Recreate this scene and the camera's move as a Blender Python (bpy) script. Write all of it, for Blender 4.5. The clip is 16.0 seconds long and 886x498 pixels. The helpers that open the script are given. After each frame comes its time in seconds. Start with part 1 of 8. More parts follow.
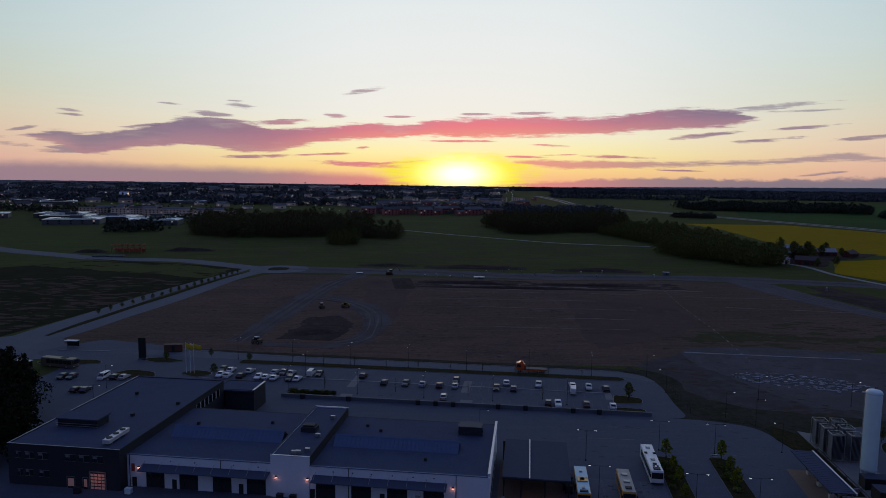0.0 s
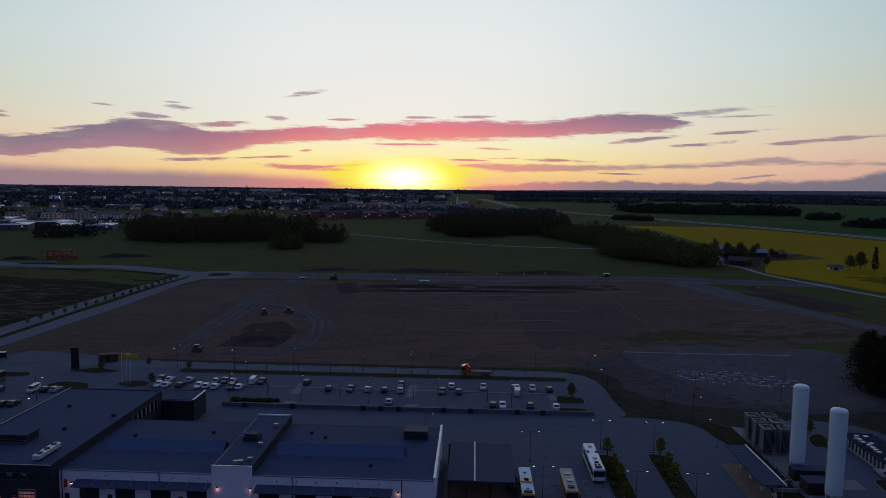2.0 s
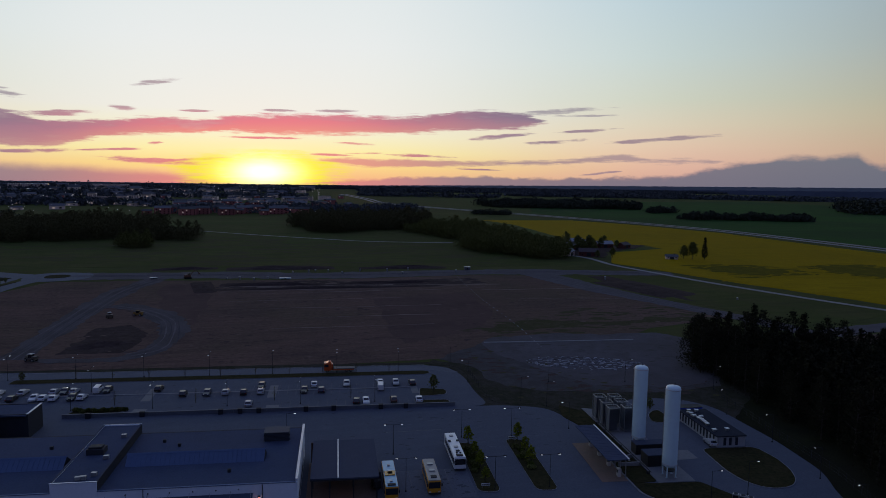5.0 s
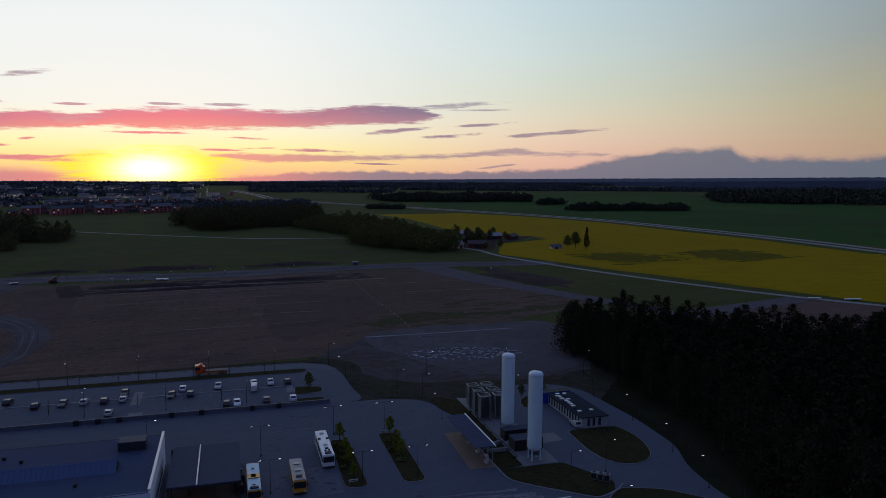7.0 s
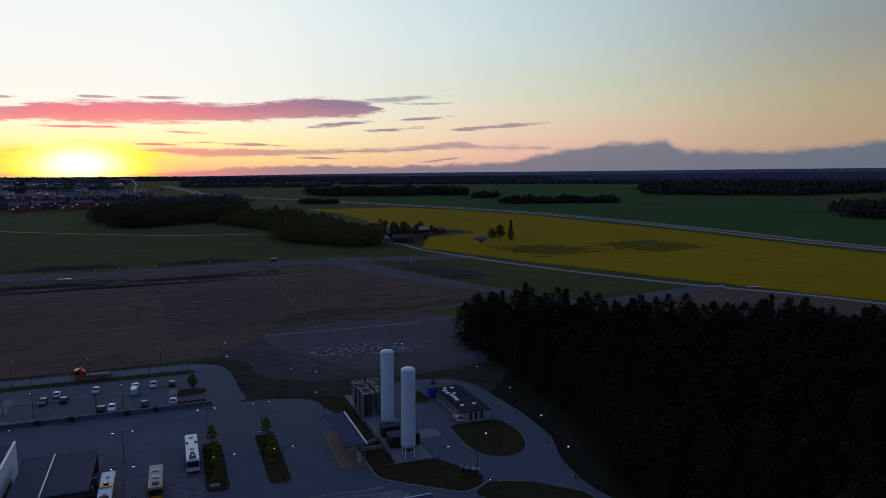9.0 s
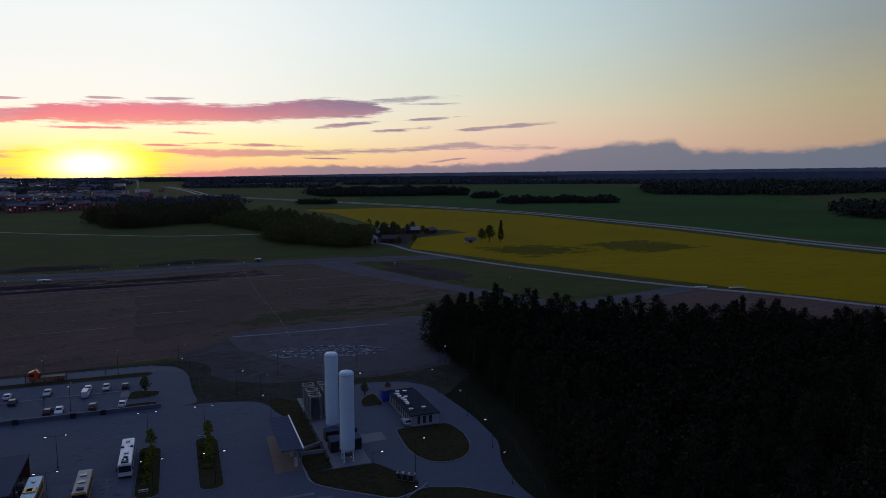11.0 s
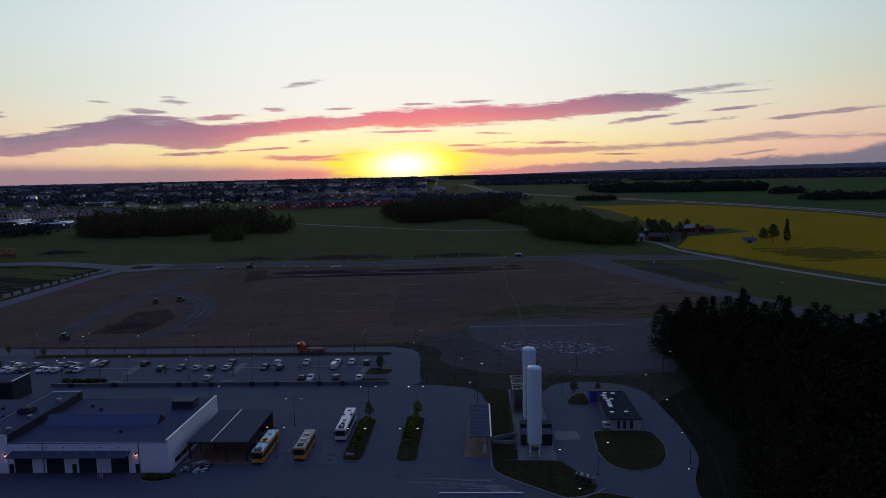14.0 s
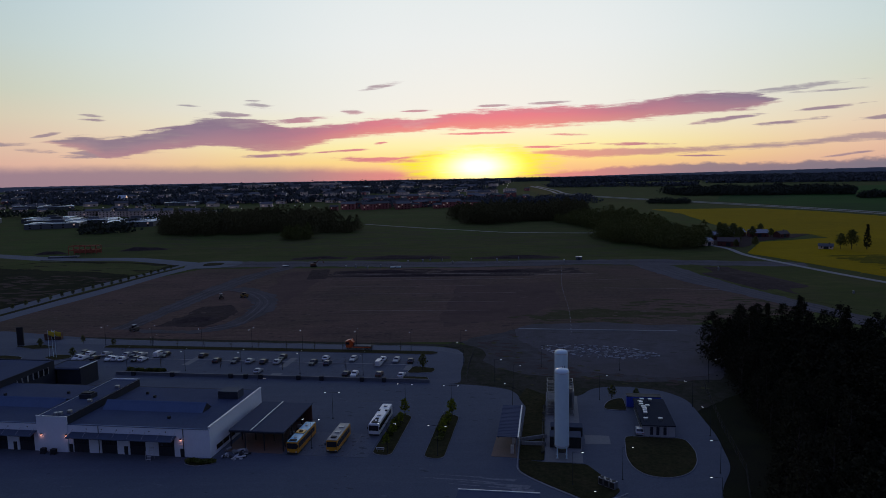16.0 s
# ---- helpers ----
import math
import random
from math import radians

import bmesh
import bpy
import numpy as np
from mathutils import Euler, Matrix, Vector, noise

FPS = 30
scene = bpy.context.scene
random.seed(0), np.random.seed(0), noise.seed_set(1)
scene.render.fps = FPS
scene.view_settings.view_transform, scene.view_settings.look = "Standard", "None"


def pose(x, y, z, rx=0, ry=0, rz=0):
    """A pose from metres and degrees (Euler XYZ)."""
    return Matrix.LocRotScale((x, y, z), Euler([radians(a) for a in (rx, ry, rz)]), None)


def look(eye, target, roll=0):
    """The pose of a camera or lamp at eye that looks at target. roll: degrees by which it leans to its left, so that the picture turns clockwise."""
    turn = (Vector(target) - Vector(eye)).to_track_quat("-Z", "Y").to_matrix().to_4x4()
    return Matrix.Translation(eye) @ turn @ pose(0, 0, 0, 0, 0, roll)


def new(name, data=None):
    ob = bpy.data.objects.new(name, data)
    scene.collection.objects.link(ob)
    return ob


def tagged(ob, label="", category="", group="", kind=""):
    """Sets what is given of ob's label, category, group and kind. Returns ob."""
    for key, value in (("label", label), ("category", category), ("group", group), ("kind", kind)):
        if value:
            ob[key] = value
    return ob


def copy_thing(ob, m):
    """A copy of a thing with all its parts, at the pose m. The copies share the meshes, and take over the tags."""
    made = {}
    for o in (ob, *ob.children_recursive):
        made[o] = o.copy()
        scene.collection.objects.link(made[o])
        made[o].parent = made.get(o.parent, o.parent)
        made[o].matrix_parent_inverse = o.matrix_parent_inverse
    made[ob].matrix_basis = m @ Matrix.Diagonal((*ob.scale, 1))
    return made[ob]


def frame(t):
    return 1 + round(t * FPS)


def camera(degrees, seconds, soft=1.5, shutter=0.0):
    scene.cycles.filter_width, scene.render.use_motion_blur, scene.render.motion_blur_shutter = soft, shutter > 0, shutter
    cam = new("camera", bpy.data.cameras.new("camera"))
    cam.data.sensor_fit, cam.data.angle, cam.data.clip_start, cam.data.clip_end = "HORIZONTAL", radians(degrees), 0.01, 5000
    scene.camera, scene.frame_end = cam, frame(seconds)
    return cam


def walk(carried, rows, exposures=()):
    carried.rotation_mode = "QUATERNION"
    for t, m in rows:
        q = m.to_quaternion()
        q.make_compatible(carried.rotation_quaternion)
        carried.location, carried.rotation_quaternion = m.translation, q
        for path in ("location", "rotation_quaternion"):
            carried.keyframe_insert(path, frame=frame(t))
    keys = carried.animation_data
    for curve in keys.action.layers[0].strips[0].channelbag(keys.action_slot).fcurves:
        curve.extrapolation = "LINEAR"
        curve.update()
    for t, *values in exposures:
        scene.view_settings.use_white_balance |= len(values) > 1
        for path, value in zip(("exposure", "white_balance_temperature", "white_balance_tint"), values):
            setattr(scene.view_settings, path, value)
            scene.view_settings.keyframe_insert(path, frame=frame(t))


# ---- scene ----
cam = camera(64.7, 16.0, soft=0.8)
PATH = [
    (0, (-0.85, 0.371, 62.714), (-0.772, 2.359, 62.502), 0.7),
    (0.5, (-0.473, 0.261, 62.887), (-0.376, 2.248, 62.678), 0.7),
    (1, (-0.589, 0.214, 62.895), (-0.457, 2.199, 62.69), 0.7),
    (1.5, (-0.751, 0.137, 62.894), (-0.571, 2.118, 62.693), 0.7),
    (2, (-0.575, 0.143, 63.0), (-0.341, 2.119, 62.799), 0.7),
    (2.5, (-0.248, 0.017, 62.954), (0.069, 1.982, 62.754), 0.7),
    (3, (-0.432, -0.143, 62.92), (-0.011, 1.802, 62.721), 0.8),
    (3.5, (-0.461, -0.09, 62.877), (0.036, 1.837, 62.677), 0.9),
    (5.8, (1.401, -0.936, 63.245), (2.113, 0.921, 63.029), 0.7),
    (6, (2.236, -1.13, 63.186), (2.985, 0.712, 62.969), 0.6),
    (6.5, (4.404, -1.759, 63.099), (5.235, 0.047, 62.88), 0.5),
    (7, (7.367, -2.564, 62.995), (8.245, -0.781, 62.773), 0.4),
    (7.5, (10.871, -3.812, 63.065), (11.772, -2.042, 62.837), 0.3),
    (8, (14.66, -5.234, 63.21), (15.588, -3.477, 62.977), 0.2),
    (8.5, (18.568, -6.793, 63.196), (19.534, -5.058, 62.961), 0.1),
    (9, (22.603, -8.288, 63.136), (23.619, -6.582, 62.897), 0.1),
    (9.2, (24.053, -8.963, 63.028), (25.089, -7.268, 62.79), -0.0),
    (11.3, (38.614, -13.823, 63.004), (39.591, -12.094, 62.765), -0.0),
    (11.5, (40.053, -14.292, 62.991), (40.969, -12.53, 62.752), -0.1),
    (12, (43.285, -15.88, 62.978), (44.046, -14.046, 62.738), -0.5),
    (12.5, (46.42, -17.479, 63.106), (47.052, -15.597, 62.863), -0.9),
    (13, (49.538, -18.852, 63.253), (50.065, -16.938, 63.009), -1.0),
    (13.5, (52.614, -20.396, 63.248), (53.017, -18.452, 63.005), -1.1),
    (14, (55.477, -21.557, 63.249), (55.704, -19.585, 63.009), -1.3),
    (14.5, (58.318, -22.403, 63.204), (58.384, -20.418, 62.968), -1.4),
    (15, (61.013, -23.168, 63.224), (61.026, -21.182, 62.99), -1.4),
    (15.5, (62.938, -24.081, 63.188), (62.954, -22.095, 62.957), -1.3),
    (16, (64.652, -25.094, 63.353), (64.67, -23.107, 63.122), -1.2),
]
walk(cam, [(t, look(eye, target, roll)) for t, eye, target, roll in PATH], [(0, -0.13), (3.5, -0.17), (6, -0.07), (9, 0.03), (12.5, 0.0), (16, -0.1)])

# ---- world: sunset sky, sun and exposure ----
SUN_AZ = radians(3.3)
SUN_DIR = Vector((math.sin(SUN_AZ), math.cos(SUN_AZ), 0.0))


class Nodes:
    """Short way to chain shader nodes."""

    def __init__(self, tree):
        self.tree = tree

    def add(self, kind, ins=(), **props):
        node = self.tree.nodes.new(kind)
        for key, value in props.items():
            if key == "operation":
                node.operation = value
            elif key == "blend_type":
                node.blend_type = value
            elif key == "data_type":
                node.data_type = value
            elif key == "interpolation_type":
                node.interpolation_type = value
        for slot, value in (ins.items() if isinstance(ins, dict) else enumerate(ins)):
            if value is None:
                continue
            if isinstance(value, bpy.types.NodeSocket):
                self.tree.links.new(value, node.inputs[slot])
            else:
                node.inputs[slot].default_value = value
        return node

    def math(self, op, a, b=None, c=None):
        return self.add("ShaderNodeMath", (a, b, c), operation=op).outputs[0]

    def vec(self, op, a, b=None):
        node = self.add("ShaderNodeVectorMath", (a, b), operation=op)
        return node.outputs["Value"] if op in ("DOT_PRODUCT", "LENGTH") else node.outputs[0]

    def span(self, value, a, b, lo=0.0, hi=1.0, kind="SMOOTHSTEP"):
        return self.add("ShaderNodeMapRange", {0: value, 1: a, 2: b, 3: lo, 4: hi}, interpolation_type=kind).outputs[0]

    def ramp(self, value, stops, ease="LINEAR"):
        node = self.add("ShaderNodeValToRGB", (value,))
        ramp = node.color_ramp
        ramp.interpolation = ease
        while len(ramp.elements) < len(stops):
            ramp.elements.new(1.0)
        for element, (at, colour) in zip(ramp.elements, stops):
            element.position = at
        for element, (at, colour) in zip(ramp.elements, stops):
            element.color = (*colour, 1)
        return node.outputs[0]

    def mix(self, fac, a, b, kind="MIX"):
        node = self.tree.nodes.new("ShaderNodeMix")
        node.data_type, node.blend_type = "RGBA", kind
        for slot, value in ((0, fac), (6, a), (7, b)):
            if isinstance(value, bpy.types.NodeSocket):
                self.tree.links.new(value, node.inputs[slot])
            elif slot:
                node.inputs[slot].default_value = (*value, 1)
            else:
                node.inputs[slot].default_value = value
        return node.outputs[2]

    def noise(self, vector, scale, detail=4.0, rough=0.55):
        return self.add("ShaderNodeTexNoise", {"Vector": vector, "Scale": scale, "Detail": detail, "Roughness": rough}).outputs[0]


def build_sky():
    world = bpy.data.worlds.new("evening_sky")
    world.use_nodes = True
    scene.world = world
    tree = world.node_tree
    tree.nodes.clear()
    n = Nodes(tree)
    way = n.add("ShaderNodeTexCoord").outputs["Generated"]
    xyz = n.add("ShaderNodeSeparateXYZ", (way,)).outputs
    flat = n.vec("NORMALIZE", n.add("ShaderNodeCombineXYZ", (xyz[0], xyz[1], 0.0)).outputs[0])
    cos_az = n.vec("DOT_PRODUCT", flat, tuple(SUN_DIR))
    az = n.math("MULTIPLY", n.math("ARCTAN2", xyz[0], xyz[1]), 57.29578)
    el = n.math("MULTIPLY", n.math("ARCSINE", xyz[2]), 57.29578)
    up = n.span(el, -1.0, 31.0, 0, 1, "LINEAR")
    # colour by height, towards the sun, aside of it, and opposite
    near = n.ramp(up, SKY_NEAR)
    side = n.ramp(up, SKY_SIDE)
    wide = n.ramp(up, SKY_WIDE)
    back = n.ramp(up, SKY_BACK)
    off = n.math("MULTIPLY", n.math("ARCCOSINE", cos_az), 57.29578)
    sky = n.mix(n.span(off, 6.0, 36.0), near, side)
    sky = n.mix(n.span(off, 26.0, 64.0), sky, wide)
    sky = n.mix(n.span(off, 58.0, 115.0), sky, back)
    high = n.span(el, 22.0, 62.0)
    sky = n.mix(high, sky, (0.105, 0.138, 0.345))
    air = n.add("ShaderNodeTexSky")
    air.sky_type, air.sun_disc = "NISHITA", False
    air.sun_elevation, air.sun_rotation = radians(0.6), SUN_AZ
    sky = n.mix(0.008, sky, air.outputs[0], "ADD")
    # long cloud bands, by their upper and lower edges
    drift = n.add("ShaderNodeCombineXYZ", (n.math("MULTIPLY", az, 0.24), n.math("MULTIPLY", el, 0.9), 3.0)).outputs[0]
    fine = n.add("ShaderNodeCombineXYZ", (n.math("MULTIPLY", az, 0.42), n.math("MULTIPLY", el, 4.4), 7.0)).outputs[0]
    soft_rag = n.math("SUBTRACT", n.noise(drift, 1.0, 6.0, 0.6), 0.5)
    fine_rag = n.math("SUBTRACT", n.noise(fine, 1.0, 7.0, 0.66), 0.5)
    rag = n.math("ADD", n.math("MULTIPLY", soft_rag, 0.7), n.math("MULTIPLY", fine_rag, 0.8))
    across = n.span(az, -60.0, 120.0, 0, 1, "LINEAR")

    def edge(rows):
        return n.math("MULTIPLY_ADD", n.ramp(across, [((a + 60) / 180, ((e + 2) / 10,) * 3) for a, e in rows]), 10.0, -2.0)

    def band(tops, foots, slack, hard):
        high_edge, low_edge = edge(tops), edge(foots)
        inner = n.math("MINIMUM", n.math("SUBTRACT", high_edge, el), n.math("SUBTRACT", el, low_edge))
        rise = n.math("DIVIDE", n.math("SUBTRACT", el, low_edge), n.math("MAXIMUM", n.math("SUBTRACT", high_edge, low_edge), 0.15))
        return n.span(n.math("MULTIPLY_ADD", rag, slack, inner), -hard, hard), rise

    main, rise = band(MAIN_TOP, MAIN_FOOT, 1.25, 0.16)
    low, _ = band(LOW_TOP, LOW_FOOT, 1.0, 0.14)
    # small clouds, each with a middle (azimuth, height), half length, half height and slope
    mask = None
    for a0, e0, wide_by, tall_by, slope in CLOUDS:
        dx = n.math("SUBTRACT", az, a0)
        dy = n.math("SUBTRACT", el, n.math("MULTIPLY_ADD", dx, slope, e0))
        r = n.math("ADD", n.math("POWER", n.math("DIVIDE", dx, wide_by), 2.0), n.math("POWER", n.math("DIVIDE", dy, tall_by), 2.0))
        one = n.math("SUBTRACT", 1.0, r)
        mask = one if mask is None else n.math("MAXIMUM", mask, one)
    small = n.span(n.math("ADD", mask, n.math("MULTIPLY", rag, 4.6)), -0.1, 1.0)
    pink = n.span(off, 2.0, 22.0)
    puff = n.mix(pink, (0.90, 0.20, 0.25), (0.28, 0.175, 0.275))
    puff = n.mix(n.span(off, 18.0, 38.0), puff, (0.36, 0.27, 0.30))
    lit = n.mix(pink, (1.0, 0.40, 0.22), (0.62, 0.27, 0.28))
    main_puff = n.mix(n.math("MULTIPLY", n.span(rise, 0.0, 0.75, 1.0, 0.0), 0.42), puff, lit)
    grey_top = n.mix(n.span(off, 4.0, 20.0), (0.62, 0.24, 0.30), (0.21, 0.155, 0.24))
    main_puff = n.mix(n.math("MULTIPLY", n.span(n.math("MULTIPLY_ADD", soft_rag, 2.2, rise), 0.35, 1.0), 0.5), main_puff, grey_top)
    streaks = n.math("MULTIPLY", n.span(n.math("ADD", n.math("MULTIPLY", fine_rag, 0.5), soft_rag), 0.0, 0.32), 0.16)
    main_puff = n.mix(streaks, main_puff, sky)
    far_puff = n.mix(n.math("MULTIPLY", n.span(el, 3.6, 5.2), 0.85), puff, (0.38, 0.35, 0.39))
    sky = n.mix(n.math("MULTIPLY", low, 0.72), sky, puff)
    sky = n.mix(n.math("MULTIPLY", small, 0.88), sky, far_puff)
    sky = n.mix(n.math("MULTIPLY", main, 0.95), sky, main_puff)
    # low bank of haze cloud along the horizon
    top = n.ramp(n.span(az, -60.0, 120.0, 0, 1, "LINEAR"), [((a + 60) / 180, (t, t, t)) for a, t in BANK_TOP])
    lump = n.add("ShaderNodeCombineXYZ", (n.math("MULTIPLY", az, 0.36), n.math("MULTIPLY", el, 0.75), 1.0)).outputs[0]
    wave = n.math("MULTIPLY", n.math("SUBTRACT", n.noise(lump, 1.6, 8.0, 0.66), 0.5), n.span(az, -12.0, 30.0, 0.45, 1.0))
    lift = n.math("SUBTRACT", n.math("ADD", n.math("MULTIPLY_ADD", top, 4.0, -1.6), wave), el)
    thin = n.math("MULTIPLY", n.span(az, -8.0, 9.0, 1.0, 0.32), n.span(az, 30.0, 46.0, 1.0, 2.4))
    bank = n.span(n.math("DIVIDE", lift, thin), -0.25, 0.62)
    hue = n.mix(n.span(az, 8.0, 46.0), (0.29, 0.20, 0.27), (0.055, 0.120, 0.205))
    hue = n.mix(n.span(off, 3.0, 18.0), (0.86, 0.25, 0.25), hue)
    rim = n.math("MULTIPLY", n.span(lift, 0.0, 0.4, 0.6, 0.0), n.span(az, 12.0, 34.0))
    hue = n.mix(rim, hue, (0.33, 0.22, 0.25))
    sky = n.mix(n.math("MULTIPLY", bank, n.span(az, 26.0, 44.0, 0.84, 0.78)), sky, hue)
    # glare round the setting sun, with yellow light spreading along the horizon
    gx = n.math("DIVIDE", n.math("SUBTRACT", az, 3.5), 2.5)
    gy = n.math("DIVIDE", n.math("SUBTRACT", el, 0.05), 1.0)
    disc = n.math("SQRT", n.math("ADD", n.math("MULTIPLY", gx, gx), n.math("MULTIPLY", gy, gy)))
    glow = n.math("EXPONENT", n.math("MULTIPLY", n.math("MULTIPLY", disc, disc), -1.0))
    hx = n.math("POWER", n.math("ABSOLUTE", n.math("DIVIDE", n.math("SUBTRACT", az, 3.4), 6.6)), 2.2)
    hy = n.math("POWER", n.math("ABSOLUTE", n.math("DIVIDE", n.math("SUBTRACT", el, 0.15), 1.5)), 2.2)
    spread = n.math("MULTIPLY_ADD", rag, 2.6, n.math("ADD", hx, hy))
    halo = n.span(spread, 0.0, 1.4, 1.0, 0.0)
    halo = n.math("MULTIPLY", halo, n.math("MULTIPLY_ADD", n.math("MAXIMUM", low, main), -0.45, 1.0))
    sky = n.mix(n.math("MULTIPLY", halo, 0.97), sky, (1.0, 0.89, 0.004))
    sky = n.mix(glow, sky, (1.5, 1.4, 1.2), "ADD")
    ground_side = n.span(el, -4.0, -1.5)
    sky = n.mix(ground_side, (0.02, 0.02, 0.025), sky)
    shade = n.add("ShaderNodeBackground", {0: sky, 1: SKY_POWER})
    out = n.add("ShaderNodeOutputWorld", {0: shade.outputs[0]})


SKY_POWER = 1.0
SKY_NEAR = [(0.0, (0.95, 0.42, 0.26)), (0.05, (0.98, 0.74, 0.28)), (0.085, (0.97, 0.90, 0.44)), (0.125, (0.93, 0.92, 0.66)), (0.18, (0.89, 0.90, 0.84)), (0.34, (0.86, 0.90, 0.90)), (0.52, (0.80, 0.87, 0.89)), (1.0, (0.47, 0.61, 0.73))]
SKY_SIDE = [(0.0, (0.68, 0.38, 0.33)), (0.06, (0.81, 0.50, 0.40)), (0.11, (0.82, 0.61, 0.47)), (0.16, (0.76, 0.68, 0.53)), (0.22, (0.66, 0.70, 0.59)), (0.32, (0.60, 0.71, 0.70)), (0.48, (0.52, 0.67, 0.75)), (1.0, (0.24, 0.38, 0.52))]
SKY_WIDE = [(0.0, (0.42, 0.28, 0.23)), (0.09, (0.42, 0.30, 0.20)), (0.19, (0.38, 0.33, 0.21)), (0.34, (0.25, 0.28, 0.28)), (0.48, (0.22, 0.29, 0.35)), (1.0, (0.09, 0.15, 0.25))]
SKY_BACK = [(0.0, (0.072, 0.076, 0.135)), (0.15, (0.072, 0.077, 0.136)), (0.4, (0.078, 0.100, 0.184)), (1.0, (0.092, 0.126, 0.272))]
BANK_TOP = [(-60, 0.60), (-30, 0.57), (-25, 0.57), (-19, 0.53), (-14, 0.51), (-9, 0.47), (-4.4, 0.42), (1, 0.24), (6, 0.20), (8, 0.26), (12, 0.31), (16.5, 0.36), (21, 0.40), (25, 0.38), (28.5, 0.40), (31.5, 0.42), (36, 0.46), (38, 0.60), (40, 0.71), (42.3, 0.80), (44.5, 0.90), (46.2, 0.86), (48.2, 0.92), (49.2, 0.74), (51, 0.72), (57.7, 0.71), (60.4, 0.80), (63, 0.86), (120, 0.88)]
MAIN_TOP = [(-29.5, 1.9), (-28.1, 2.5), (-26.5, 2.72), (-24.7, 2.6), (-22.9, 2.78), (-21.1, 3.12), (-19.8, 3.57), (-18.6, 3.87), (-16.9, 4.06), (-14.9, 4.04), (-13.2, 3.75), (-11.5, 3.45), (-9.3, 3.47), (-7.1, 3.65), (-5.3, 3.96), (-3.5, 4.1), (-1.7, 3.8), (-0.3, 4.0), (1.0, 4.29), (5.1, 4.52), (9.6, 4.67), (14.1, 4.5), (16.2, 4.65), (18.4, 5.14), (22.5, 5.16), (24.4, 4.91), (25.6, 4.45), (27.0, 3.7)]
MAIN_FOOT = [(-29.5, 2.7), (-28.1, 2.3), (-26.5, 2.0), (-24.8, 1.15), (-22.9, 1.4), (-21.0, 1.7), (-19.0, 1.92), (-17.0, 2.05), (-14.9, 1.85), (-13.7, 1.61), (-12.0, 1.65), (-9.8, 2.04), (-8.0, 2.43), (-5.3, 2.66), (-2.6, 2.85), (1.0, 3.03), (5.2, 3.08), (9.7, 3.2), (16.3, 3.47), (20.5, 3.62), (23.7, 3.76), (25.6, 4.2), (27.0, 4.6)]
LOW_TOP = [(6.0, 0.6), (8.8, 1.22), (12.0, 1.25), (16.4, 1.19), (20.6, 1.17), (24.6, 1.28), (28.4, 1.40), (30.2, 1.68), (32.0, 1.85), (34.3, 1.62), (38.8, 1.46), (41.0, 1.0)]
LOW_FOOT = [(6.0, 1.3), (8.8, 0.85), (12.0, 0.62), (16.4, 0.79), (20.6, 0.79), (24.6, 1.0), (28.5, 1.14), (30.3, 1.28), (32.0, 1.34), (34.3, 1.25), (38.8, 1.24), (41.0, 1.6)]
CLOUDS = [
    (-25.5, 4.23, 0.9, 0.13, -0.08), (-25.5, 3.97, 1.0, 0.13, -0.04), (-18.8, 5.07, 0.9, 0.12, -0.05), (-16.1, 4.43, 1.9, 0.24, -0.08), (-13.9, 5.12, 1.6, 0.26, -0.12), (-14.4, 5.45, 0.9, 0.1, 0.0),
    (-6.4, 4.55, 1.1, 0.24, -0.1), (-4.1, 6.6, 1.9, 0.22, 0.18), (-10.7, 3.92, 2.4, 0.24, 0.08), (-1.5, 4.57, 1.4, 0.1, 0.03), (10.8, 2.4, 1.7, 0.13, -0.04), (11.5, 1.66, 1.6, 0.08, 0.03),
    (15.9, 1.56, 2.9, 0.15, -0.02), (22.5, 3.22, 2.9, 0.2, 0.11), (27.1, 2.82, 2.3, 0.18, 0.07), (29.1, 3.68, 2.6, 0.13, 0.06), (35.5, 3.08, 4.6, 0.17, 0.08), (29.4, 4.88, 2.5, 0.12, 0.02),
    (27.6, 5.24, 3.9, 0.24, 0.06), (30.5, 0.38, 1.5, 0.12, 0.12), (20.9, 0.51, 2.0, 0.07, -0.02), (-28.6, 2.85, 0.9, 0.14, 0.2), (-29.3, 1.75, 1.8, 0.2, -0.1), (-4.8, 0.75, 4.4, 0.24, -0.04),
    (-4.4, 2.05, 0.6, 0.12, 0.1), (3.1, 2.7, 3.0, 0.11, 0.0), (-24.8, 1.55, 3.4, 0.34, 0.05), (5.0, 4.85, 1.6, 0.1, 0.0), (9.2, 4.95, 1.8, 0.12, 0.03), (-20.8, 3.35, 1.6, 0.14, 0.1), (-31.5, 2.2, 2.0, 0.15, 0.0),
    (-12.5, 1.25, 3.5, 0.16, 0.03), (-7.5, 1.5, 2.6, 0.1, 0.05), (-1.0, 0.95, 2.2, 0.12, 0.06), (8.6, 1.5, 2.0, 0.1, 0.0),
]
build_sky()
sun = new("sun", bpy.data.lights.new("sun", "SUN"))
sun.data.energy, sun.data.angle, sun.data.color = 0.35, radians(0.5), (1.0, 0.55, 0.28)
sun.matrix_world = look(SUN_DIR * 100 + Vector((0, 0, 1.2)), (0, 0, 0))


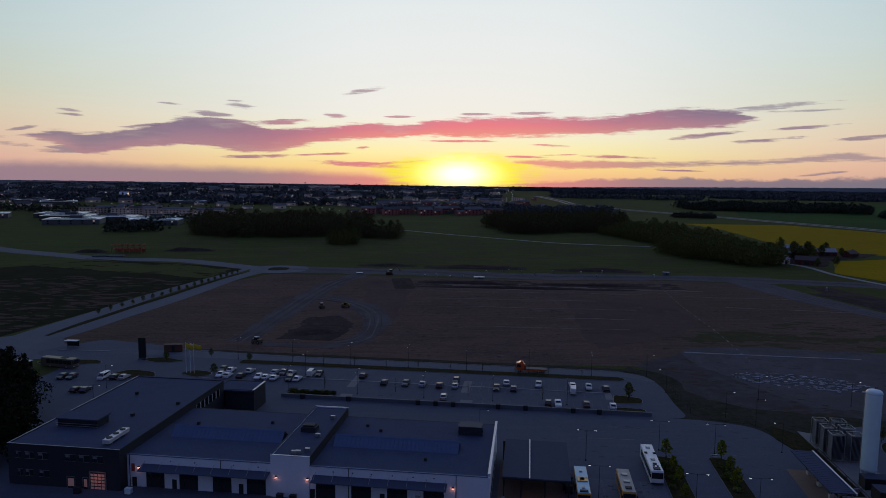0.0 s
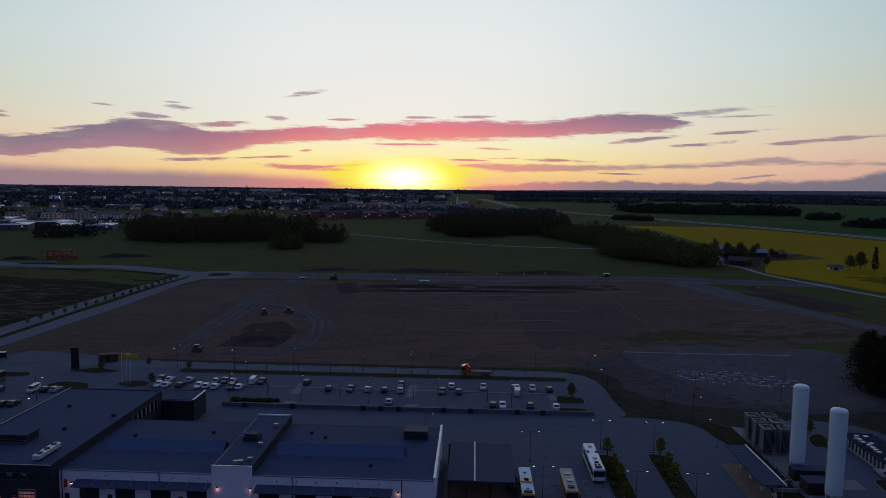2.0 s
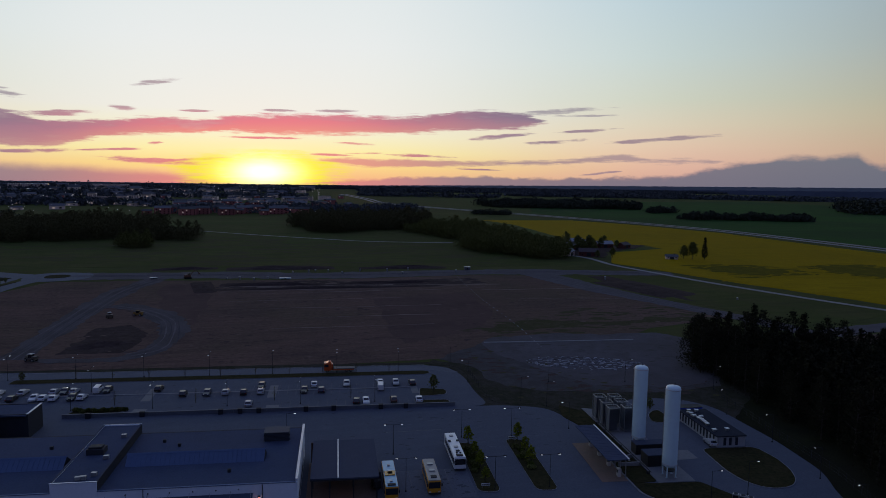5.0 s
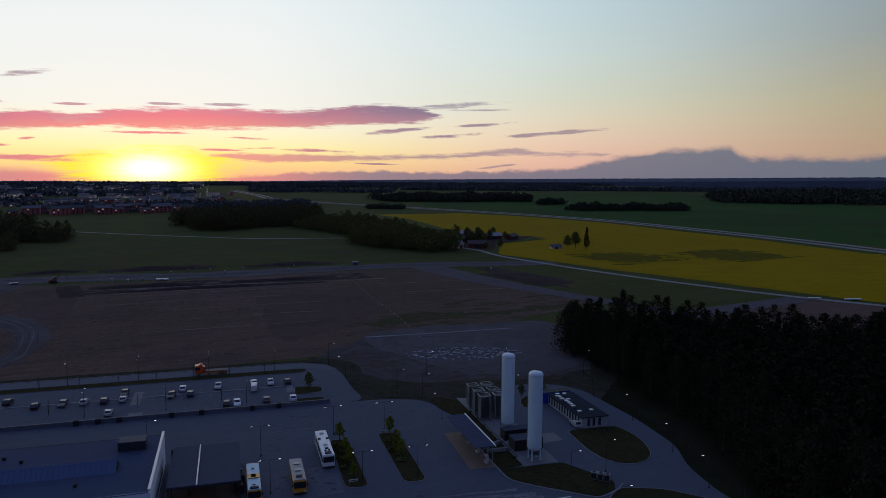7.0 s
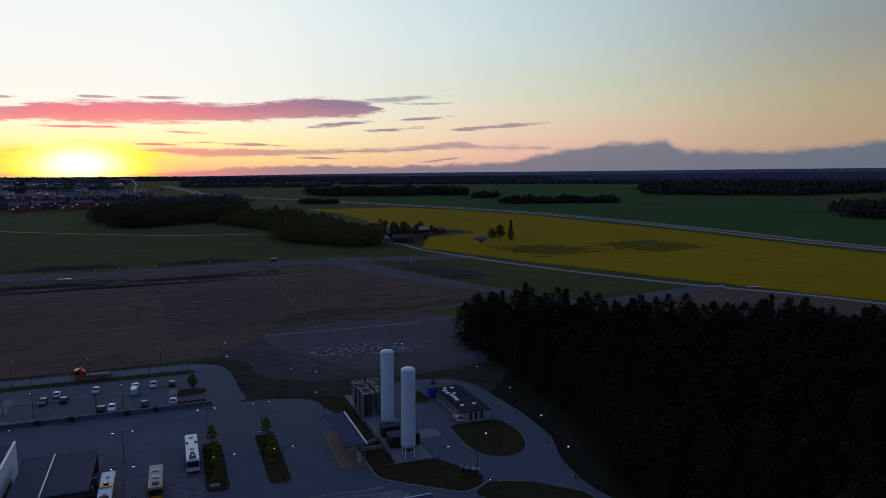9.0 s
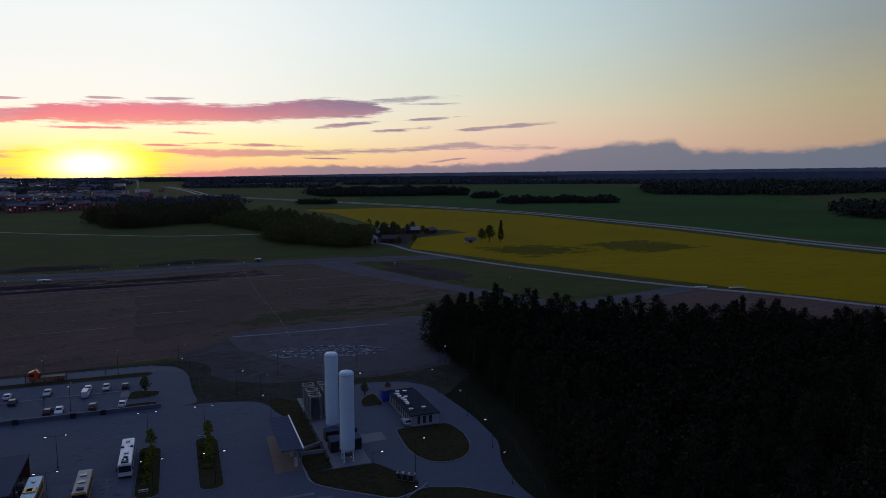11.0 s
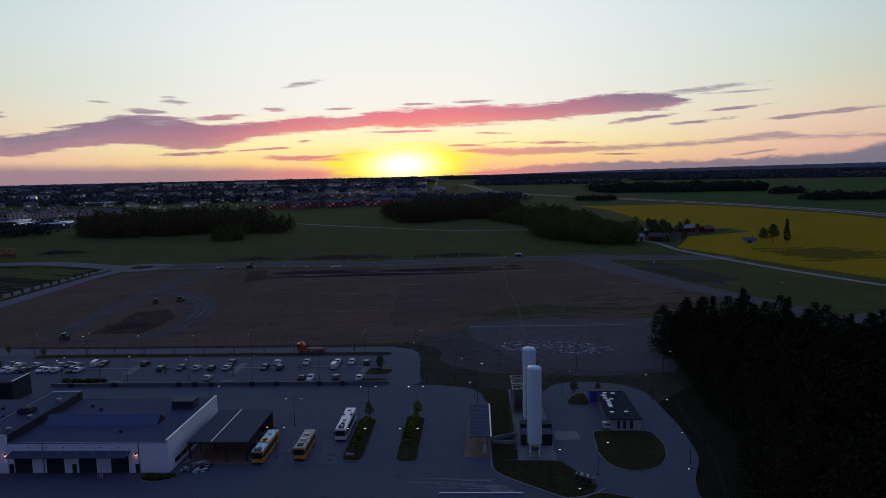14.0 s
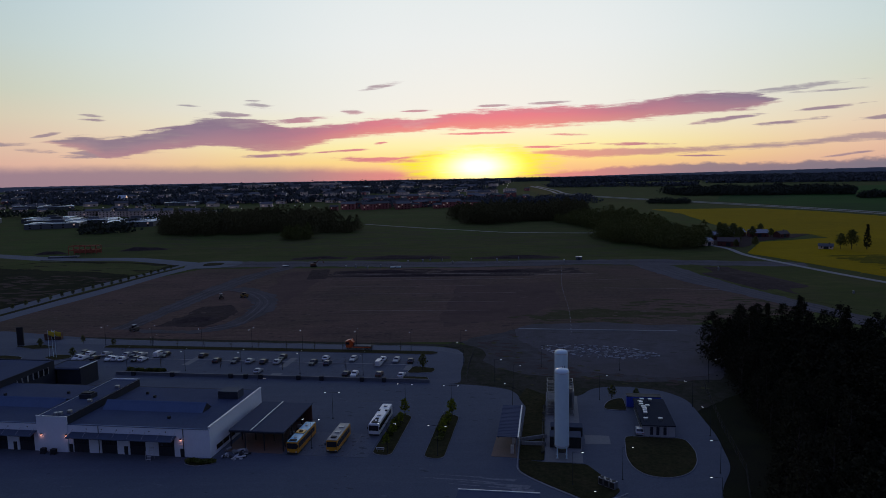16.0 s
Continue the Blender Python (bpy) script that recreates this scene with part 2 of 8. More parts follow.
# ---- materials ----
def material(name, colour, rough=0.8, metal=0.0, spots=(), grain=0.0, bump=0.0, scale=1.0, tint=0.0, spec=0.5, streak=()):
    """A surface: base colour, patches [(scale in metres, strength, colour)], fine grain, relief, and a tint that varies from object to object."""
    m = bpy.data.materials.new(name)
    m.use_nodes = True
    tree = m.node_tree
    n = Nodes(tree)
    shader = tree.nodes["Principled BSDF"]
    place = n.add("ShaderNodeNewGeometry").outputs["Position"]
    col = n.mix(0.0, colour, colour)
    for size, strength, other in spots:
        patch = n.span(n.noise(place, 1.0 / size, 6.0, 0.6), 0.42, 0.66)
        col = n.mix(n.math("MULTIPLY", patch, strength), col, other)
    for along, aside, strength, other in streak:
        run = n.vec("MULTIPLY", place, (1.0 / along, 1.0 / aside, 0.1))
        col = n.mix(n.math("MULTIPLY", n.span(n.noise(run, 1.0, 5.0, 0.6), 0.46, 0.7), strength), col, other)
    if grain:
        dots = n.span(n.noise(place, 1.0 / (0.35 * scale), 5.0, 0.7), 0.3, 0.7, 1 - grain, 1 + grain, "LINEAR")
        col = n.mix(1.0, col, n.add("ShaderNodeCombineXYZ", (dots, dots, dots)).outputs[0], "MULTIPLY")
    if tint:
        any_one = n.add("ShaderNodeObjectInfo").outputs["Random"]
        v = n.span(any_one, 0, 1, 1 - tint, 1 + tint, "LINEAR")
        col = n.mix(1.0, col, n.add("ShaderNodeCombineXYZ", (v, v, v)).outputs[0], "MULTIPLY")
    tree.links.new(col, shader.inputs["Base Color"])
    shader.inputs["Roughness"].default_value = rough
    shader.inputs["Metallic"].default_value = metal
    shader.inputs["Specular IOR Level"].default_value = spec
    if bump:
        b = n.add("ShaderNodeBump", {"Strength": bump, "Distance": 0.05 * scale, "Height": n.noise(place, 1.0 / (0.25 * scale), 5.0)})
        tree.links.new(b.outputs[0], shader.inputs["Normal"])
    return m


def glowing(name, colour, power):
    m = material(name, colour)
    shader = m.node_tree.nodes["Principled BSDF"]
    shader.inputs["Emission Color"].default_value = (*colour, 1)
    shader.inputs["Emission Strength"].default_value = power
    return m


def leafy(name, dark, light):
    m = bpy.data.materials.new(name)
    m.use_nodes = True
    tree = m.node_tree
    n = Nodes(tree)
    geo = n.add("ShaderNodeNewGeometry")
    one = n.add("ShaderNodeObjectInfo").outputs["Random"]
    mixed = n.math("ADD", n.math("MULTIPLY", geo.outputs["Random Per Island"], 0.6), n.math("MULTIPLY", one, 0.4))
    shader = tree.nodes["Principled BSDF"]
    tree.links.new(n.mix(mixed, dark, light), shader.inputs["Base Color"])
    shader.inputs["Roughness"].default_value = 0.75
    shader.inputs["Specular IOR Level"].default_value = 0.0
    return m


ASPHALT = material("asphalt", (0.074, 0.087, 0.118), 0.9, spec=0.15, spots=[(14, 0.45, (0.088, 0.101, 0.133)), (3, 0.3, (0.061, 0.072, 0.099)), (40, 0.5, (0.066, 0.078, 0.107)), (0.8, 0.2, (0.096, 0.108, 0.134))], grain=0.16, streak=[(30, 2.5, 0.35, (0.093, 0.106, 0.137))])
ROAD = material("worn_asphalt", (0.098, 0.110, 0.140), 0.9, spec=0.15, spots=[(9, 0.5, (0.114, 0.126, 0.155)), (30, 0.4, (0.076, 0.086, 0.110)), (2.5, 0.3, (0.080, 0.09, 0.115))], grain=0.18)
GRAVEL = material("gravel", (0.092, 0.088, 0.100), 1.0, spec=0.06, spots=[(16, 0.7, (0.070, 0.064, 0.069)), (4, 0.5, (0.122, 0.116, 0.128)), (45, 0.6, (0.078, 0.071, 0.076)), (1.5, 0.3, (0.066, 0.062, 0.066))], grain=0.3)
MUD = material("bare_earth", (0.052, 0.038, 0.036), 1.0, spec=0.02, spots=[(20, 0.7, (0.038, 0.028, 0.027)), (6, 0.5, (0.078, 0.057, 0.051)), (60, 0.5, (0.062, 0.045, 0.040)), (1.8, 0.3, (0.034, 0.027, 0.025))], grain=0.25, bump=0.3, scale=6)
FIELD = material("dry_brown_field", (0.122, 0.076, 0.062), 1.0, spec=0.02, spots=[(42, 0.85, (0.070, 0.048, 0.043)), (12, 0.35, (0.142, 0.090, 0.068)), (110, 0.7, (0.082, 0.066, 0.040)), (5, 0.4, (0.080, 0.054, 0.046)), (1.2, 0.3, (0.15, 0.105, 0.085))], grain=0.22, bump=0.2, scale=5, streak=[(46, 3.4, 0.55, (0.068, 0.048, 0.042)), (22, 1.6, 0.35, (0.165, 0.112, 0.088))])
GRASS = material("meadow_grass", (0.058, 0.070, 0.020), 1.0, spec=0.02, spots=[(60, 0.7, (0.086, 0.090, 0.028)), (9, 0.5, (0.044, 0.050, 0.019)), (240, 0.7, (0.054, 0.088, 0.021)), (25, 0.5, (0.074, 0.064, 0.030))], grain=0.25, streak=[(120, 9, 0.5, (0.044, 0.053, 0.020)), (60, 4, 0.3, (0.090, 0.092, 0.034))])
LAWN = material("lawn", (0.034, 0.032, 0.014), 1.0, spec=0.02, spots=[(5, 0.6, (0.046, 0.038, 0.019)), (1.5, 0.5, (0.020, 0.020, 0.010))], grain=0.35, bump=0.4, scale=2)
VERGE = material("dark_weedy_ground", (0.034, 0.035, 0.022), 1.0, spec=0.02, spots=[(14, 0.7, (0.052, 0.047, 0.040)), (5, 0.6, (0.024, 0.025, 0.014)), (2, 0.4, (0.062, 0.056, 0.050))], grain=0.35)
TRACK = material("rutted_track", (0.090, 0.082, 0.086), 1.0, spec=0.04, spots=[(12, 0.7, (0.060, 0.052, 0.054)), (3, 0.5, (0.100, 0.094, 0.100)), (30, 0.6, (0.064, 0.054, 0.052))], grain=0.3)
CROP = material("green_crop", (0.032, 0.085, 0.018), 1.0, spec=0.02, spots=[(160, 0.7, (0.026, 0.06, 0.018)), (30, 0.4, (0.045, 0.10, 0.022)), (400, 0.6, (0.028, 0.05, 0.02))], grain=0.2, streak=[(260, 22, 0.5, (0.024, 0.055, 0.016))])
DARK_PLOT = material("damp_brown_earth", (0.102, 0.066, 0.057), 1.0, spec=0.02, spots=[(30, 0.6, (0.070, 0.047, 0.042)), (8, 0.5, (0.112, 0.074, 0.062)), (2, 0.3, (0.070, 0.050, 0.044))], grain=0.25, streak=[(40, 3, 0.4, (0.066, 0.046, 0.041))])
RAPE = material("flowering_rapeseed", (0.28, 0.185, 0.002), 1.0, spec=0.02, spots=[(70, 0.6, (0.22, 0.15, 0.003)), (12, 0.45, (0.32, 0.22, 0.004)), (3, 0.45, (0.18, 0.135, 0.004)), (200, 0.5, (0.31, 0.22, 0.004))], grain=0.3, streak=[(60, 5, 0.4, (0.20, 0.14, 0.002))])
RAPE_GREEN = material("rapeseed_in_leaf", (0.10, 0.085, 0.006), 1.0, spec=0.02, spots=[(10, 0.6, (0.16, 0.12, 0.006)), (3, 0.5, (0.06, 0.06, 0.008))], grain=0.3)
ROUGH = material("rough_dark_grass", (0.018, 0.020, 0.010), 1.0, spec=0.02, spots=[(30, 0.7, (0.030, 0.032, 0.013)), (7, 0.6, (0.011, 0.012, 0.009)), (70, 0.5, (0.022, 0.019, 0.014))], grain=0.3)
YARD_GRAVEL = material("dark_yard_gravel", (0.090, 0.085, 0.096), 1.0, spec=0.06, spots=[(14, 0.7, (0.070, 0.064, 0.067)), (4, 0.5, (0.112, 0.107, 0.118)), (40, 0.6, (0.074, 0.067, 0.067)), (1.5, 0.3, (0.064, 0.06, 0.065))], grain=0.25)
EARTH = material("dark_stony_earth", (0.072, 0.067, 0.069), 1.0, spec=0.02, spots=[(12, 0.7, (0.055, 0.053, 0.044)), (4, 0.5, (0.100, 0.095, 0.101)), (30, 0.5, (0.064, 0.057, 0.055))], grain=0.25)
PALE_ROAD = material("pale_road_surface", (0.25, 0.245, 0.24), 0.9, spec=0.1, spots=[(20, 0.4, (0.19, 0.187, 0.19)), (4, 0.3, (0.28, 0.275, 0.27))])
PAVING = material("concrete_paving", (0.14, 0.145, 0.155), 0.85, spots=[(2, 0.4, (0.11, 0.112, 0.118))], grain=0.15)
RED_PAVING = material("reddish_paving", (0.16, 0.10, 0.075), 0.85, spots=[(2, 0.5, (0.125, 0.082, 0.065)), (6, 0.5, (0.11, 0.085, 0.08))], grain=0.2)
DUST = material("pale_dust", (0.19, 0.195, 0.215), 0.95, spec=0.05, spots=[(1.2, 0.8, (0.085, 0.095, 0.12)), (4, 0.5, (0.11, 0.12, 0.14))], grain=0.2)
KERB = material("kerb_concrete", (0.21, 0.215, 0.23), 0.9, spec=0.1, spots=[(1.2, 0.5, (0.15, 0.152, 0.165)), (6, 0.4, (0.24, 0.245, 0.26))], grain=0.25)
PAINT = material("road_paint", (0.15, 0.155, 0.17), 0.8, spec=0.1, spots=[(1.0, 0.7, (0.075, 0.08, 0.09)), (6, 0.5, (0.08, 0.085, 0.095))])
CONCRETE = material("concrete_wall", (0.115, 0.128, 0.16), 0.85, spots=[(3, 0.5, (0.09, 0.098, 0.122))], grain=0.15)
WHITE_PANEL = material("white_render", (0.68, 0.74, 0.82), 0.7, spots=[(5, 0.45, (0.60, 0.66, 0.73)), (0.8, 0.12, (0.50, 0.55, 0.61)), (14, 0.3, (0.64, 0.69, 0.76))], grain=0.03)
DARK_PANEL = material("charcoal_cladding", (0.030, 0.033, 0.043), 0.75, spec=0.15, spots=[(4, 0.4, (0.042, 0.045, 0.055))], grain=0.1)
ROOF = material("bitumen_roofing", (0.054, 0.072, 0.124), 0.95, spec=0.1, spots=[(9, 0.6, (0.042, 0.055, 0.092)), (2, 0.4, (0.066, 0.082, 0.128)), (25, 0.4, (0.062, 0.076, 0.116))], grain=0.15)
METAL_ROOF = material("blue_grey_sheet_metal", (0.068, 0.112, 0.21), 0.6, spec=0.35, spots=[(3, 0.4, (0.055, 0.092, 0.175)), (0.6, 0.15, (0.075, 0.12, 0.22))], grain=0.05)
SHED_ROOF = material("dark_sheet_roof", (0.046, 0.058, 0.092), 0.85, spec=0.12, spots=[(2, 0.4, (0.054, 0.067, 0.104))], grain=0.1)
TRIM = material("pale_metal_trim", (0.55, 0.57, 0.60), 0.45, 0.3)
STEEL = material("galvanised_steel", (0.30, 0.31, 0.33), 0.45, 0.7)
DARK_METAL = material("dark_metal", (0.026, 0.028, 0.032), 0.7, spec=0.25)
BLACK = material("matt_black", (0.012, 0.012, 0.013), 0.7)
GLASS = material("dark_window_glass", (0.012, 0.014, 0.018), 0.08, spec=0.8)
TANK_WHITE = material("white_tank_paint", (0.60, 0.76, 0.82), 0.4, spots=[(6, 0.35, (0.54, 0.69, 0.75)), (1.2, 0.2, (0.5, 0.62, 0.67))])
BLUE_BOX = material("blue_container_paint", (0.02, 0.06, 0.42), 0.45)
TYRE = material("tyre_rubber", (0.012, 0.012, 0.012), 0.9)
BARK = material("bark", (0.05, 0.04, 0.032), 0.95, grain=0.3)
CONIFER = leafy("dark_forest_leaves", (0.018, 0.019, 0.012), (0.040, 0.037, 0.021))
COPSE = leafy("copse_leaves", (0.072, 0.066, 0.030), (0.108, 0.098, 0.046))
# paler, bluer leaves: the haze of distance is put into the base colour
HAZED_LEAF = leafy("haze_tinted_leaves", (0.058, 0.066, 0.078), (0.115, 0.125, 0.13))
BROADLEAF = leafy("spring_leaves", (0.072, 0.078, 0.026), (0.140, 0.142, 0.046))
YOUNG_LEAF = leafy("young_leaves", (0.08, 0.10, 0.012), (0.19, 0.21, 0.022))
LAMP = glowing("lamp_glass", (0.92, 0.95, 1.0), 1.7)
WARM_LAMP = glowing("warm_lamp", (1.0, 0.42, 0.30), 2.2)


# ---- mesh tools ----
def part(name, bm, mat, parent=None, label="", smooth=False):
    mesh = bpy.data.meshes.new(name)
    if bm.faces:
        bmesh.ops.recalc_face_normals(bm, faces=bm.faces[:])
    bm.to_mesh(mesh)
    bm.free()
    for m in (mat if isinstance(mat, (list, tuple)) else [mat]):
        mesh.materials.append(m)
    if smooth:
        mesh.polygons.foreach_set("use_smooth", [True] * len(mesh.polygons))
    ob = new(name, mesh)
    ob.parent = parent
    if label:
        tagged(ob, label)
    return ob


def pieces(name, rows, mat, parent, label=""):
    """One part for each box."""
    for row in ([rows] if isinstance(rows[0], (int, float)) else rows):
        part(name, boxes(row), mat, parent, label)


def thing(name, m, label, category, group="", kind=""):
    ob = new(name)
    ob.empty_display_size = 0.2
    ob.matrix_world = m
    return tagged(ob, label, category, group, kind)


def box(bm, x0, y0, z0, x1, y1, z1, bevel=0.0, mat=0):
    made = bmesh.ops.create_cube(bm, size=1.0, matrix=Matrix.LocRotScale(((x0 + x1) / 2, (y0 + y1) / 2, (z0 + z1) / 2), None, (x1 - x0, y1 - y0, z1 - z0)))
    if mat:
        for face in {f for v in made["verts"] for f in v.link_faces}:
            face.material_index = mat
    if bevel:
        edges = {e for v in made["verts"] for e in v.link_edges}
        bmesh.ops.bevel(bm, geom=list(edges), offset=bevel, segments=2, affect="EDGES", profile=0.6)
    return bm


def boxes(*rows, bevel=0.0):
    bm = bmesh.new()
    for row in rows:
        box(bm, *row, bevel=bevel)
    return bm


def tube(bm, a, b, r0, r1=None, sides=10, caps=True):
    a, b = Vector(a), Vector(b)
    r1 = r0 if r1 is None else r1
    turn = (b - a).to_track_quat("Z", "Y").to_matrix().to_4x4()
    bmesh.ops.create_cone(bm, cap_ends=caps, segments=sides, radius1=r0, radius2=max(r1, 1e-4), depth=(b - a).length, matrix=Matrix.Translation((a + b) / 2) @ turn)
    return bm


def turned(profile, sides=24):
    """A body of revolution from (radius, height) rows."""
    bm = bmesh.new()
    rings = []
    for r, z in profile:
        rings.append([bm.verts.new((r * math.cos(2 * math.pi * k / sides), r * math.sin(2 * math.pi * k / sides), z)) for k in range(sides)])
    for a, b in zip(rings, rings[1:]):
        for k in range(sides):
            bm.faces.new((a[k], a[(k + 1) % sides], b[(k + 1) % sides], b[k]))
    bm.faces.new(rings[0][::-1])
    bm.faces.new(rings[-1])
    return bm


def prism(points, x0, x1):
    """A profile in (y, z) drawn out along x."""
    bm = bmesh.new()
    a = [bm.verts.new((x0, y, z)) for y, z in points]
    b = [bm.verts.new((x1, y, z)) for y, z in points]
    bm.faces.new(a[::-1])
    bm.faces.new(b)
    for k in range(len(a)):
        bm.faces.new((a[k], a[(k + 1) % len(a)], b[(k + 1) % len(a)], b[k]))
    return bm


def slab(points, z0, z1):
    """A flat outline in (x, y), given thickness."""
    bm = bmesh.new()
    top = [bm.verts.new((x, y, z1)) for x, y in points]
    low = [bm.verts.new((x, y, z0)) for x, y in points]
    face = bm.faces.new(top)
    for k in range(len(top)):
        bm.faces.new((top[k - 1], top[k], low[k], low[k - 1]))
    bm.normal_update()
    bmesh.ops.triangulate(bm, faces=[face])
    return bm


def rounded(points, cut=3.0, steps=4):
    """Corners of an outline cut round."""
    out = []
    count = len(points)
    for k in range(count):
        p, a, b = Vector(points[k]), Vector(points[k - 1]), Vector(points[(k + 1) % count])
        da, db = (a - p), (b - p)
        ca, cb = min(cut, da.length * 0.45), min(cut, db.length * 0.45)
        s, e = p + da.normalized() * ca, p + db.normalized() * cb
        for i in range(steps + 1):
            t = i / steps
            q = s * (1 - t) ** 2 + p * 2 * t * (1 - t) + e * t ** 2
            out.append((q.x, q.y))
    return out


def glide(points, steps=6):
    """A smooth line through points."""
    out = []
    pts = [Vector(p) for p in points]
    for k in range(len(pts) - 1):
        p0, p1, p2, p3 = pts[max(k - 1, 0)], pts[k], pts[k + 1], pts[min(k + 2, len(pts) - 1)]
        for i in range(steps):
            t = i / steps
            out.append(0.5 * (2 * p1 + (p2 - p0) * t + (2 * p0 - 5 * p1 + 4 * p2 - p3) * t * t + (3 * p1 - p0 - 3 * p2 + p3) * t ** 3))
    out.append(pts[-1])
    return out


def ribbon(points, width, z0, z1, steps=6, wobble=0.0):
    """A strip of road along a smooth line, in (x, y) or (x, y, width)."""
    widths = [p[2] if len(p) > 2 else width for p in points]
    steps = steps * 4 if wobble else steps
    line = glide([p[:2] for p in points], steps)
    left, right = [], []
    for k, p in enumerate(line):
        d = (line[min(k + 1, len(line) - 1)] - line[max(k - 1, 0)]).normalized()
        side = Vector((-d.y, d.x))
        at = k / steps
        w = widths[min(int(at), len(widths) - 1)] * (1 - at % 1) + widths[min(int(at) + 1, len(widths) - 1)] * (at % 1)
        w += wobble * noise.noise((p.x * 0.06, p.y * 0.06, 1.0))
        left.append(p + side * (w / 2 + wobble * 0.45 * noise.noise((p.x * 0.25, p.y * 0.25, 4.0))))
        right.append(p - side * (w / 2 + wobble * 0.45 * noise.noise((p.x * 0.25, p.y * 0.25, 7.0))))
    bm = bmesh.new()
    a = [bm.verts.new((p.x, p.y, z1)) for p in left]
    b = [bm.verts.new((p.x, p.y, z1)) for p in right]
    for k in range(len(a) - 1):
        bm.faces.new((a[k], a[k + 1], b[k + 1], b[k]))
    c = [bm.verts.new((p.x, p.y, z0)) for p in left]
    d = [bm.verts.new((p.x, p.y, z0)) for p in right]
    for k in range(len(a) - 1):
        bm.faces.new((c[k], c[k + 1], a[k + 1], a[k]))
        bm.faces.new((b[k], b[k + 1], d[k + 1], d[k]))
    return bm


def ragged(points, step=12.0, amount=4.0, seed=0.0):
    """An outline with uneven natural edges."""
    step = max(0.8, step * 0.4)
    out = []
    for k in range(len(points)):
        a, b = Vector(points[k]), Vector(points[(k + 1) % len(points)])
        count = max(1, int((b - a).length / step))
        for i in range(count):
            p = a.lerp(b, i / count)
            out.append((p.x + amount * (noise.noise((p.x * 0.05, p.y * 0.05, seed)) + 0.45 * noise.noise((p.x * 0.3, p.y * 0.3, seed))), p.y + amount * (noise.noise((p.x * 0.05, p.y * 0.05, seed + 9)) + 0.45 * noise.noise((p.x * 0.3, p.y * 0.3, seed + 9)))))
    return out


# the depot's own axes: u along its front, v to the back
SITE = pose(13.3, 125.0, 0, 0, 0, -9.3)


def at(u, v, z=0.0, turn=0.0):
    return SITE @ pose(u, v, z, 0, 0, turn)


def world_xy(points):
    return [((SITE @ Vector((u, v, 0))).x, (SITE @ Vector((u, v, 0))).y) for u, v in points]


def setting(name, bm, mat, label, category="ground"):
    return tagged(part(name, bm, mat), label, category, kind="structure")


# ---- ground ----
def drop(r):
    return -3.2e-6 * max(0.0, r - 2000.0) ** 2


def build_ground():
    bm = bmesh.new()
    radii = [0, 60, 150, 300, 500, 800, 1200, 1600, 2000, 2400, 2900, 3400, 3900, 4400, 4900]
    sides = 96
    hub = bm.verts.new((0, 0, 0))
    last = None
    for r in radii[1:]:
        ring = [bm.verts.new((r * math.sin(2 * math.pi * k / sides), r * math.cos(2 * math.pi * k / sides), drop(r))) for k in range(sides)]
        for k in range(sides):
            if last is None:
                bm.faces.new((hub, ring[k], ring[(k + 1) % sides]))
            else:
                bm.faces.new((last[k], ring[k], ring[(k + 1) % sides], last[(k + 1) % sides]))
        last = ring
    return setting("ground", bm, GRASS, "dark green meadow and farmland reaching to the horizon")


build_ground()
setting("field", slab(ragged([(-134, 252), (-128, 289), (-117, 335), (-107, 400), (-90, 434), (-40, 430), (60, 416), (160, 414), (202, 402), (214, 345), (228, 262), (175, 250), (150, 232), (98, 240), (82, 224), (20, 228), (-19, 235.5), (-85, 243)], 15, 2.5), -0.2, 0.03), FIELD, "dry brown building plot with rough tufts and bare earth")
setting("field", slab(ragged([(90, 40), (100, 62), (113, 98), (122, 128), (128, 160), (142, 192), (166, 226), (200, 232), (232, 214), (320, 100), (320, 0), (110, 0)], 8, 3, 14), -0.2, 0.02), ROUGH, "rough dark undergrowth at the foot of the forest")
setting("field", slab(ragged([(62, 150), (60, 205), (72, 226), (82, 190), (100, 180), (124, 172), (146, 172), (160, 188), (174, 208), (180, 214), (152, 165), (120, 138)], 8, 3, 17), -0.2, 0.048), VERGE, "dark weedy ground round the gravel yard")
setting("field", slab(ragged([(300, 225), (330, 232), (372, 150), (420, 30), (330, 30), (250, 190), (236, 214)], 15, 4, 4), -0.2, 0.03), FIELD, "brown strip of bare field beside the farm road")
setting("field", slab(ragged([(280, 455), (300, 372), (345, 222), (368, 158), (425, 40), (560, 40), (548, 200), (552, 331), (566, 459), (572, 690), (540, 836), (497, 923), (363, 936), (372, 845), (330, 560), (388, 570), (384, 540), (320, 520)], 20, 2, 2), -0.2, 0.10), RAPE, "bright yellow rapeseed field in flower")
for spot in ([(422, 407), (440, 408), (467, 401), (478, 372), (473, 355), (440, 352), (417, 355), (414, 385)], [(343, 430), (366, 418), (389, 391), (370, 378), (340, 372), (330, 400)]):
    setting("field_patch", slab(ragged(rounded(spot, 14), 6, 9, 3), -0.1, 0.16), RAPE_GREEN, "darker patch of rapeseed not yet in flower")
setting("field", slab(ragged([(620, 300), (618, 700), (590, 860), (520, 1110), (700, 1500), (996, 1640), (1499, 1712), (1600, 1100), (1300, 800), (960, 520), (700, 180)], 40, 12, 5), -0.3, 0.06), CROP, "wide green field of young crop beyond the motorway")
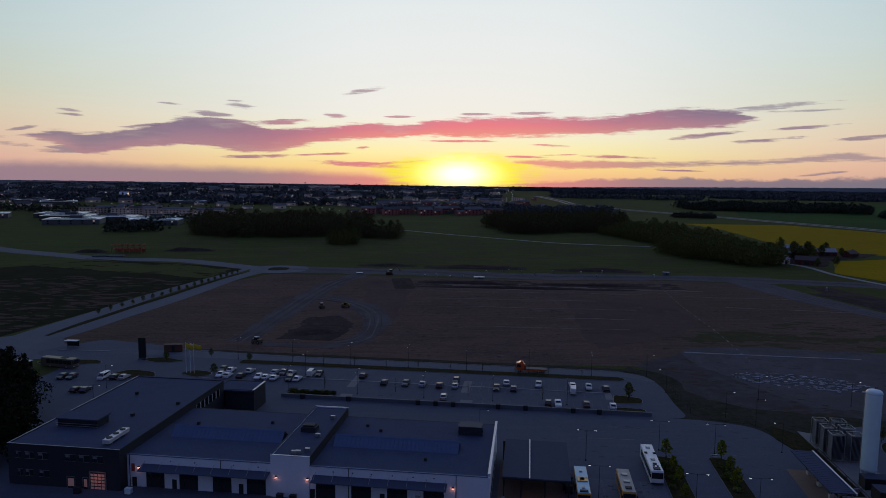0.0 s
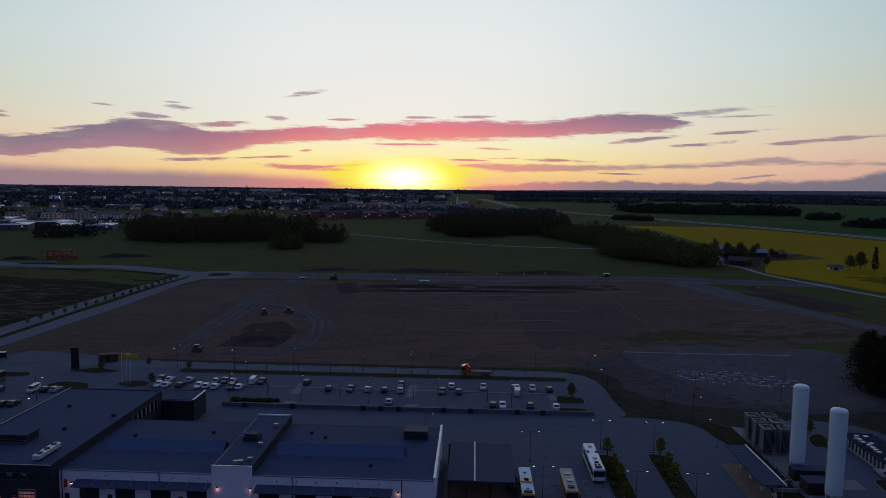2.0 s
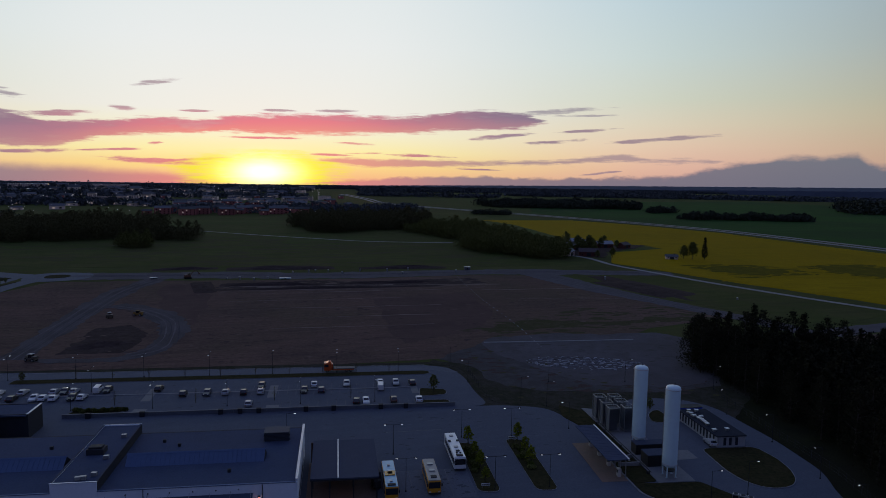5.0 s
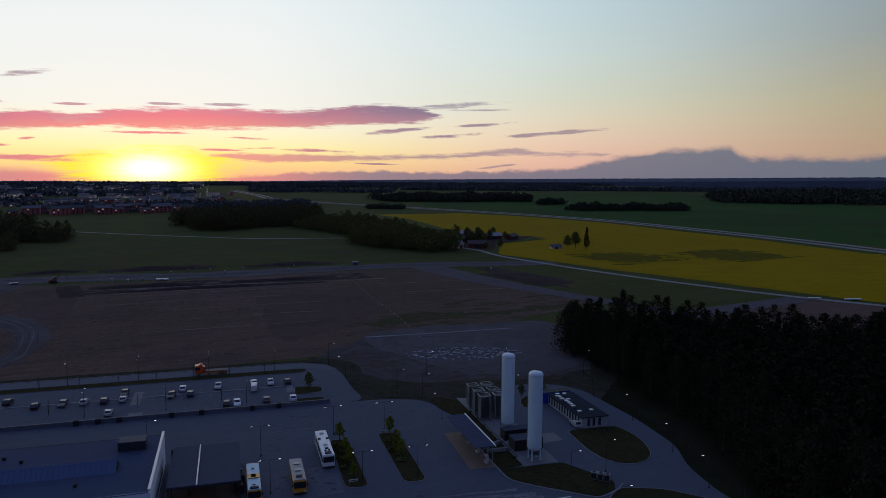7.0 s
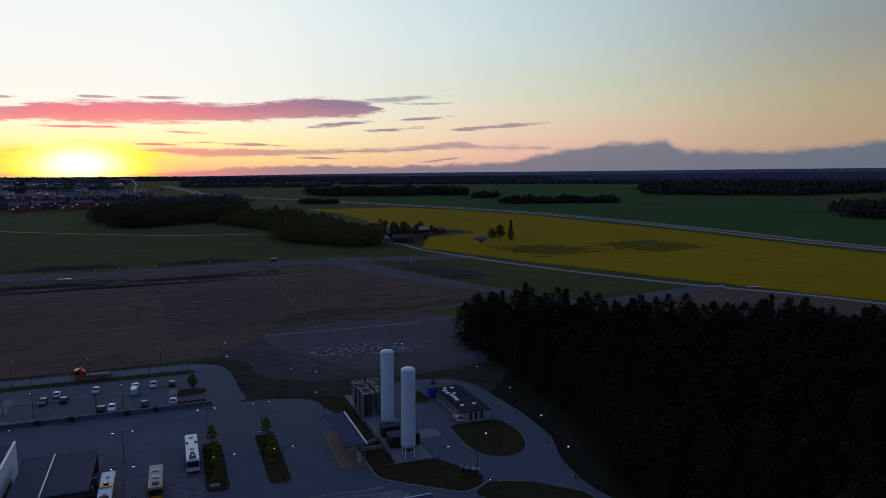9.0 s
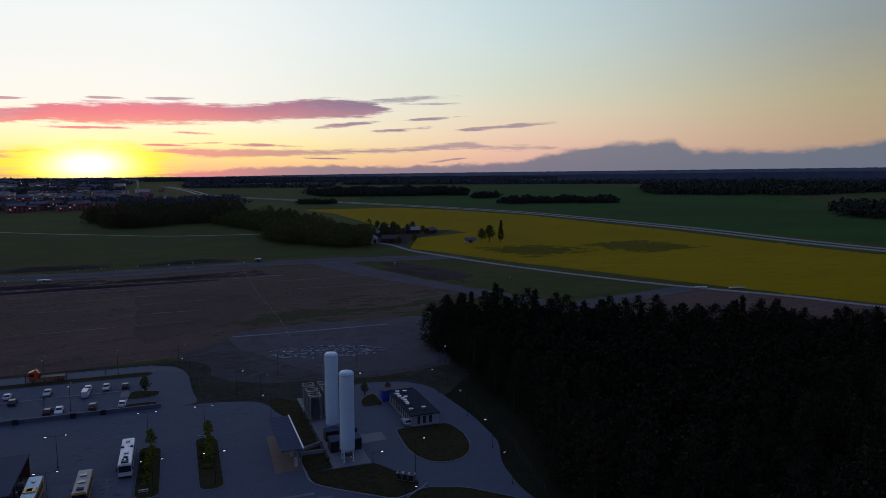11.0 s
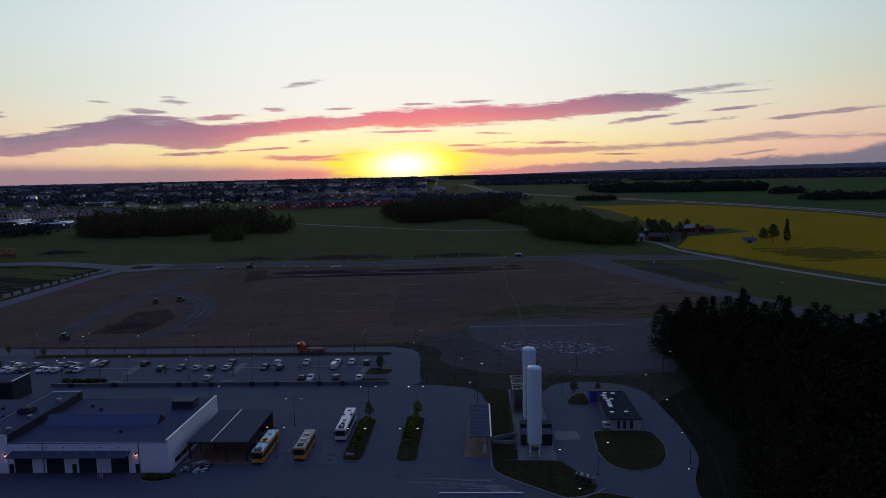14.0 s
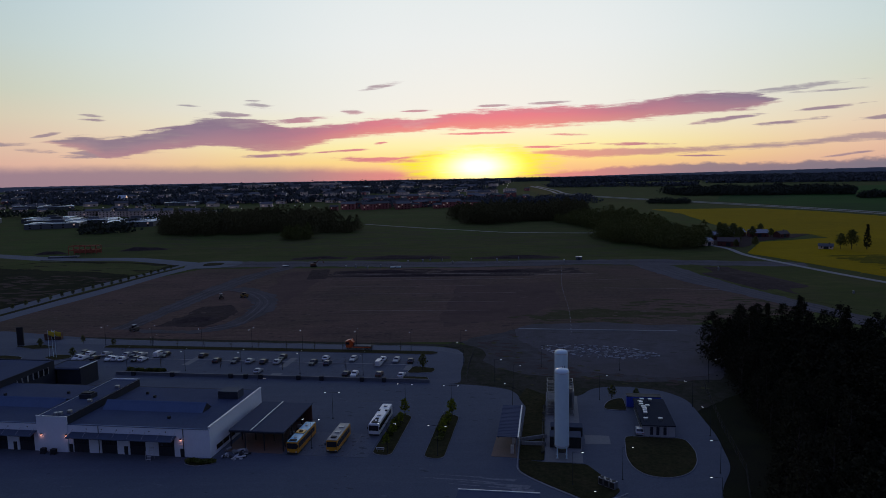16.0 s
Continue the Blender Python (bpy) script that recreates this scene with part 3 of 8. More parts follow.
setting("field", slab(ragged([(-110, 500), (-40, 492), (100, 462), (205, 450), (262, 470), (224, 530), (222, 610), (140, 640), (40, 725), (-12, 780), (-30, 660), (-90, 615), (-200, 650), (-330, 640), (-340, 590), (-190, 560)], 25, 4, 7), -0.3, 0.04), GRASS, "green meadow between the gravel road and the woods")


def far_hill_height(a):
    """Skyline height at 4.5 km by bearing, in degrees."""
    rows = [(-70, 10), (-40, 8), (-28, 4), (-15, -4), (0, -10), (5, -11), (12, -8), (20, 2), (30, 13), (45, 28), (62, 50), (90, 60), (120, 40)]
    for (a0, h0), (a1, h1) in zip(rows, rows[1:]):
        if a0 <= a <= a1:
            return h0 + (h1 - h0) * (a - a0) / (a1 - a0)
    return 10


# blue-grey base colour carries the air haze over the skyline woods
HAZED_WOOD = material("haze_blue_woodland", (0.075, 0.088, 0.12), 1.0, spec=0.02, spots=[(300, 0.6, (0.09, 0.105, 0.13)), (60, 0.5, (0.055, 0.066, 0.092))])


def far_ridge(r, under, seed):
    bm = bmesh.new()
    top, low, front = [], [], []
    for k in range(0, 1000):
        a = -75 + 200 * k / 999
        h = far_hill_height(a) * (r / 4500) - 62.9 * (1 - r / 4500) * 0 - under
        h += 2.2 * noise.noise((a * 3.1, seed, 0)) + 1.6 * noise.noise((a * 13, seed, 3)) + 0.8 * noise.noise((a * 50, seed, 5))
        x, y = math.sin(radians(a)), math.cos(radians(a))
        top.append(bm.verts.new((x * r, y * r, h)))
        low.append(bm.verts.new((x * (r - 350), y * (r - 350), h - 16)))
        front.append(bm.verts.new((x * (r - 420), y * (r - 420), -70)))
    for k in range(999):
        bm.faces.new((low[k], low[k + 1], top[k + 1], top[k]))
        bm.faces.new((front[k], front[k + 1], low[k + 1], low[k]))
    return tagged(part("backdrop", bm, HAZED_WOOD), "wooded hills along the skyline", "hills", kind="structure")


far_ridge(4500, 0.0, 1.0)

# roads outside the depot
setting("road", ribbon([(-139, 250, 12), (-137, 264, 10), (-133.3, 280, 10.5), (-130, 300, 11), (-125.5, 322, 11.5), (-120.5, 345, 11), (-115.5, 375, 10.5), (-110, 410, 10), (-102, 438, 10), (-93, 447, 9)], 11, -0.1, 0.07), ROAD, "pale asphalt road leading past the plots to the roundabout")
setting("pavement", ribbon([(-152, 250, 14), (-147.5, 263, 12), (-145.3, 280, 11), (-141, 305, 10), (-137, 332, 9), (-132.7, 360, 8.5), (-123.8, 400, 7), (-116, 433, 5.5), (-111, 455, 4.5), (-116, 466, 4)], 8, -0.1, 0.068), ROAD, "pale cycle path running beside the road", "pavement")
setting("pavement", slab(rounded([(-158, 262), (-150, 268), (-131, 262), (-128, 253), (-108, 248), (-106, 239), (-140, 228), (-190, 214), (-225, 206), (-225, 222), (-180, 240)], 4), -0.1, 0.098), ROAD, "wide asphalt junction at the depot's entrance")
setting("road", ribbon([(-420, 640), (-330, 562, 17), (-265, 526, 17), (-218, 503, 17), (-165, 497, 16), (-115, 466, 16), (-98, 458, 12)], 16, -0.1, 0.065), ROAD, "asphalt road running out to the town")
setting("road", ribbon([(-84, 456), (-50, 452, 26), (8, 445, 28), (60, 432, 26), (160, 428, 24), (204, 421, 24), (270, 402, 22), (290, 395, 10)], 26, -0.1, 0.06, wobble=6), GRAVEL, "unfinished grey gravel road across the plots")
setting("road", ribbon([(192, 424), (200, 396, 22), (206, 350, 20), (217, 305, 14), (232, 250, 13), (238, 225, 14), (262, 226, 14), (310, 229, 14), (324, 232, 8)], 16, -0.1, 0.08, wobble=3), GRAVEL, "curving gravel site road")
setting("road", ribbon([(262, 540), (278, 490), (275, 445), (281, 400), (290, 350), (306, 290), (324, 240), (348, 192), (362, 150), (400, 50)], 4.2, -0.1, 0.12), PALE_ROAD, "pale gravel farm road along the rapeseed")
setting("road", ribbon([(-18, 786), (37, 730), (90, 683), (138, 645), (212, 622)], 3.6, -0.1, 0.11), PALE_ROAD, "narrow pale field path")
setting("road", ribbon([(362, 2150), (354, 1755), (342, 1510), (400, 1290), (478, 1090), (545, 900), (578, 780), (592, 680), (590, 470), (574, 340), (574, 250), (590, 100), (620, -60)], 7.5, -0.3, 0.35), PALE_ROAD, "pale motorway carriageway beside the rapeseed field")
setting("road", ribbon([(378, 2150), (370, 1755), (358, 1510), (416, 1296), (494, 1098), (562, 908), (595, 786), (610, 682), (608, 470), (592, 340), (591, 250), (607, 100), (634, -60)], 7.5, -0.3, 0.35), PALE_ROAD, "second pale motorway carriageway")
setting("road", ribbon([(-34, 436), (-48, 395, 14), (-56, 345, 13), (-62, 292, 11), (-66, 258, 8)], 12, -0.1, 0.075, wobble=4), TRACK, "rutted gravel haul track")
setting("road", ribbon([(-46, 354), (-33, 342, 12), (-21, 316, 12), (-17, 296, 11), (-19, 274, 10), (-25, 256, 7), (-38, 251, 5), (-60, 256, 4)], 10, -0.1, 0.078, wobble=4), TRACK, "curved gravel haul track")
setting("earth", slab(ragged([(-52, 263), (-46, 302), (-35, 306), (-28, 290), (-27, 272), (-33, 259)], 4, 3, 3), -0.1, 0.05), MUD, "dark patch of dug earth")
setting("earth", slab(ragged([(-24, 332), (-30, 400), (-26, 414), (-10, 414), (-4, 372), (-6, 330), (-12, 300)], 6, 3, 5), -0.1, 0.05), DARK_PLOT, "churned dark earth beside the haul track")
setting("earth", slab(ragged([(0, 392), (80, 386), (150, 380), (150, 402), (60, 408), (0, 410)], 5, 7, 8), -0.1, 0.05), MUD, "scraped strip of dark topsoil")
setting("earth", slab(ragged([(72, 224), (84, 236), (98, 246), (104, 210), (116, 188), (142, 180), (158, 190), (150, 174), (136, 166), (116, 170), (98, 176), (82, 180)], 5, 3.0, 12), -0.1, 0.045), EARTH, "rough dark earth between the car park and the gravel yard")
setting("earth", slab(ragged([(76, 345), (100, 352), (130, 350), (122, 300), (100, 262), (66, 250), (67, 285)], 9, 4, 25), -0.1, 0.036), DARK_PLOT, "darker bare stretch of the brown plot")
setting("pavement", slab(ragged([(95, 244), (101, 250), (127, 250), (150, 246), (172, 243), (180, 222), (160, 190), (142, 174), (126, 178), (110, 184), (98, 208)], 6, 4, 2), -0.1, 0.06), YARD_GRAVEL, "bare gravel yard with broken slabs")


# ---- the depot's paved grounds ----
YARD = [(-112, -50), (112, -50), (106, -17), (107.6, -4.1), (112.2, 6.9), (113.1, 24.5), (112.3, 35.2), (111.3, 49.7), (105.8, 57.2), (94.7, 60.1), (86.5, 57.7), (83, 50), (67.5, 42), (66.0, 50), (63.0, 54.7), (53, 57.7), (-140, 57.7), (-128, 30), (-112, 0)]
setting("pavement", slab(rounded(world_xy(YARD), 4), -0.2, 0.10), ASPHALT, "dark grey asphalt yard round the bus depot")
CAR_PARK = [(-140, 57.7), (49, 57.7), (47.2, 70), (46.8, 86), (43.5, 97), (36, 100.5), (-60, 101), (-100, 103), (-150, 113), (-163, 92), (-140, 76)]
setting("pavement", slab(rounded(world_xy(CAR_PARK), 5), -0.2, 0.104), ASPHALT, "grey asphalt car park with its access road")


def lawn(points, label, cut=2.0, kerbed=True):
    bed = setting("lawn", slab(rounded(world_xy(points), cut), 0.0, 0.22), LAWN, label)
    if kerbed:
        outline = rounded(world_xy(points), cut)
        mid = Vector((sum(p[0] for p in outline) / len(outline), sum(p[1] for p in outline) / len(outline)))
        bm = bmesh.new()
        rings = []
        for off, z in ((0.0, 0.1), (0.0, 0.25), (-0.16, 0.25), (-0.16, 0.1)):
            ring = []
            for x, y in outline:
                d = Vector((x, y)) - mid
                q = mid + d * (1 + (-off) / max(d.length, 1))
                ring.append(bm.verts.new((q.x, q.y, z)))
            rings.append(ring)
        for a, b in zip(rings, rings[1:]):
            for k in range(len(a)):
                bm.faces.new((a[k - 1], a[k], b[k], b[k - 1]))
        setting("kerb", bm, KERB, "pale concrete kerb round a lawn", "kerb")
    return bed


lawn([(35.3, 5.7), (39.8, 5.2), (39.8, 30.5), (35.5, 31.8)], "planted traffic island with shrubs and young trees")
lawn([(47.2, 5), (51.7, 4.8), (51.8, 31.5), (47.2, 33)], "planted traffic island with shrubs and young trees")
lawn([(92.0, 22.0), (105.4, 21.6), (106.4, 14.5), (105.6, 8.6), (103.6, 3.8), (100.8, 1.0), (97.0, 0.2), (94.0, 1.4), (92.0, 4.6), (91.2, 10.0)], "oval lawn inside the loop road", 2)
lawn([(88.6, 40.0), (89.0, 43.5), (90.4, 46.8), (92.6, 48.8), (94.3, 49.2), (94.3, 39.4)], "small lawn beside the blue container", 1.5)
lawn([(68.0, 6.2), (73.5, 6.2), (73.5, 50), (68, 56), (66.3, 47), (68.4, 40)], "strip of grass between shed and gas tanks", 1, False)
lawn([(68.0, 6.3), (68.4, 1.0), (70.5, -1.8), (73.8, -4.8), (78.2, -8.4), (82, -11.2), (86.6, -9.6), (88.4, -6.2), (86.0, -1.4), (82.4, 5.2), (73.6, 5.4)], "grass slope below the gas tanks", 1, False)
setting("kerb", ribbon(world_xy([(67.7, 28), (67.8, 6.3), (68.2, 1.0), (70.3, -2.0), (73.6, -5.1), (78.0, -8.7), (81.9, -11.5), (86.8, -9.8), (89.6, -7.6)]), 0.3, 0.0, 0.26), KERB, "pale kerb round the grass slope", "kerb")
lawn([(83, -13), (88, -9), (96, -12), (104, -20), (104, -34), (96, -30)], "grass verge by the loop road", 2)
lawn([(-88, 89.8), (35, 89.6), (37, 91.5), (35, 93.6), (-88, 93.9)], "long clipped grass strip beside the access road", 1)
lawn([(30.6, 67.5), (38.5, 68.6), (38.9, 73.2), (31.4, 75.2)], "kerbed planting bed at the end of the parking rows", 1.5)
lawn([(30.4, 59.9), (38.3, 60.2), (38.3, 63.8), (30.8, 64.0)], "kerbed planting bed at the end of the parking rows", 1.5)
lawn([(-101, 75.5), (-98, 79.6), (-92, 78.6), (-90.4, 75.6), (-94, 72)], "round planting bed with flagpoles", 2)
lawn([(-122, 70), (-118, 77), (-109, 75.5), (-106, 70), (-113, 69)], "kerbed planting bed in the car park", 2)
lawn([(-123.5, 89), (-115, 92.4), (-105.5, 89), (-113, 85.6)], "kerbed planting bed at the entrance", 2)
lawn([(-153, 80), (-148, 83.8), (-134, 85.5), (-131, 82), (-148, 77)], "kerbed planting bed at the entrance", 2)
setting("field", ribbon(world_xy([(38, 103.2), (46.5, 100.0), (50.2, 92), (50.6, 76), (52.4, 62.5), (64, 58.6), (70.5, 50.5)]), 4.6, -0.1, 0.107, wobble=1.5), VERGE, "dark grass bank beside the curving road")
setting("field", ribbon(world_xy([(-112, 103.4), (-60, 103.0), (0, 102.8), (38, 102.6)]), 3.4, -0.1, 0.09, wobble=1.5), VERGE, "dark verge between the access road and the plot")
setting("road", slab(world_xy([(-128, 95.2), (-112, 94.6), (38, 94.2), (43.0, 91.0), (45.8, 91.0), (43.0, 96.6), (36, 100.2), (-112, 100.7), (-128, 101.2)]), -0.1, 0.108), ROAD, "pale access road behind the car park")
lawn([(-62, 61), (-50, 60.5), (-47, 64), (-60, 65.2)], "planting bed behind the low wall", 1)
setting("pavement", slab(world_xy([(73.6, 5.6), (81.8, 5.8), (82.0, 50), (73.6, 53)]), 0.0, 0.16), PAVING, "concrete pad under the gas tanks")
setting("pavement", slab(world_xy([(82.7, 16.4), (88.4, 16.8), (88.4, 21.8), (82.7, 21.8)]), 0.0, 0.14), PAVING, "pale concrete apron beside the tanks")
setting("pavement", slab(world_xy([(61.9, 7.4), (67.8, 7.2), (67.8, 28.6), (62.6, 28.6)]), 0.0, 0.14), RED_PAVING, "reddish paving under and beside the shed")
setting("pavement", slab(world_xy([(14.4, 17.2), (34.8, 17.2), (34.8, 3.8), (14.4, 3.8)]), 0.0, 0.125), ROAD, "paler worn concrete under the parked buses")


# ---- bus depot building ----
def add_point_light(m, watts, colour):
    """A small point light, hung at a lamp fitting or in open air."""
    data = bpy.data.lights.new("small_point_light", "POINT")
    data.energy, data.color, data.shadow_soft_size = watts, colour, 0.12
    new("small_point_light", data).matrix_world = m


SCREEN = material("slate_louvre_sheet", (0.048, 0.062, 0.088), 0.7, spec=0.2)
PALE_ROOM = material("pale_window_blind", (0.16, 0.17, 0.19), 0.8)
def build_depot():
    depot = thing("bus_depot", SITE.copy(), "long bus depot with white loading front and dark office wing", "building")
    H, T, O = 6.6, 8.5, 8.5
    # hall: walls with door openings on the front
    doors = []
    for u in (-68.3, -61.3, -54.4, -47.4, -33.5, -26.5, -19.5, -12.5):
        doors.append((u, u + 3.9))
    edges = [-72.2] + [x for d in doors for x in d] + [0.0]
    for a, b in zip(edges[::2], edges[1::2]):
        part("wall", boxes((a, 0.0, 0, b, 0.35, H)), WHITE_PANEL, depot, "white rendered loading front")
    for a, b in doors:
        part("lintel", boxes((a, 0.0, 4.1, b, 0.35, H)), WHITE_PANEL, depot)
    pieces("wall", ((-0.35, 0.35, 0, 0, 28.4, H + 0.6)), WHITE_PANEL, depot, "white gable wall rising above the roof")
    pieces("wall", ((-72.2, 28.0, 0, -0.35, 28.4, H)), DARK_PANEL, depot, "rear wall")
    for k in range(6):
        pane = part("window", boxes((-0.05, 3.0 + k * 3.2, 0.9, 0.04, 5.9 + k * 3.2, 1.9)), GLASS, depot, "low strip window in the gable")
        part("frame", boxes((-0.04, 2.9 + k * 3.2, 1.9, 0.07, 6.0 + k * 3.2, 1.98)), DARK_METAL, pane)
    pieces("coping", ((-0.42, 0.0, H + 0.6, 0.08, 28.5, H + 0.72)), TRIM, depot, "pale metal coping")
    part("roof", boxes((-72.2, 0.05, H - 0.35, -0.36, 28.0, H - 0.02)), ROOF, depot, "flat blue-grey bitumen roof")
    part("fascia", boxes((-72.2, -0.06, H - 0.02, -0.36, 0.3, H + 0.14)), METAL_ROOF, depot, "roof edge trim")
    for a, b in doors:
        door = part("loading_door", boxes((a, 0.16, 0, b, 0.24, 4.1)), DARK_PANEL, depot, "dark folding loading door")
        for k in range(1, 4):
            part("panel_line", boxes((a + (b - a) * k / 4 - 0.05, 0.1, 0.05, a + (b - a) * k / 4 + 0.05, 0.16, 4.05)), DARK_METAL, door)
        part("window", boxes((a + 0.3, 0.12, 2.2, b - 0.3, 0.155, 3.0)), GLASS, door)
    for u in (-71.2, -62.8, -49.0, -34.62, -20.9, -7.2):
        part("door", boxes((u, -0.04, 0, u + 0.95, 0.02, 2.05), bevel=0.01), DARK_METAL, depot, "dark steel side door")
    part("window", boxes((-71.3, -0.04, 3.2, -70.6, 0.02, 4.8)), RED_SIGN, depot, "small reddish wall sign")
    for a, b in ((-68.8, -42.6), (-33.9, -8.0)):
        canopy = part("canopy", prism([(0.0, 4.95), (0.0, 4.75), (-2.3, 4.25), (-2.3, 4.38)], a, b), CANOPY, depot, "sloping blue-grey metal canopy over the doors")
        for k in range(int((b - a) / 3.6) + 1):
            u = a + 0.4 + k * 3.6
            part("bracket", tube(bmesh.new(), (u, -2.1, 4.28), (u, 0.0, 5.5), 0.04, sides=6), STEEL, canopy)
    for u in (-52.6, -71.6, -27.0, -6.3, -12.2 - 25):
        part("downpipe", tube(bmesh.new(), (u, -0.12, 0), (u, -0.12, H), 0.07, sides=8), DARK_METAL, depot)
    for u in (-63, -58, -50, -45, -30, -26.2, -22.5, -18.5, -14.5, -10.5):
        part("vent", tube(bmesh.new(), (u, -0.06, 5.75), (u, 0.0, 5.75), 0.14, sides=8), BLACK, depot)
    for u, v in ((-69.7, 0.0), (-41.3, -0.25), (-35.0, -0.25), (-6.9, 0.0)):
        lamp = part("wall_lamp", boxes((u - 0.2, v - 0.32, 4.15, u + 0.2, v, 4.4), bevel=0.03), DARK_METAL, depot, "small wall lamp glowing warm")
        part("bulb", boxes((u - 0.16, v - 0.29, 4.02, u + 0.16, v - 0.03, 4.15)), WARM_LAMP, lamp)
        add_point_light(at(u, v - 0.5, 3.85), 4.5, (1.0, 0.42, 0.30))
    # raised block across the hall
    pieces("wall", ((-42.4, -0.25, 0, -34.7, 0.15, T), (-42.4, 0.15, H, -42.1, 28.8, T), (-35.0, 0.15, H, -34.7, 28.8, T), (-42.1, 28.5, H, -35.0, 28.8, T)), WHITE_PANEL, depot, "white front of the raised block")
    pieces("wall", ((-34.7, 0.16, H, -34.6, 28.8, T - 0.1), (-42.5, 0.16, H, -42.4, 28.8, T - 0.1)), DARK_PANEL, depot, "dark side cladding")
    part("roof", boxes((-42.1, 0.15, T - 0.45, -35.0, 28.5, T - 0.15)), ROOF, depot)
    pieces("coping", ((-42.5, -0.32, T, -34.6, 0.0, T + 0.08), (-42.5, 28.6, T, -34.6, 28.85, T + 0.08)), TRIM, depot, "pale coping")
    pieces("coping", ((-42.5, 0.0, T, -42.1, 28.6, T + 0.06), (-35.0, 0.0, T, -34.6, 28.6, T + 0.06)), SHED_ROOF, depot, "dark coping")
    hatch = part("roof_hatch", boxes((-40.6, 12.5, T - 0.15, -37.4, 15.0, T + 0.9)), DARK_PANEL, depot)
    part("cowl", boxes((-40.3, 12.9, T + 0.9, -37.8, 14.6, T + 1.25), bevel=0.1), DARK_METAL, hatch)
    for u, v in ((-36.2, 21.5), (-36.3, 10.5), (-36.0, 2.8), (-37.4, 1.4), (-38.2, 1.2)):
        part("roof_vent", boxes((u - 0.5, v - 0.35, T - 0.15, u + 0.5, v + 0.35, T + 0.55), bevel=0.05), STEEL, depot, "small metal roof vent")
    # ridge skylights of ribbed sheet
    for a, b in ((-68.5, -44.1), (-33.0, -7.0)):
        sky = part("ridge_monitor", prism([(10.2, H - 0.1), (12.6, H + 1.75), (15.0, H - 0.1)], a, b), METAL_ROOF, depot, "long ridge skylight clad in blue-grey sheet")
        part("end_panel", prism([(10.35, H), (12.6, H + 1.65), (14.85, H)], b, b + 0.06), DARK_PANEL, sky)
        for k in range(1, int((b - a) / 0.9)):
            u = a + k * 0.9
            rib = bmesh.new()
            tube(rib, (u, 10.2, H - 0.06), (u, 12.6, H + 1.79), 0.035, sides=4)
            part("seam", rib, METAL_ROOF, sky)
        part("ridge_cap", prism([(12.3, H + 1.6), (12.6, H + 1.83), (12.9, H + 1.6)], a - 0.05, b + 0.08), METAL_ROOF, sky)
    for u, v in ((-44.8, 11.5), (-66.0, 18.0), (-50, 21), (-25, 20), (-13, 6), (-28.5, 22.5)):
        part("roof_vent", boxes((u - 0.3, v - 0.3, H - 0.05, u + 0.3, v + 0.3, H + 0.6), bevel=0.05), DARK_METAL, depot)
    plant = part("plant_screen", boxes((-8.0, 20.6, H - 0.05, -2.9, 24.2, H + 1.9)), SCREEN, depot, "dark louvred plant box on the roof")
    for k in range(6):
        part("louvre", boxes((-8.04, 20.54, H + 0.2 + k * 0.28, -2.66, 20.6, H + 0.34 + k * 0.28)), DARK_METAL, plant)
    for u in (-8.0, -2.7):
        part("post", tube(bmesh.new(), (u, 20.6, H), (u, 20.6, H + 2.4), 0.05, sides=6), STEEL, plant)
    # office wing
    pieces("wall", ((-96.0, -2.5, 0, -72.2, -2.1, O), (-96.0, -2.1, 0, -95.6, 44.5, O), (-72.6, -2.1, 0, -72.2, 44.5, O), (-95.6, 44.1, 0, -72.6, 44.5, O)), DARK_PANEL, depot, "charcoal office wing wall")
    part("roof", boxes((-95.6, -2.1, O - 0.4, -72.6, 44.1, O - 0.12)), ROOF, depot, "flat dark office roof")
    pieces("coping", ((-96.1, -2.6, O, -72.1, -2.35, O + 0.06), (-96.1, -2.35, O, -95.85, 44.6, O + 0.06)), EDGE, depot, "thin pale roof edge")
    pieces("coping", ((-95.85, 44.2, O, -72.1, 44.6, O + 0.06), (-72.5, -2.35, O, -72.1, 44.2, O + 0.06)), SHED_ROOF, depot, "dark roof edge")
    for z, spans in ((5.6, ((-94.3, -93.2), (-92.3, -90.3), (-89.5, -87.5), (-83.7, -81.5), (-80.8, -78.6), (-77.9, -75.8))), (2.0, ((-94.0, -93.0), (-92.3, -90.8), (-89.4, -87.3)))):
        for a, b in spans:
            w = part("window", boxes((a, -2.56, z, b, -2.48, z + 1.3)), GLASS, depot)
            pieces("frame", ((a - 0.06, -2.6, z - 0.06, b + 0.06, -2.5, z), (a - 0.06, -2.6, z + 1.3, b + 0.06, -2.5, z + 1.36), ((a + b) / 2 - 0.03, -2.6, z, (a + b) / 2 + 0.03, -2.5, z + 1.3)), STEEL, w)
            part("blind", boxes((a + 0.1, -2.585, z + 0.75, (a + b) / 2 - 0.1, -2.565, z + 1.25)), PALE_ROOM, w)
    for a, b in ((-83.4, -81.8), (-80.0, -79.0)):
        entry = part("entrance_door", boxes((a, -2.6, 0, b, -2.5, 2.4)), GLASS, depot, "glazed entrance door in a pale frame")
        pieces("frame", ((a - 0.1, -2.64, 0, a, -2.5, 2.5), (b, -2.64, 0, b + 0.1, -2.5, 2.5), (a - 0.1, -2.64, 2.4, b + 0.1, -2.5, 2.5)), STEEL, entry)
        part("lit_pane", boxes((a + 0.15, -2.63, 0.5, b - 0.15, -2.61, 2.1)), ROOM_LIGHT, entry)
    gate = part("glazed_door", boxes((-78.5, -2.58, 0, -75.3, -2.5, 3.6)), DARK_PANEL, depot, "glazed sectional workshop door lit from within")
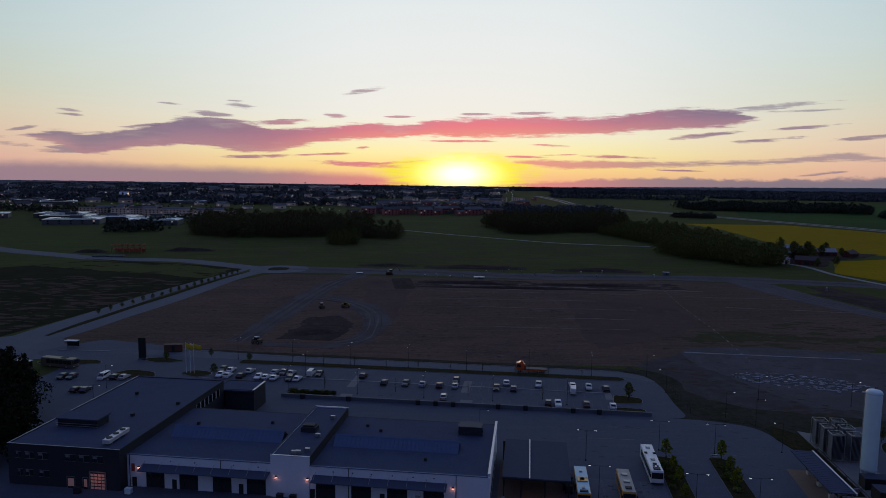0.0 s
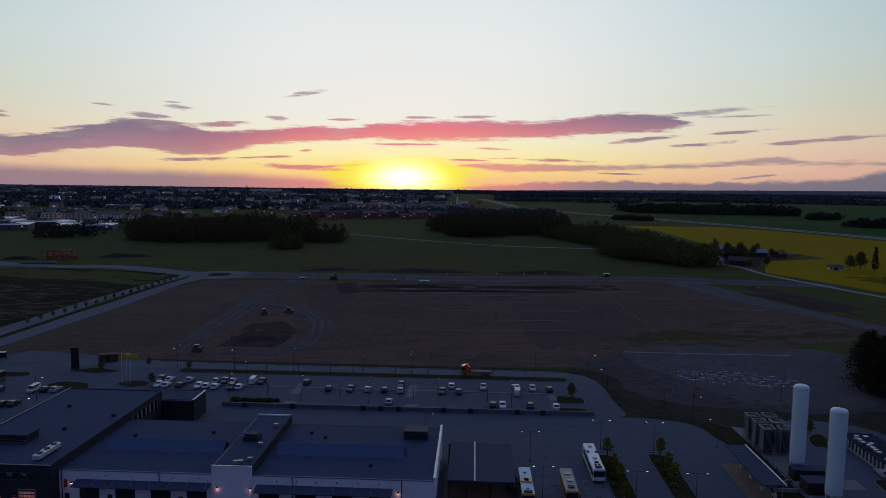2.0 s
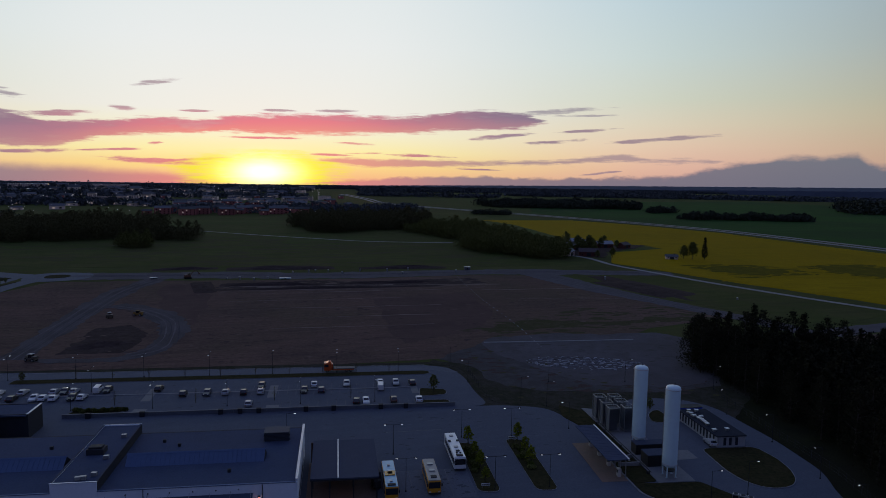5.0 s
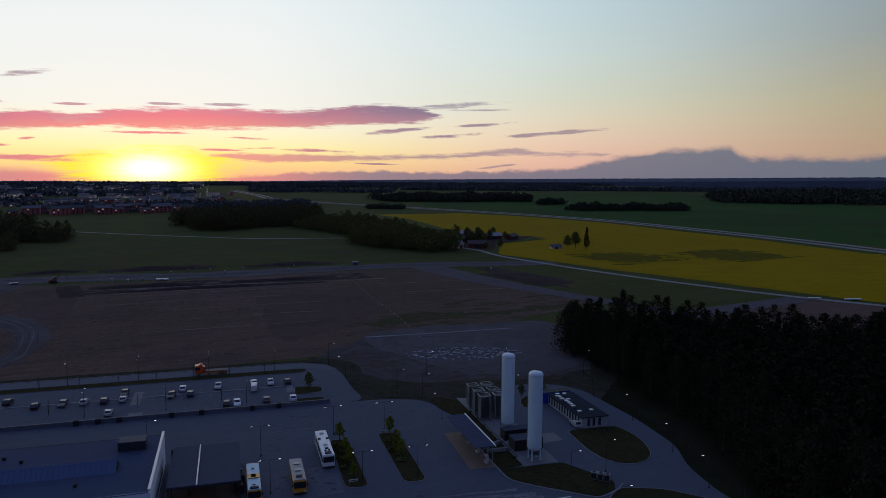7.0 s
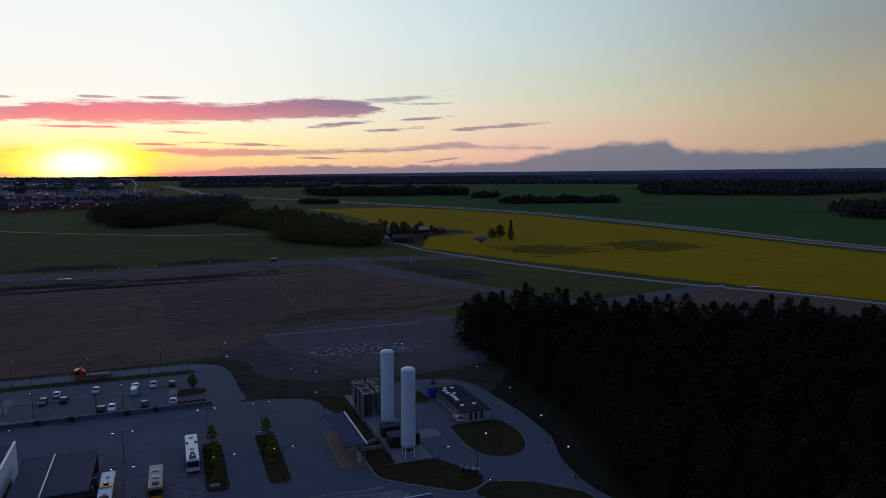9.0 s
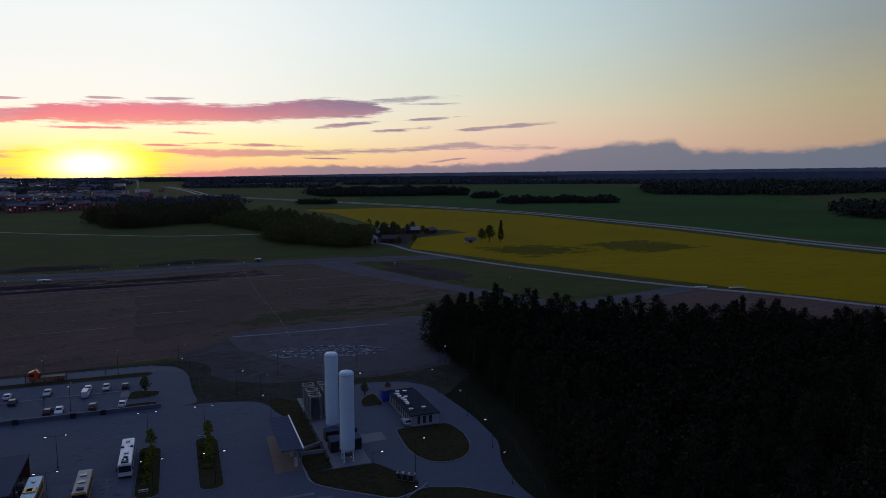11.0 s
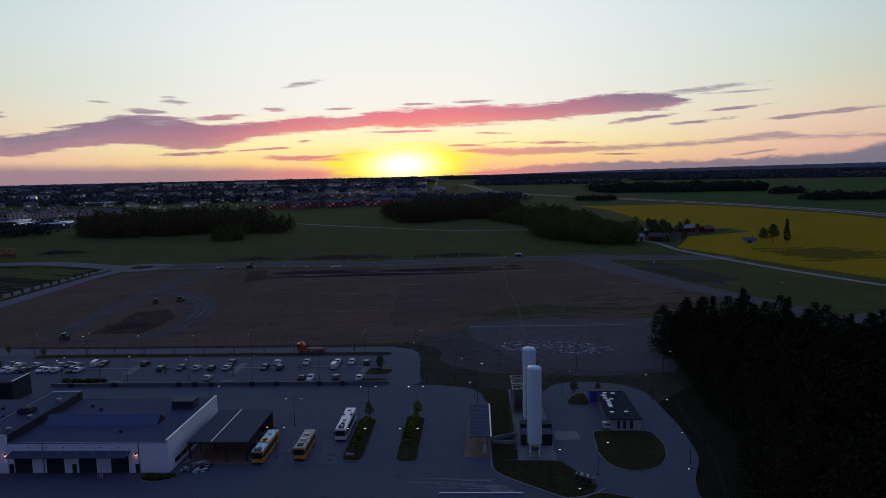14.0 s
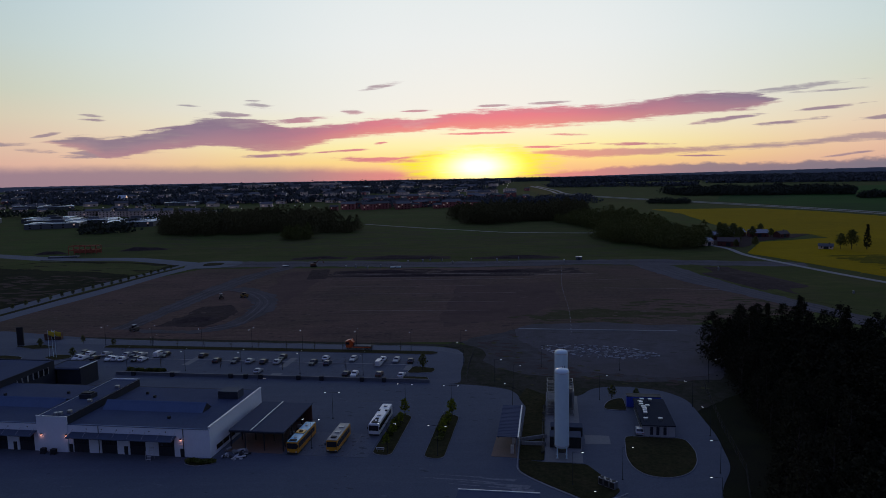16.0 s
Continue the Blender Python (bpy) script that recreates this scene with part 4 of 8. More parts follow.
    for row in range(5):
        for k in range(4):
            part("lit_pane", boxes((-78.38 + k * 0.77, -2.62, 0.2 + row * 0.66, -77.75 + k * 0.77, -2.585, 0.66 + row * 0.66)), ROOM_LIGHT, gate)
    pieces("frame", ((-78.7, -2.64, 0, -78.5, -2.5, 3.8), (-75.3, -2.64, 0, -75.1, -2.5, 3.8), (-78.7, -2.64, 3.6, -75.1, -2.5, 3.8)), STEEL, gate)
    # no fitting here: light added to warm the ground before the lit door
    add_point_light(at(-77.0, -3.6, 2.6), 6.0, (1.0, 0.38, 0.25))
    for k in range(6):
        v = 29.5 + k * 2.1
        w = part("window", boxes((-72.22, v, 5.2, -72.14, v + 1.7, 6.9)), GLASS, depot)
        pieces("frame", ((-72.22, v - 0.1, 5.1, -72.1, v, 7.0), (-72.22, v + 1.7, 5.1, -72.1, v + 1.8, 7.0)), TRIM, w)
    pent = part("plant_room", boxes((-92.6, 7.9, O - 0.12, -83.6, 12.0, O + 1.5)), DARK_PANEL, depot, "low roof plant room with overhanging lid")
    part("lid", boxes((-92.9, 7.6, O + 1.5, -83.3, 12.3, O + 1.75)), ROOF, pent)
    pieces("rail", ((-92.8, 7.66, O + 0.1, -83.4, 7.74, O + 0.2), (-92.8, 7.66, O + 0.6, -83.4, 7.74, O + 0.68)), STEEL, pent, "thin steel rail round the plant room")
    air = part("duct", boxes((-76.8, -0.9, O + 0.3, -75.3, 6.3, O + 1.15), bevel=0.12), TRIM, depot, "pale air-handling unit with three dark fans")
    for v in (0.4, 2.7, 5.0):
        part("fan_cowl", tube(bmesh.new(), (-76.05, v, O + 1.12), (-76.05, v, O + 1.32), 0.62, 0.55, 14), BLACK, air)
        part("duct_foot", boxes((-76.6, v, O - 0.1, -75.5, v + 0.2, O + 0.35)), STEEL, depot)
    for u, v in ((-88.0, 30.5), (-80.5, 16.0), (-74.5, 25.0)):
        part("roof_vent", boxes((u - 0.35, v - 0.35, O - 0.1, u + 0.35, v + 0.35, O + 0.55), bevel=0.05), DARK_METAL, depot)
    # low annex behind the office wing
    pieces("wall", ((-72.2, 45.2, 0, -64.3, 45.5, 6), (-64.6, 45.5, 0, -64.3, 53.3, 6), (-74.7, 53.0, 0, -64.6, 53.3, 6), (-74.7, 44.5, 0, -74.4, 53.0, 6)), DARK_PANEL, depot, "dark annex wall")
    part("roof", boxes((-74.4, 44.6, 5.6, -64.6, 53.0, 5.9)), ROOF, depot)
    pieces("coping", ((-64.7, 45.1, 6, -64.2, 53.4, 6.1)), TRIM, depot)
    return depot


EDGE = material("dull_metal_edge", (0.28, 0.29, 0.31), 0.6)
CANOPY = material("canopy_sheet", (0.056, 0.072, 0.108), 0.7, spec=0.2, spots=[(2, 0.4, (0.06, 0.09, 0.15))])
RED_SIGN = material("faded_red_sign", (0.25, 0.06, 0.05), 0.6)
ROOM_LIGHT = glowing("lit_workshop_pane", (1.0, 0.50, 0.36), 0.014)
build_depot()


def build_carport():
    port = thing("bus_carport", at(1.0, 0), "open bus carport with flat dark roof and pale central ridge strip", "carport")
    part("roof", boxes((1.1, 4.9, 4.6, 6.4, 24.6, 4.85)), SHED_ROOF, port)
    part("roof", boxes((6.4, 4.9, 4.55, 14.3, 24.6, 4.78)), SHED_ROOF, port)
    part("ridge_strip", boxes((6.28, 4.8, 4.85, 6.52, 24.7, 5.0)), TRIM, port, "pale metal ridge strip")
    part("back_wall", boxes((0.6, 24.0, 0.1, 14.2, 24.3, 4.55)), RUST_WALL, port, "dull reddish rear wall")
    for u in (1.4, 4.8, 9.4, 13.9):
        for v in (5.3, 11.0, 17.5):
            part("post", boxes((u - 0.12, v - 0.12, 0.1, u + 0.12, v + 0.12, 4.6)), DARK_METAL, port)
    tray = part("light_fitting", boxes((6.2, 8.0, 4.4, 7.8, 8.2, 4.5)), STEEL, port)
    part("tube", boxes((6.3, 8.04, 4.36, 7.7, 8.16, 4.4)), WARM_LAMP, tray)
    add_point_light(at(8.0, 8.1, 4.1), 6.0, (1.0, 0.45, 0.22))
    pieces("beam", ((1.1, 4.9, 4.3, 14.3, 5.15, 4.55)), DARK_METAL, port)


# the floor's red tone stands in for warm light under the roof
setting("pavement", slab(world_xy([(1.2, 4.0), (15.0, 4.0), (15.0, 23.6), (1.2, 23.6)]), 0.0, 0.128), RED_PAVING, "paving under the bus carport, reddened for the warm lamplight")
RUST_WALL = material("dull_red_boards", (0.10, 0.045, 0.03), 0.8, spots=[(2, 0.5, (0.06, 0.03, 0.022))])
build_carport()


# ---- gas tanks and plant ----
def build_tank(u, v, top, legs):
    tank = thing("gas_tank", at(u, v, 0.16), "tall white upright gas tank with domed top", "tank", "gas tanks")
    base, r = 2.3, 1.55
    profile = [(0.3, base - 0.35), (1.0, base - 0.2), (r - 0.1, base + 0.1), (r, base + 0.5)] + [(r, base + 0.5 + (top - base - 1.2) * k / 6) for k in range(1, 7)]
    profile += [(r * 0.96, top - 0.42), (r * 0.82, top - 0.2), (r * 0.5, top - 0.04), (0.12, top)]
    part("shell", turned(profile, 32), TANK_WHITE, tank, smooth=True)
    for z in (base + 0.4, top - 0.9):
        part("band", turned([(r + 0.02, z), (r + 0.05, z + 0.03), (r + 0.05, z + 0.15), (r + 0.02, z + 0.18)], 32), TRIM, tank)
    for k in range(4):
        a = radians(45 + 90 * k)
        x, y = 1.4 * math.cos(a), 1.4 * math.sin(a)
        leg = part("leg", tube(bmesh.new(), (x, y, 0), (x, y, base + 0.6), 0.14, sides=8), TANK_WHITE, tank)
        part("foot_plate", boxes((x - 0.3, y - 0.3, 0, x + 0.3, y + 0.3, 0.06)), STEEL, leg)
    part("ring_pipe", turned([(1.0, 1.3), (1.15, 1.3), (1.15, 1.45), (1.0, 1.45)], 16), DARK_METAL, tank)
    pipe = bmesh.new()
    tube(pipe, (-r - 0.12, 0.3, 1.0), (-r - 0.12, 0.3, top - 0.7), 0.06, sides=6)
    part("riser_pipe", pipe, STEEL, tank)
    for dx in (0.25, -0.1):
        part("vent_pipe", tube(bmesh.new(), (dx + 0.3, 0.2, top - 0.2), (dx + 0.3, 0.2, top + 0.5), 0.04, sides=6), DARK_METAL, tank)


build_tank(77.4, 24.6, 19.7, 4)
build_tank(77.3, 8.7, 19.8, 4)


def build_container(u0, v0, u1, v1, h, mat, label, name="plant_container"):
    w, d = u1 - u0, v1 - v0
    c = thing(name, at(u0, v0, 0.16), label, "container")
    part("body", boxes((0, 0, 0, w, d, h)), mat, c)
    part("roof", boxes((-0.06, -0.06, h, w + 0.06, d + 0.06, h + 0.1)), SHED_ROOF if mat != BLUE_BOX else DARK_METAL, c)
    for k in range(int(w / 0.45)):
        part("rib", boxes((0.2 + k * 0.45, -0.05, 0.1, 0.38 + k * 0.45, 0.0, h - 0.1)), mat, c)
    part("door", boxes((w, 0.3, 0.1, w + 0.05, min(d - 0.3, 1.4), 2.1)), DARK_METAL, c)
    part("skid", boxes((0.1, 0.1, -0.1, w - 0.1, d - 0.1, 0.0)), DARK_METAL, c)
    return c


build_container(74.7, 13.5, 81.6, 17.2, 2.5, BLACK, "black plant container beside the gas tank")
build_container(74.9, 20.2, 82.2, 22.9, 2.3, BLACK, "black plant container with a pale roof edge")
build_container(94.6, 42.2, 103.2, 44.8, 2.8, BLUE_BOX, "bright blue container with dark lid", "shipping_container")


def build_cooler(u, v):
    c = thing("air_cooler", at(u, v, 0.16), "tall slatted vaporiser tower in an open metal frame", "vaporiser", "vaporisers by the gas tanks")
    w, h = 2.7, 6.3
    for x in (0, w):
        for y in (0, w):
            part("post", boxes((x - 0.06, y - 0.06, 0, x + 0.06, y + 0.06, h)), STEEL, c)
    for k in range(9):
        x = 0.2 + k * 0.26
        part("fin", boxes((x - 0.035, 0.15, 0.5, x + 0.035, w - 0.15, h - 0.35)), FIN, c)
    for z in (0.4, h - 0.1):
        pieces("frame", ((-0.06, -0.06, z, w + 0.06, 0.06, z + 0.1), (-0.06, w - 0.06, z, w + 0.06, w + 0.06, z + 0.1), (-0.06, 0.06, z, 0.06, w - 0.06, z + 0.1), (w - 0.06, 0.06, z, w + 0.06, w - 0.06, z + 0.1)), STEEL, c)
    return c


FIN = material("dark_finned_metal", (0.14, 0.155, 0.175), 0.6, 0.2)
first_cooler = build_cooler(74.0, 34.2)
for u, v in ((74.0, 38.6), (74.0, 43.0), (78.0, 34.2), (78.0, 38.6), (78.0, 43.0)):
    copy_thing(first_cooler, at(u, v, 0.16))


def build_gas_pipes():
    pipes = thing("pipework", at(0, 0), "low steel pipe runs on stands between the gas tanks", "pipes")
    bm = bmesh.new()
    for k, u in enumerate((73.0, 73.4)):
        tube(bm, (u, 9, 0.8 + 0.2 * k), (u, 40, 0.8 + 0.2 * k), 0.09, sides=6)
    part("pipe", bm, DARK_METAL, pipes)
    for v in range(10, 41, 5):
        part("stand", boxes((72.8, v - 0.05, 0.16, 73.6, v + 0.05, 0.75)), DARK_METAL, pipes)
    walls = thing("low_wall", at(0, 0), "pale low concrete walls of a pipe trench", "wall")
    pieces("wall", ((68.3, 14.3, 0.2, 73.8, 14.7, 1.0)), KERB, walls)
    bm = prism([(0, 0.2), (0, 1.0), (0.4, 1.0), (0.4, 0.2)], 0, 6.4)
    ob = part("wall", bm, KERB, walls)
    ob.matrix_local = pose(68.3, 16.3, 0, 0, 0, 26)
    units = thing("cooling_unit", at(84.2, -4.0, 0.2, -40), "row of three small grey cooling units on the grass", "cooler")
    for k in range(3):
        b = part("unit", boxes((k * 1.35, 0, 0.0, k * 1.35 + 1.15, 1.1, 1.5), bevel=0.05), STEEL, units)
        part("fan_grille", tube(bmesh.new(), (k * 1.35 + 0.57, 0.55, 1.5), (k * 1.35 + 0.57, 0.55, 1.58), 0.42, sides=14), DARK_METAL, b)
        part("front_grille", boxes((k * 1.35 + 0.1, -0.03, 0.2, k * 1.35 + 1.05, 0.0, 1.3)), BLACK, b)


build_gas_pipes()


def build_fuel_shed():
    shed = thing("fuel_shed", at(63.2, 8.0), "long open-sided fuelling shed with dark sheet roof and white eaves edge", "shed")
    w, d = 4.5, 20.6
    part("roof", prism([(0, 4.35), (0, 4.5), (d, 4.5), (d, 4.35)], 0, w), METAL_ROOF_DARK, shed)
    part("eaves_board", boxes((w, -0.1, 4.25, w + 0.3, d + 0.1, 4.62)), TRIM, shed, "white eaves board")
    for k in range(8):
        v = 0.5 + k * 2.8
        part("post", boxes((w - 0.4, v - 0.09, 0.14, w - 0.22, v + 0.09, 4.35)), STEEL, shed)
    for k in range(4):
        v = 1.2 + k * 5.6
        pump = part("dispenser", boxes((w - 1.6, v, 0.14, w - 0.9, v + 1.0, 1.9), bevel=0.05), PUMP, shed, "pale fuel dispenser")
        part("panel", boxes((w - 1.63, v + 0.15, 1.0, w - 1.6, v + 0.85, 1.6)), BLACK, pump)
    pieces("beam", ((w - 0.42, 0.1, 4.1, w - 0.2, d - 0.1, 4.35), (0.2, 0.1, 4.1, 0.4, d - 0.1, 4.35)), DARK_METAL, shed)
    for k in range(1, 23):
        part("roof_seam", boxes((0.02, k * 0.9 - 0.02, 4.5, w - 0.02, k * 0.9 + 0.02, 4.54)), METAL_ROOF_DARK, shed)


METAL_ROOF_DARK = material("dark_blue_sheet_roof", (0.036, 0.052, 0.105), 0.8, spec=0.2, spots=[(3, 0.4, (0.03, 0.044, 0.09))])
PUMP = material("pale_pump_enamel", (0.45, 0.42, 0.40), 0.5)
build_fuel_shed()


def build_gas_office():
    house = thing("plant_building", at(96.2, 22.5, 0.1), "low pale panelled plant building with dark flat roof and roof vents", "building")
    w, d, h = 7.2, 18.8, 2.5
    pieces("wall", ((0, 0, 0, w, 0.2, h), (0, 0.2, 0, 0.2, d, h), (w - 0.2, 0.2, 0, w, d, h), (0.2, d - 0.2, 0, w - 0.2, d, h)), PALE_PANEL, house)
    part("roof", boxes((-0.2, -0.2, h, w + 0.2, d + 0.2, h + 0.25)), PLANT_ROOF, house)
    for k in range(10):
        part("panel_joint", boxes((0.3 + k * 0.6, -0.03, 0.05, 0.36 + k * 0.6, 0.0, h)), STEEL, house)
    for k in range(16):
        part("panel_joint", boxes((-0.03, 0.8 + k * 1.15, 0.05, 0.0, 0.9 + k * 1.15, h)), STEEL, house)
    for k in range(12):
        part("louvre", boxes((-0.06, 1.2 + k * 1.5, 0.5, -0.03, 1.9 + k * 1.5, 2.4)), DARK_PANEL, house)
    for u in (1.6, 3.0, 4.6):
        part("louvre", boxes((u, -0.06, 0.4, u + 0.7, -0.03, 2.3)), DARK_PANEL, house)
    for u, v in ((1.0, 3.2), (4.4, 3.4), (1.4, 7.2), (1.5, 8.6), (1.6, 10.0), (1.5, 11.4), (1.2, 13.2), (1.3, 15.0), (1.8, 17.2), (3.8, 17.0), (2.6, 12.4)):
        v1 = part("roof_vent", boxes((u - 0.35, v - 0.3, h + 0.25, u + 0.35, v + 0.3, h + 0.75)), STEEL, house, "white-topped roof vent")
        part("cap", boxes((u - 0.5, v - 0.45, h + 0.75, u + 0.5, v + 0.45, h + 0.85)), TRIM, v1)
    for u, v in ((0.8, 16.0), (0.9, 13.9), (1.6, 12.2)):
        part("air_unit", boxes((u - 0.2, v - 0.35, h + 0.25, u + 0.8, v + 0.35, h + 0.7), bevel=0.06), STEEL, house)


PLANT_ROOF = material("dark_felt_roof", (0.026, 0.031, 0.043), 0.95, spec=0.05, spots=[(3, 0.5, (0.034, 0.04, 0.054))], grain=0.2)
PALE_PANEL = material("pale_grey_panels", (0.36, 0.37, 0.39), 0.6, spots=[(2, 0.3, (0.3, 0.31, 0.33))])
build_gas_office()


# ---- vehicles ----
def paint(name, colour, rough=0.3):
    return material(name, colour, rough, 0.0, spots=[(1.5, 0.2, tuple(c * 0.8 for c in colour))])


def wheel_mesh(r, w):
    bm = bmesh.new()
    tube(bm, (-w / 2, 0, 0), (w / 2, 0, 0), r, sides=14)
    return bm


def add_wheels(owner, spots, r, w):
    for x, y in spots:
        wheel = part("wheel", wheel_mesh(r, w), TYRE, owner)
        wheel.matrix_local = pose(x, y, r)
        side = 1 if x > 0 else -1
        part("rim", tube(bmesh.new(), (side * w * 0.5, 0, 0), (side * (w * 0.5 + 0.02), 0, 0), r * 0.6, sides=10), STEEL, wheel)


def build_car(mat, label, long=4.4, tall=1.48, van=False):
    car = thing("car", at(0, 0), label, "car", "parked cars")
    w, l = 1.78, long
    if van:
        prof = [(-l / 2, 0.35), (-l / 2, tall - 0.15), (-l / 2 + 0.15, tall), (l / 2 - 1.3, tall), (l / 2 - 0.65, 1.05), (l / 2 - 0.1, 0.92), (l / 2, 0.35)]
        glass = [(-l / 2 + 0.4, 1.15), (-l / 2 + 0.4, tall - 0.15), (l / 2 - 1.33, tall - 0.15), (l / 2 - 0.75, 1.12)]
    else:
        prof = [(-l / 2, 0.38), (-l / 2 + 0.03, 0.85), (-l / 2 + 0.35, 0.98), (-l / 2 + 0.95, tall), (0.15, tall), (l / 2 - 1.35, 1.0), (l / 2 - 0.15, 0.8), (l / 2, 0.38)]
        glass = [(-l / 2 + 0.55, 0.98), (-l / 2 + 1.0, tall - 0.09), (0.12, tall - 0.09), (l / 2 - 1.5, 0.98)]
    bm = prism(prof, -w / 2, w / 2)
    for v in bm.verts:
        if v.co.z > 1.0:
            v.co.x *= 0.84
    bmesh.ops.bevel(bm, geom=bm.edges[:], offset=0.06, segments=2, affect="EDGES", profile=0.6)
    part("body", bm, mat, car, smooth=False)
    for s in (-1, 1):
        bm = bmesh.new()
        pts = [bm.verts.new((s * (w / 2 * (0.845 if z > 1.0 else 0.93) + 0.02), y, z)) for y, z in glass]
        bm.faces.new(pts)
        part("side_window", bm, GLASS, car)
    if not van:
        bm = bmesh.new()
        bm.faces.new([bm.verts.new(c) for c in ((-0.66, 0.2, tall - 0.03), (0.66, 0.2, tall - 0.03), (0.72, l / 2 - 1.38, 1.05), (-0.72, l / 2 - 1.38, 1.05))])
        part("windscreen", bm, GLASS, car)
        bm = bmesh.new()
        bm.faces.new([bm.verts.new(c) for c in ((-0.66, -l / 2 + 0.9, tall - 0.03), (0.66, -l / 2 + 0.9, tall - 0.03), (0.72, -l / 2 + 0.36, 1.04), (-0.72, -l / 2 + 0.36, 1.04))])
        part("rear_window", bm, GLASS, car)
    else:
        bm = bmesh.new()
        bm.faces.new([bm.verts.new(c) for c in ((-0.66, l / 2 - 1.24, tall - 0.06), (0.66, l / 2 - 1.24, tall - 0.06), (0.74, l / 2 - 0.66, 1.12), (-0.74, l / 2 - 0.66, 1.12))])
        part("windscreen", bm, GLASS, car)
    for s in (-1, 1):
        part("headlight", boxes((s * 0.62 - 0.16, l / 2 - 0.06, 0.6, s * 0.62 + 0.16, l / 2 + 0.02, 0.74)), TRIM, car)
        part("tail_light", boxes((s * 0.66 - 0.13, -l / 2 - 0.02, 0.68, s * 0.66 + 0.13, -l / 2 + 0.05, 0.86)), TAIL, car)
    add_wheels(car, [(s * 0.8, y) for s in (-1, 1) for y in (l * 0.3, -l * 0.3)], 0.32, 0.2)
    return car


TAIL = material("red_lamp_lens", (0.25, 0.01, 0.01), 0.3)
CAR_KINDS = [
    build_car(paint("white_car_paint", (0.62, 0.64, 0.66)), "white parked car in a marked bay"),
    build_car(paint("black_car_paint", (0.012, 0.013, 0.016)), "black parked car in a marked bay"),
    build_car(paint("silver_car_paint", (0.35, 0.37, 0.39)), "silver parked car in a marked bay"),
    build_car(paint("white_van_paint", (0.60, 0.62, 0.64)), "white parked van in a marked bay", 4.9, 1.95, True),
    build_car(paint("dark_blue_car_paint", (0.02, 0.025, 0.05)), "dark blue parked car in a marked bay"),
    build_car(paint("brown_car_paint", (0.10, 0.06, 0.045)), "brown parked car in a marked bay"),
]
PARKED = [
    (-88.9, 80.5, 1), (-86.1, 80.2, 0), (-79.8, 80.1, 2), (-87.1, 74.6, 0), (-84.6, 74.4, 0), (-80.4, 74.6, 1), (-74.8, 74.4, 0), (-72.4, 74.6, 0),
    (-71.5, 79.9, 2), (-68.9, 80.0, 4), (-66.3, 80.1, 2), (-69.7, 74.2, 0), (-64.9, 74.2, 1), (-62.4, 74.4, 0), (-60.2, 80.5, 3), (-57.5, 80.4, 1),
    (-43.6, 80.6, 1), (-35.8, 75.0, 1), (-29.3, 75.0, 4), (-24.2, 75.2, 2), (-19.2, 74.8, 1), (-14.8, 80.4, 1), (-14.5, 75.0, 2), (-16.6, 64.4, 2),
    (-2.2, 74.9, 1), (0.4, 80.6, 0), (2.7, 75.0, 4), (10.0, 80.2, 2), (20.0, 81.0, 0), (19.9, 75.6, 3), (24.7, 80.0, 2), (29.6, 79.6, 1),
    (12.5, 63.8, 1), (15.1, 63.4, 0), (22.8, 64.2, 5), (29.9, 63.7, 0), (-120.5, 66.8, 3), (-117.1, 67.4, 1), (-114.3, 67.6, 2), (-132.8, 65.0, 1),
    (-120.6, 54.0, 1), (-118.0, 54.4, 4), (-130.0, 65.4, 4), (95.6, 24.4, 2),
]
used = set()
for k, (u, v, kind) in enumerate(PARKED):
    spot = at(u, v, 0.1, 180 if (k % 3 == 0) else 0) @ pose(0, 0, 0, 0, 0, 3 * math.sin(k * 2.3))
    if kind in used:
        copy_thing(CAR_KINDS[kind], spot)
    else:
        used.add(kind)
        CAR_KINDS[kind].matrix_world = spot


MACHINE = paint("machine_yellow", (0.22, 0.12, 0.02), 0.6)
MACHINE_WHITE = paint("machine_white", (0.42, 0.42, 0.40), 0.5)
DULL_MACHINE = paint("dull_machine_grey", (0.10, 0.085, 0.07), 0.6)


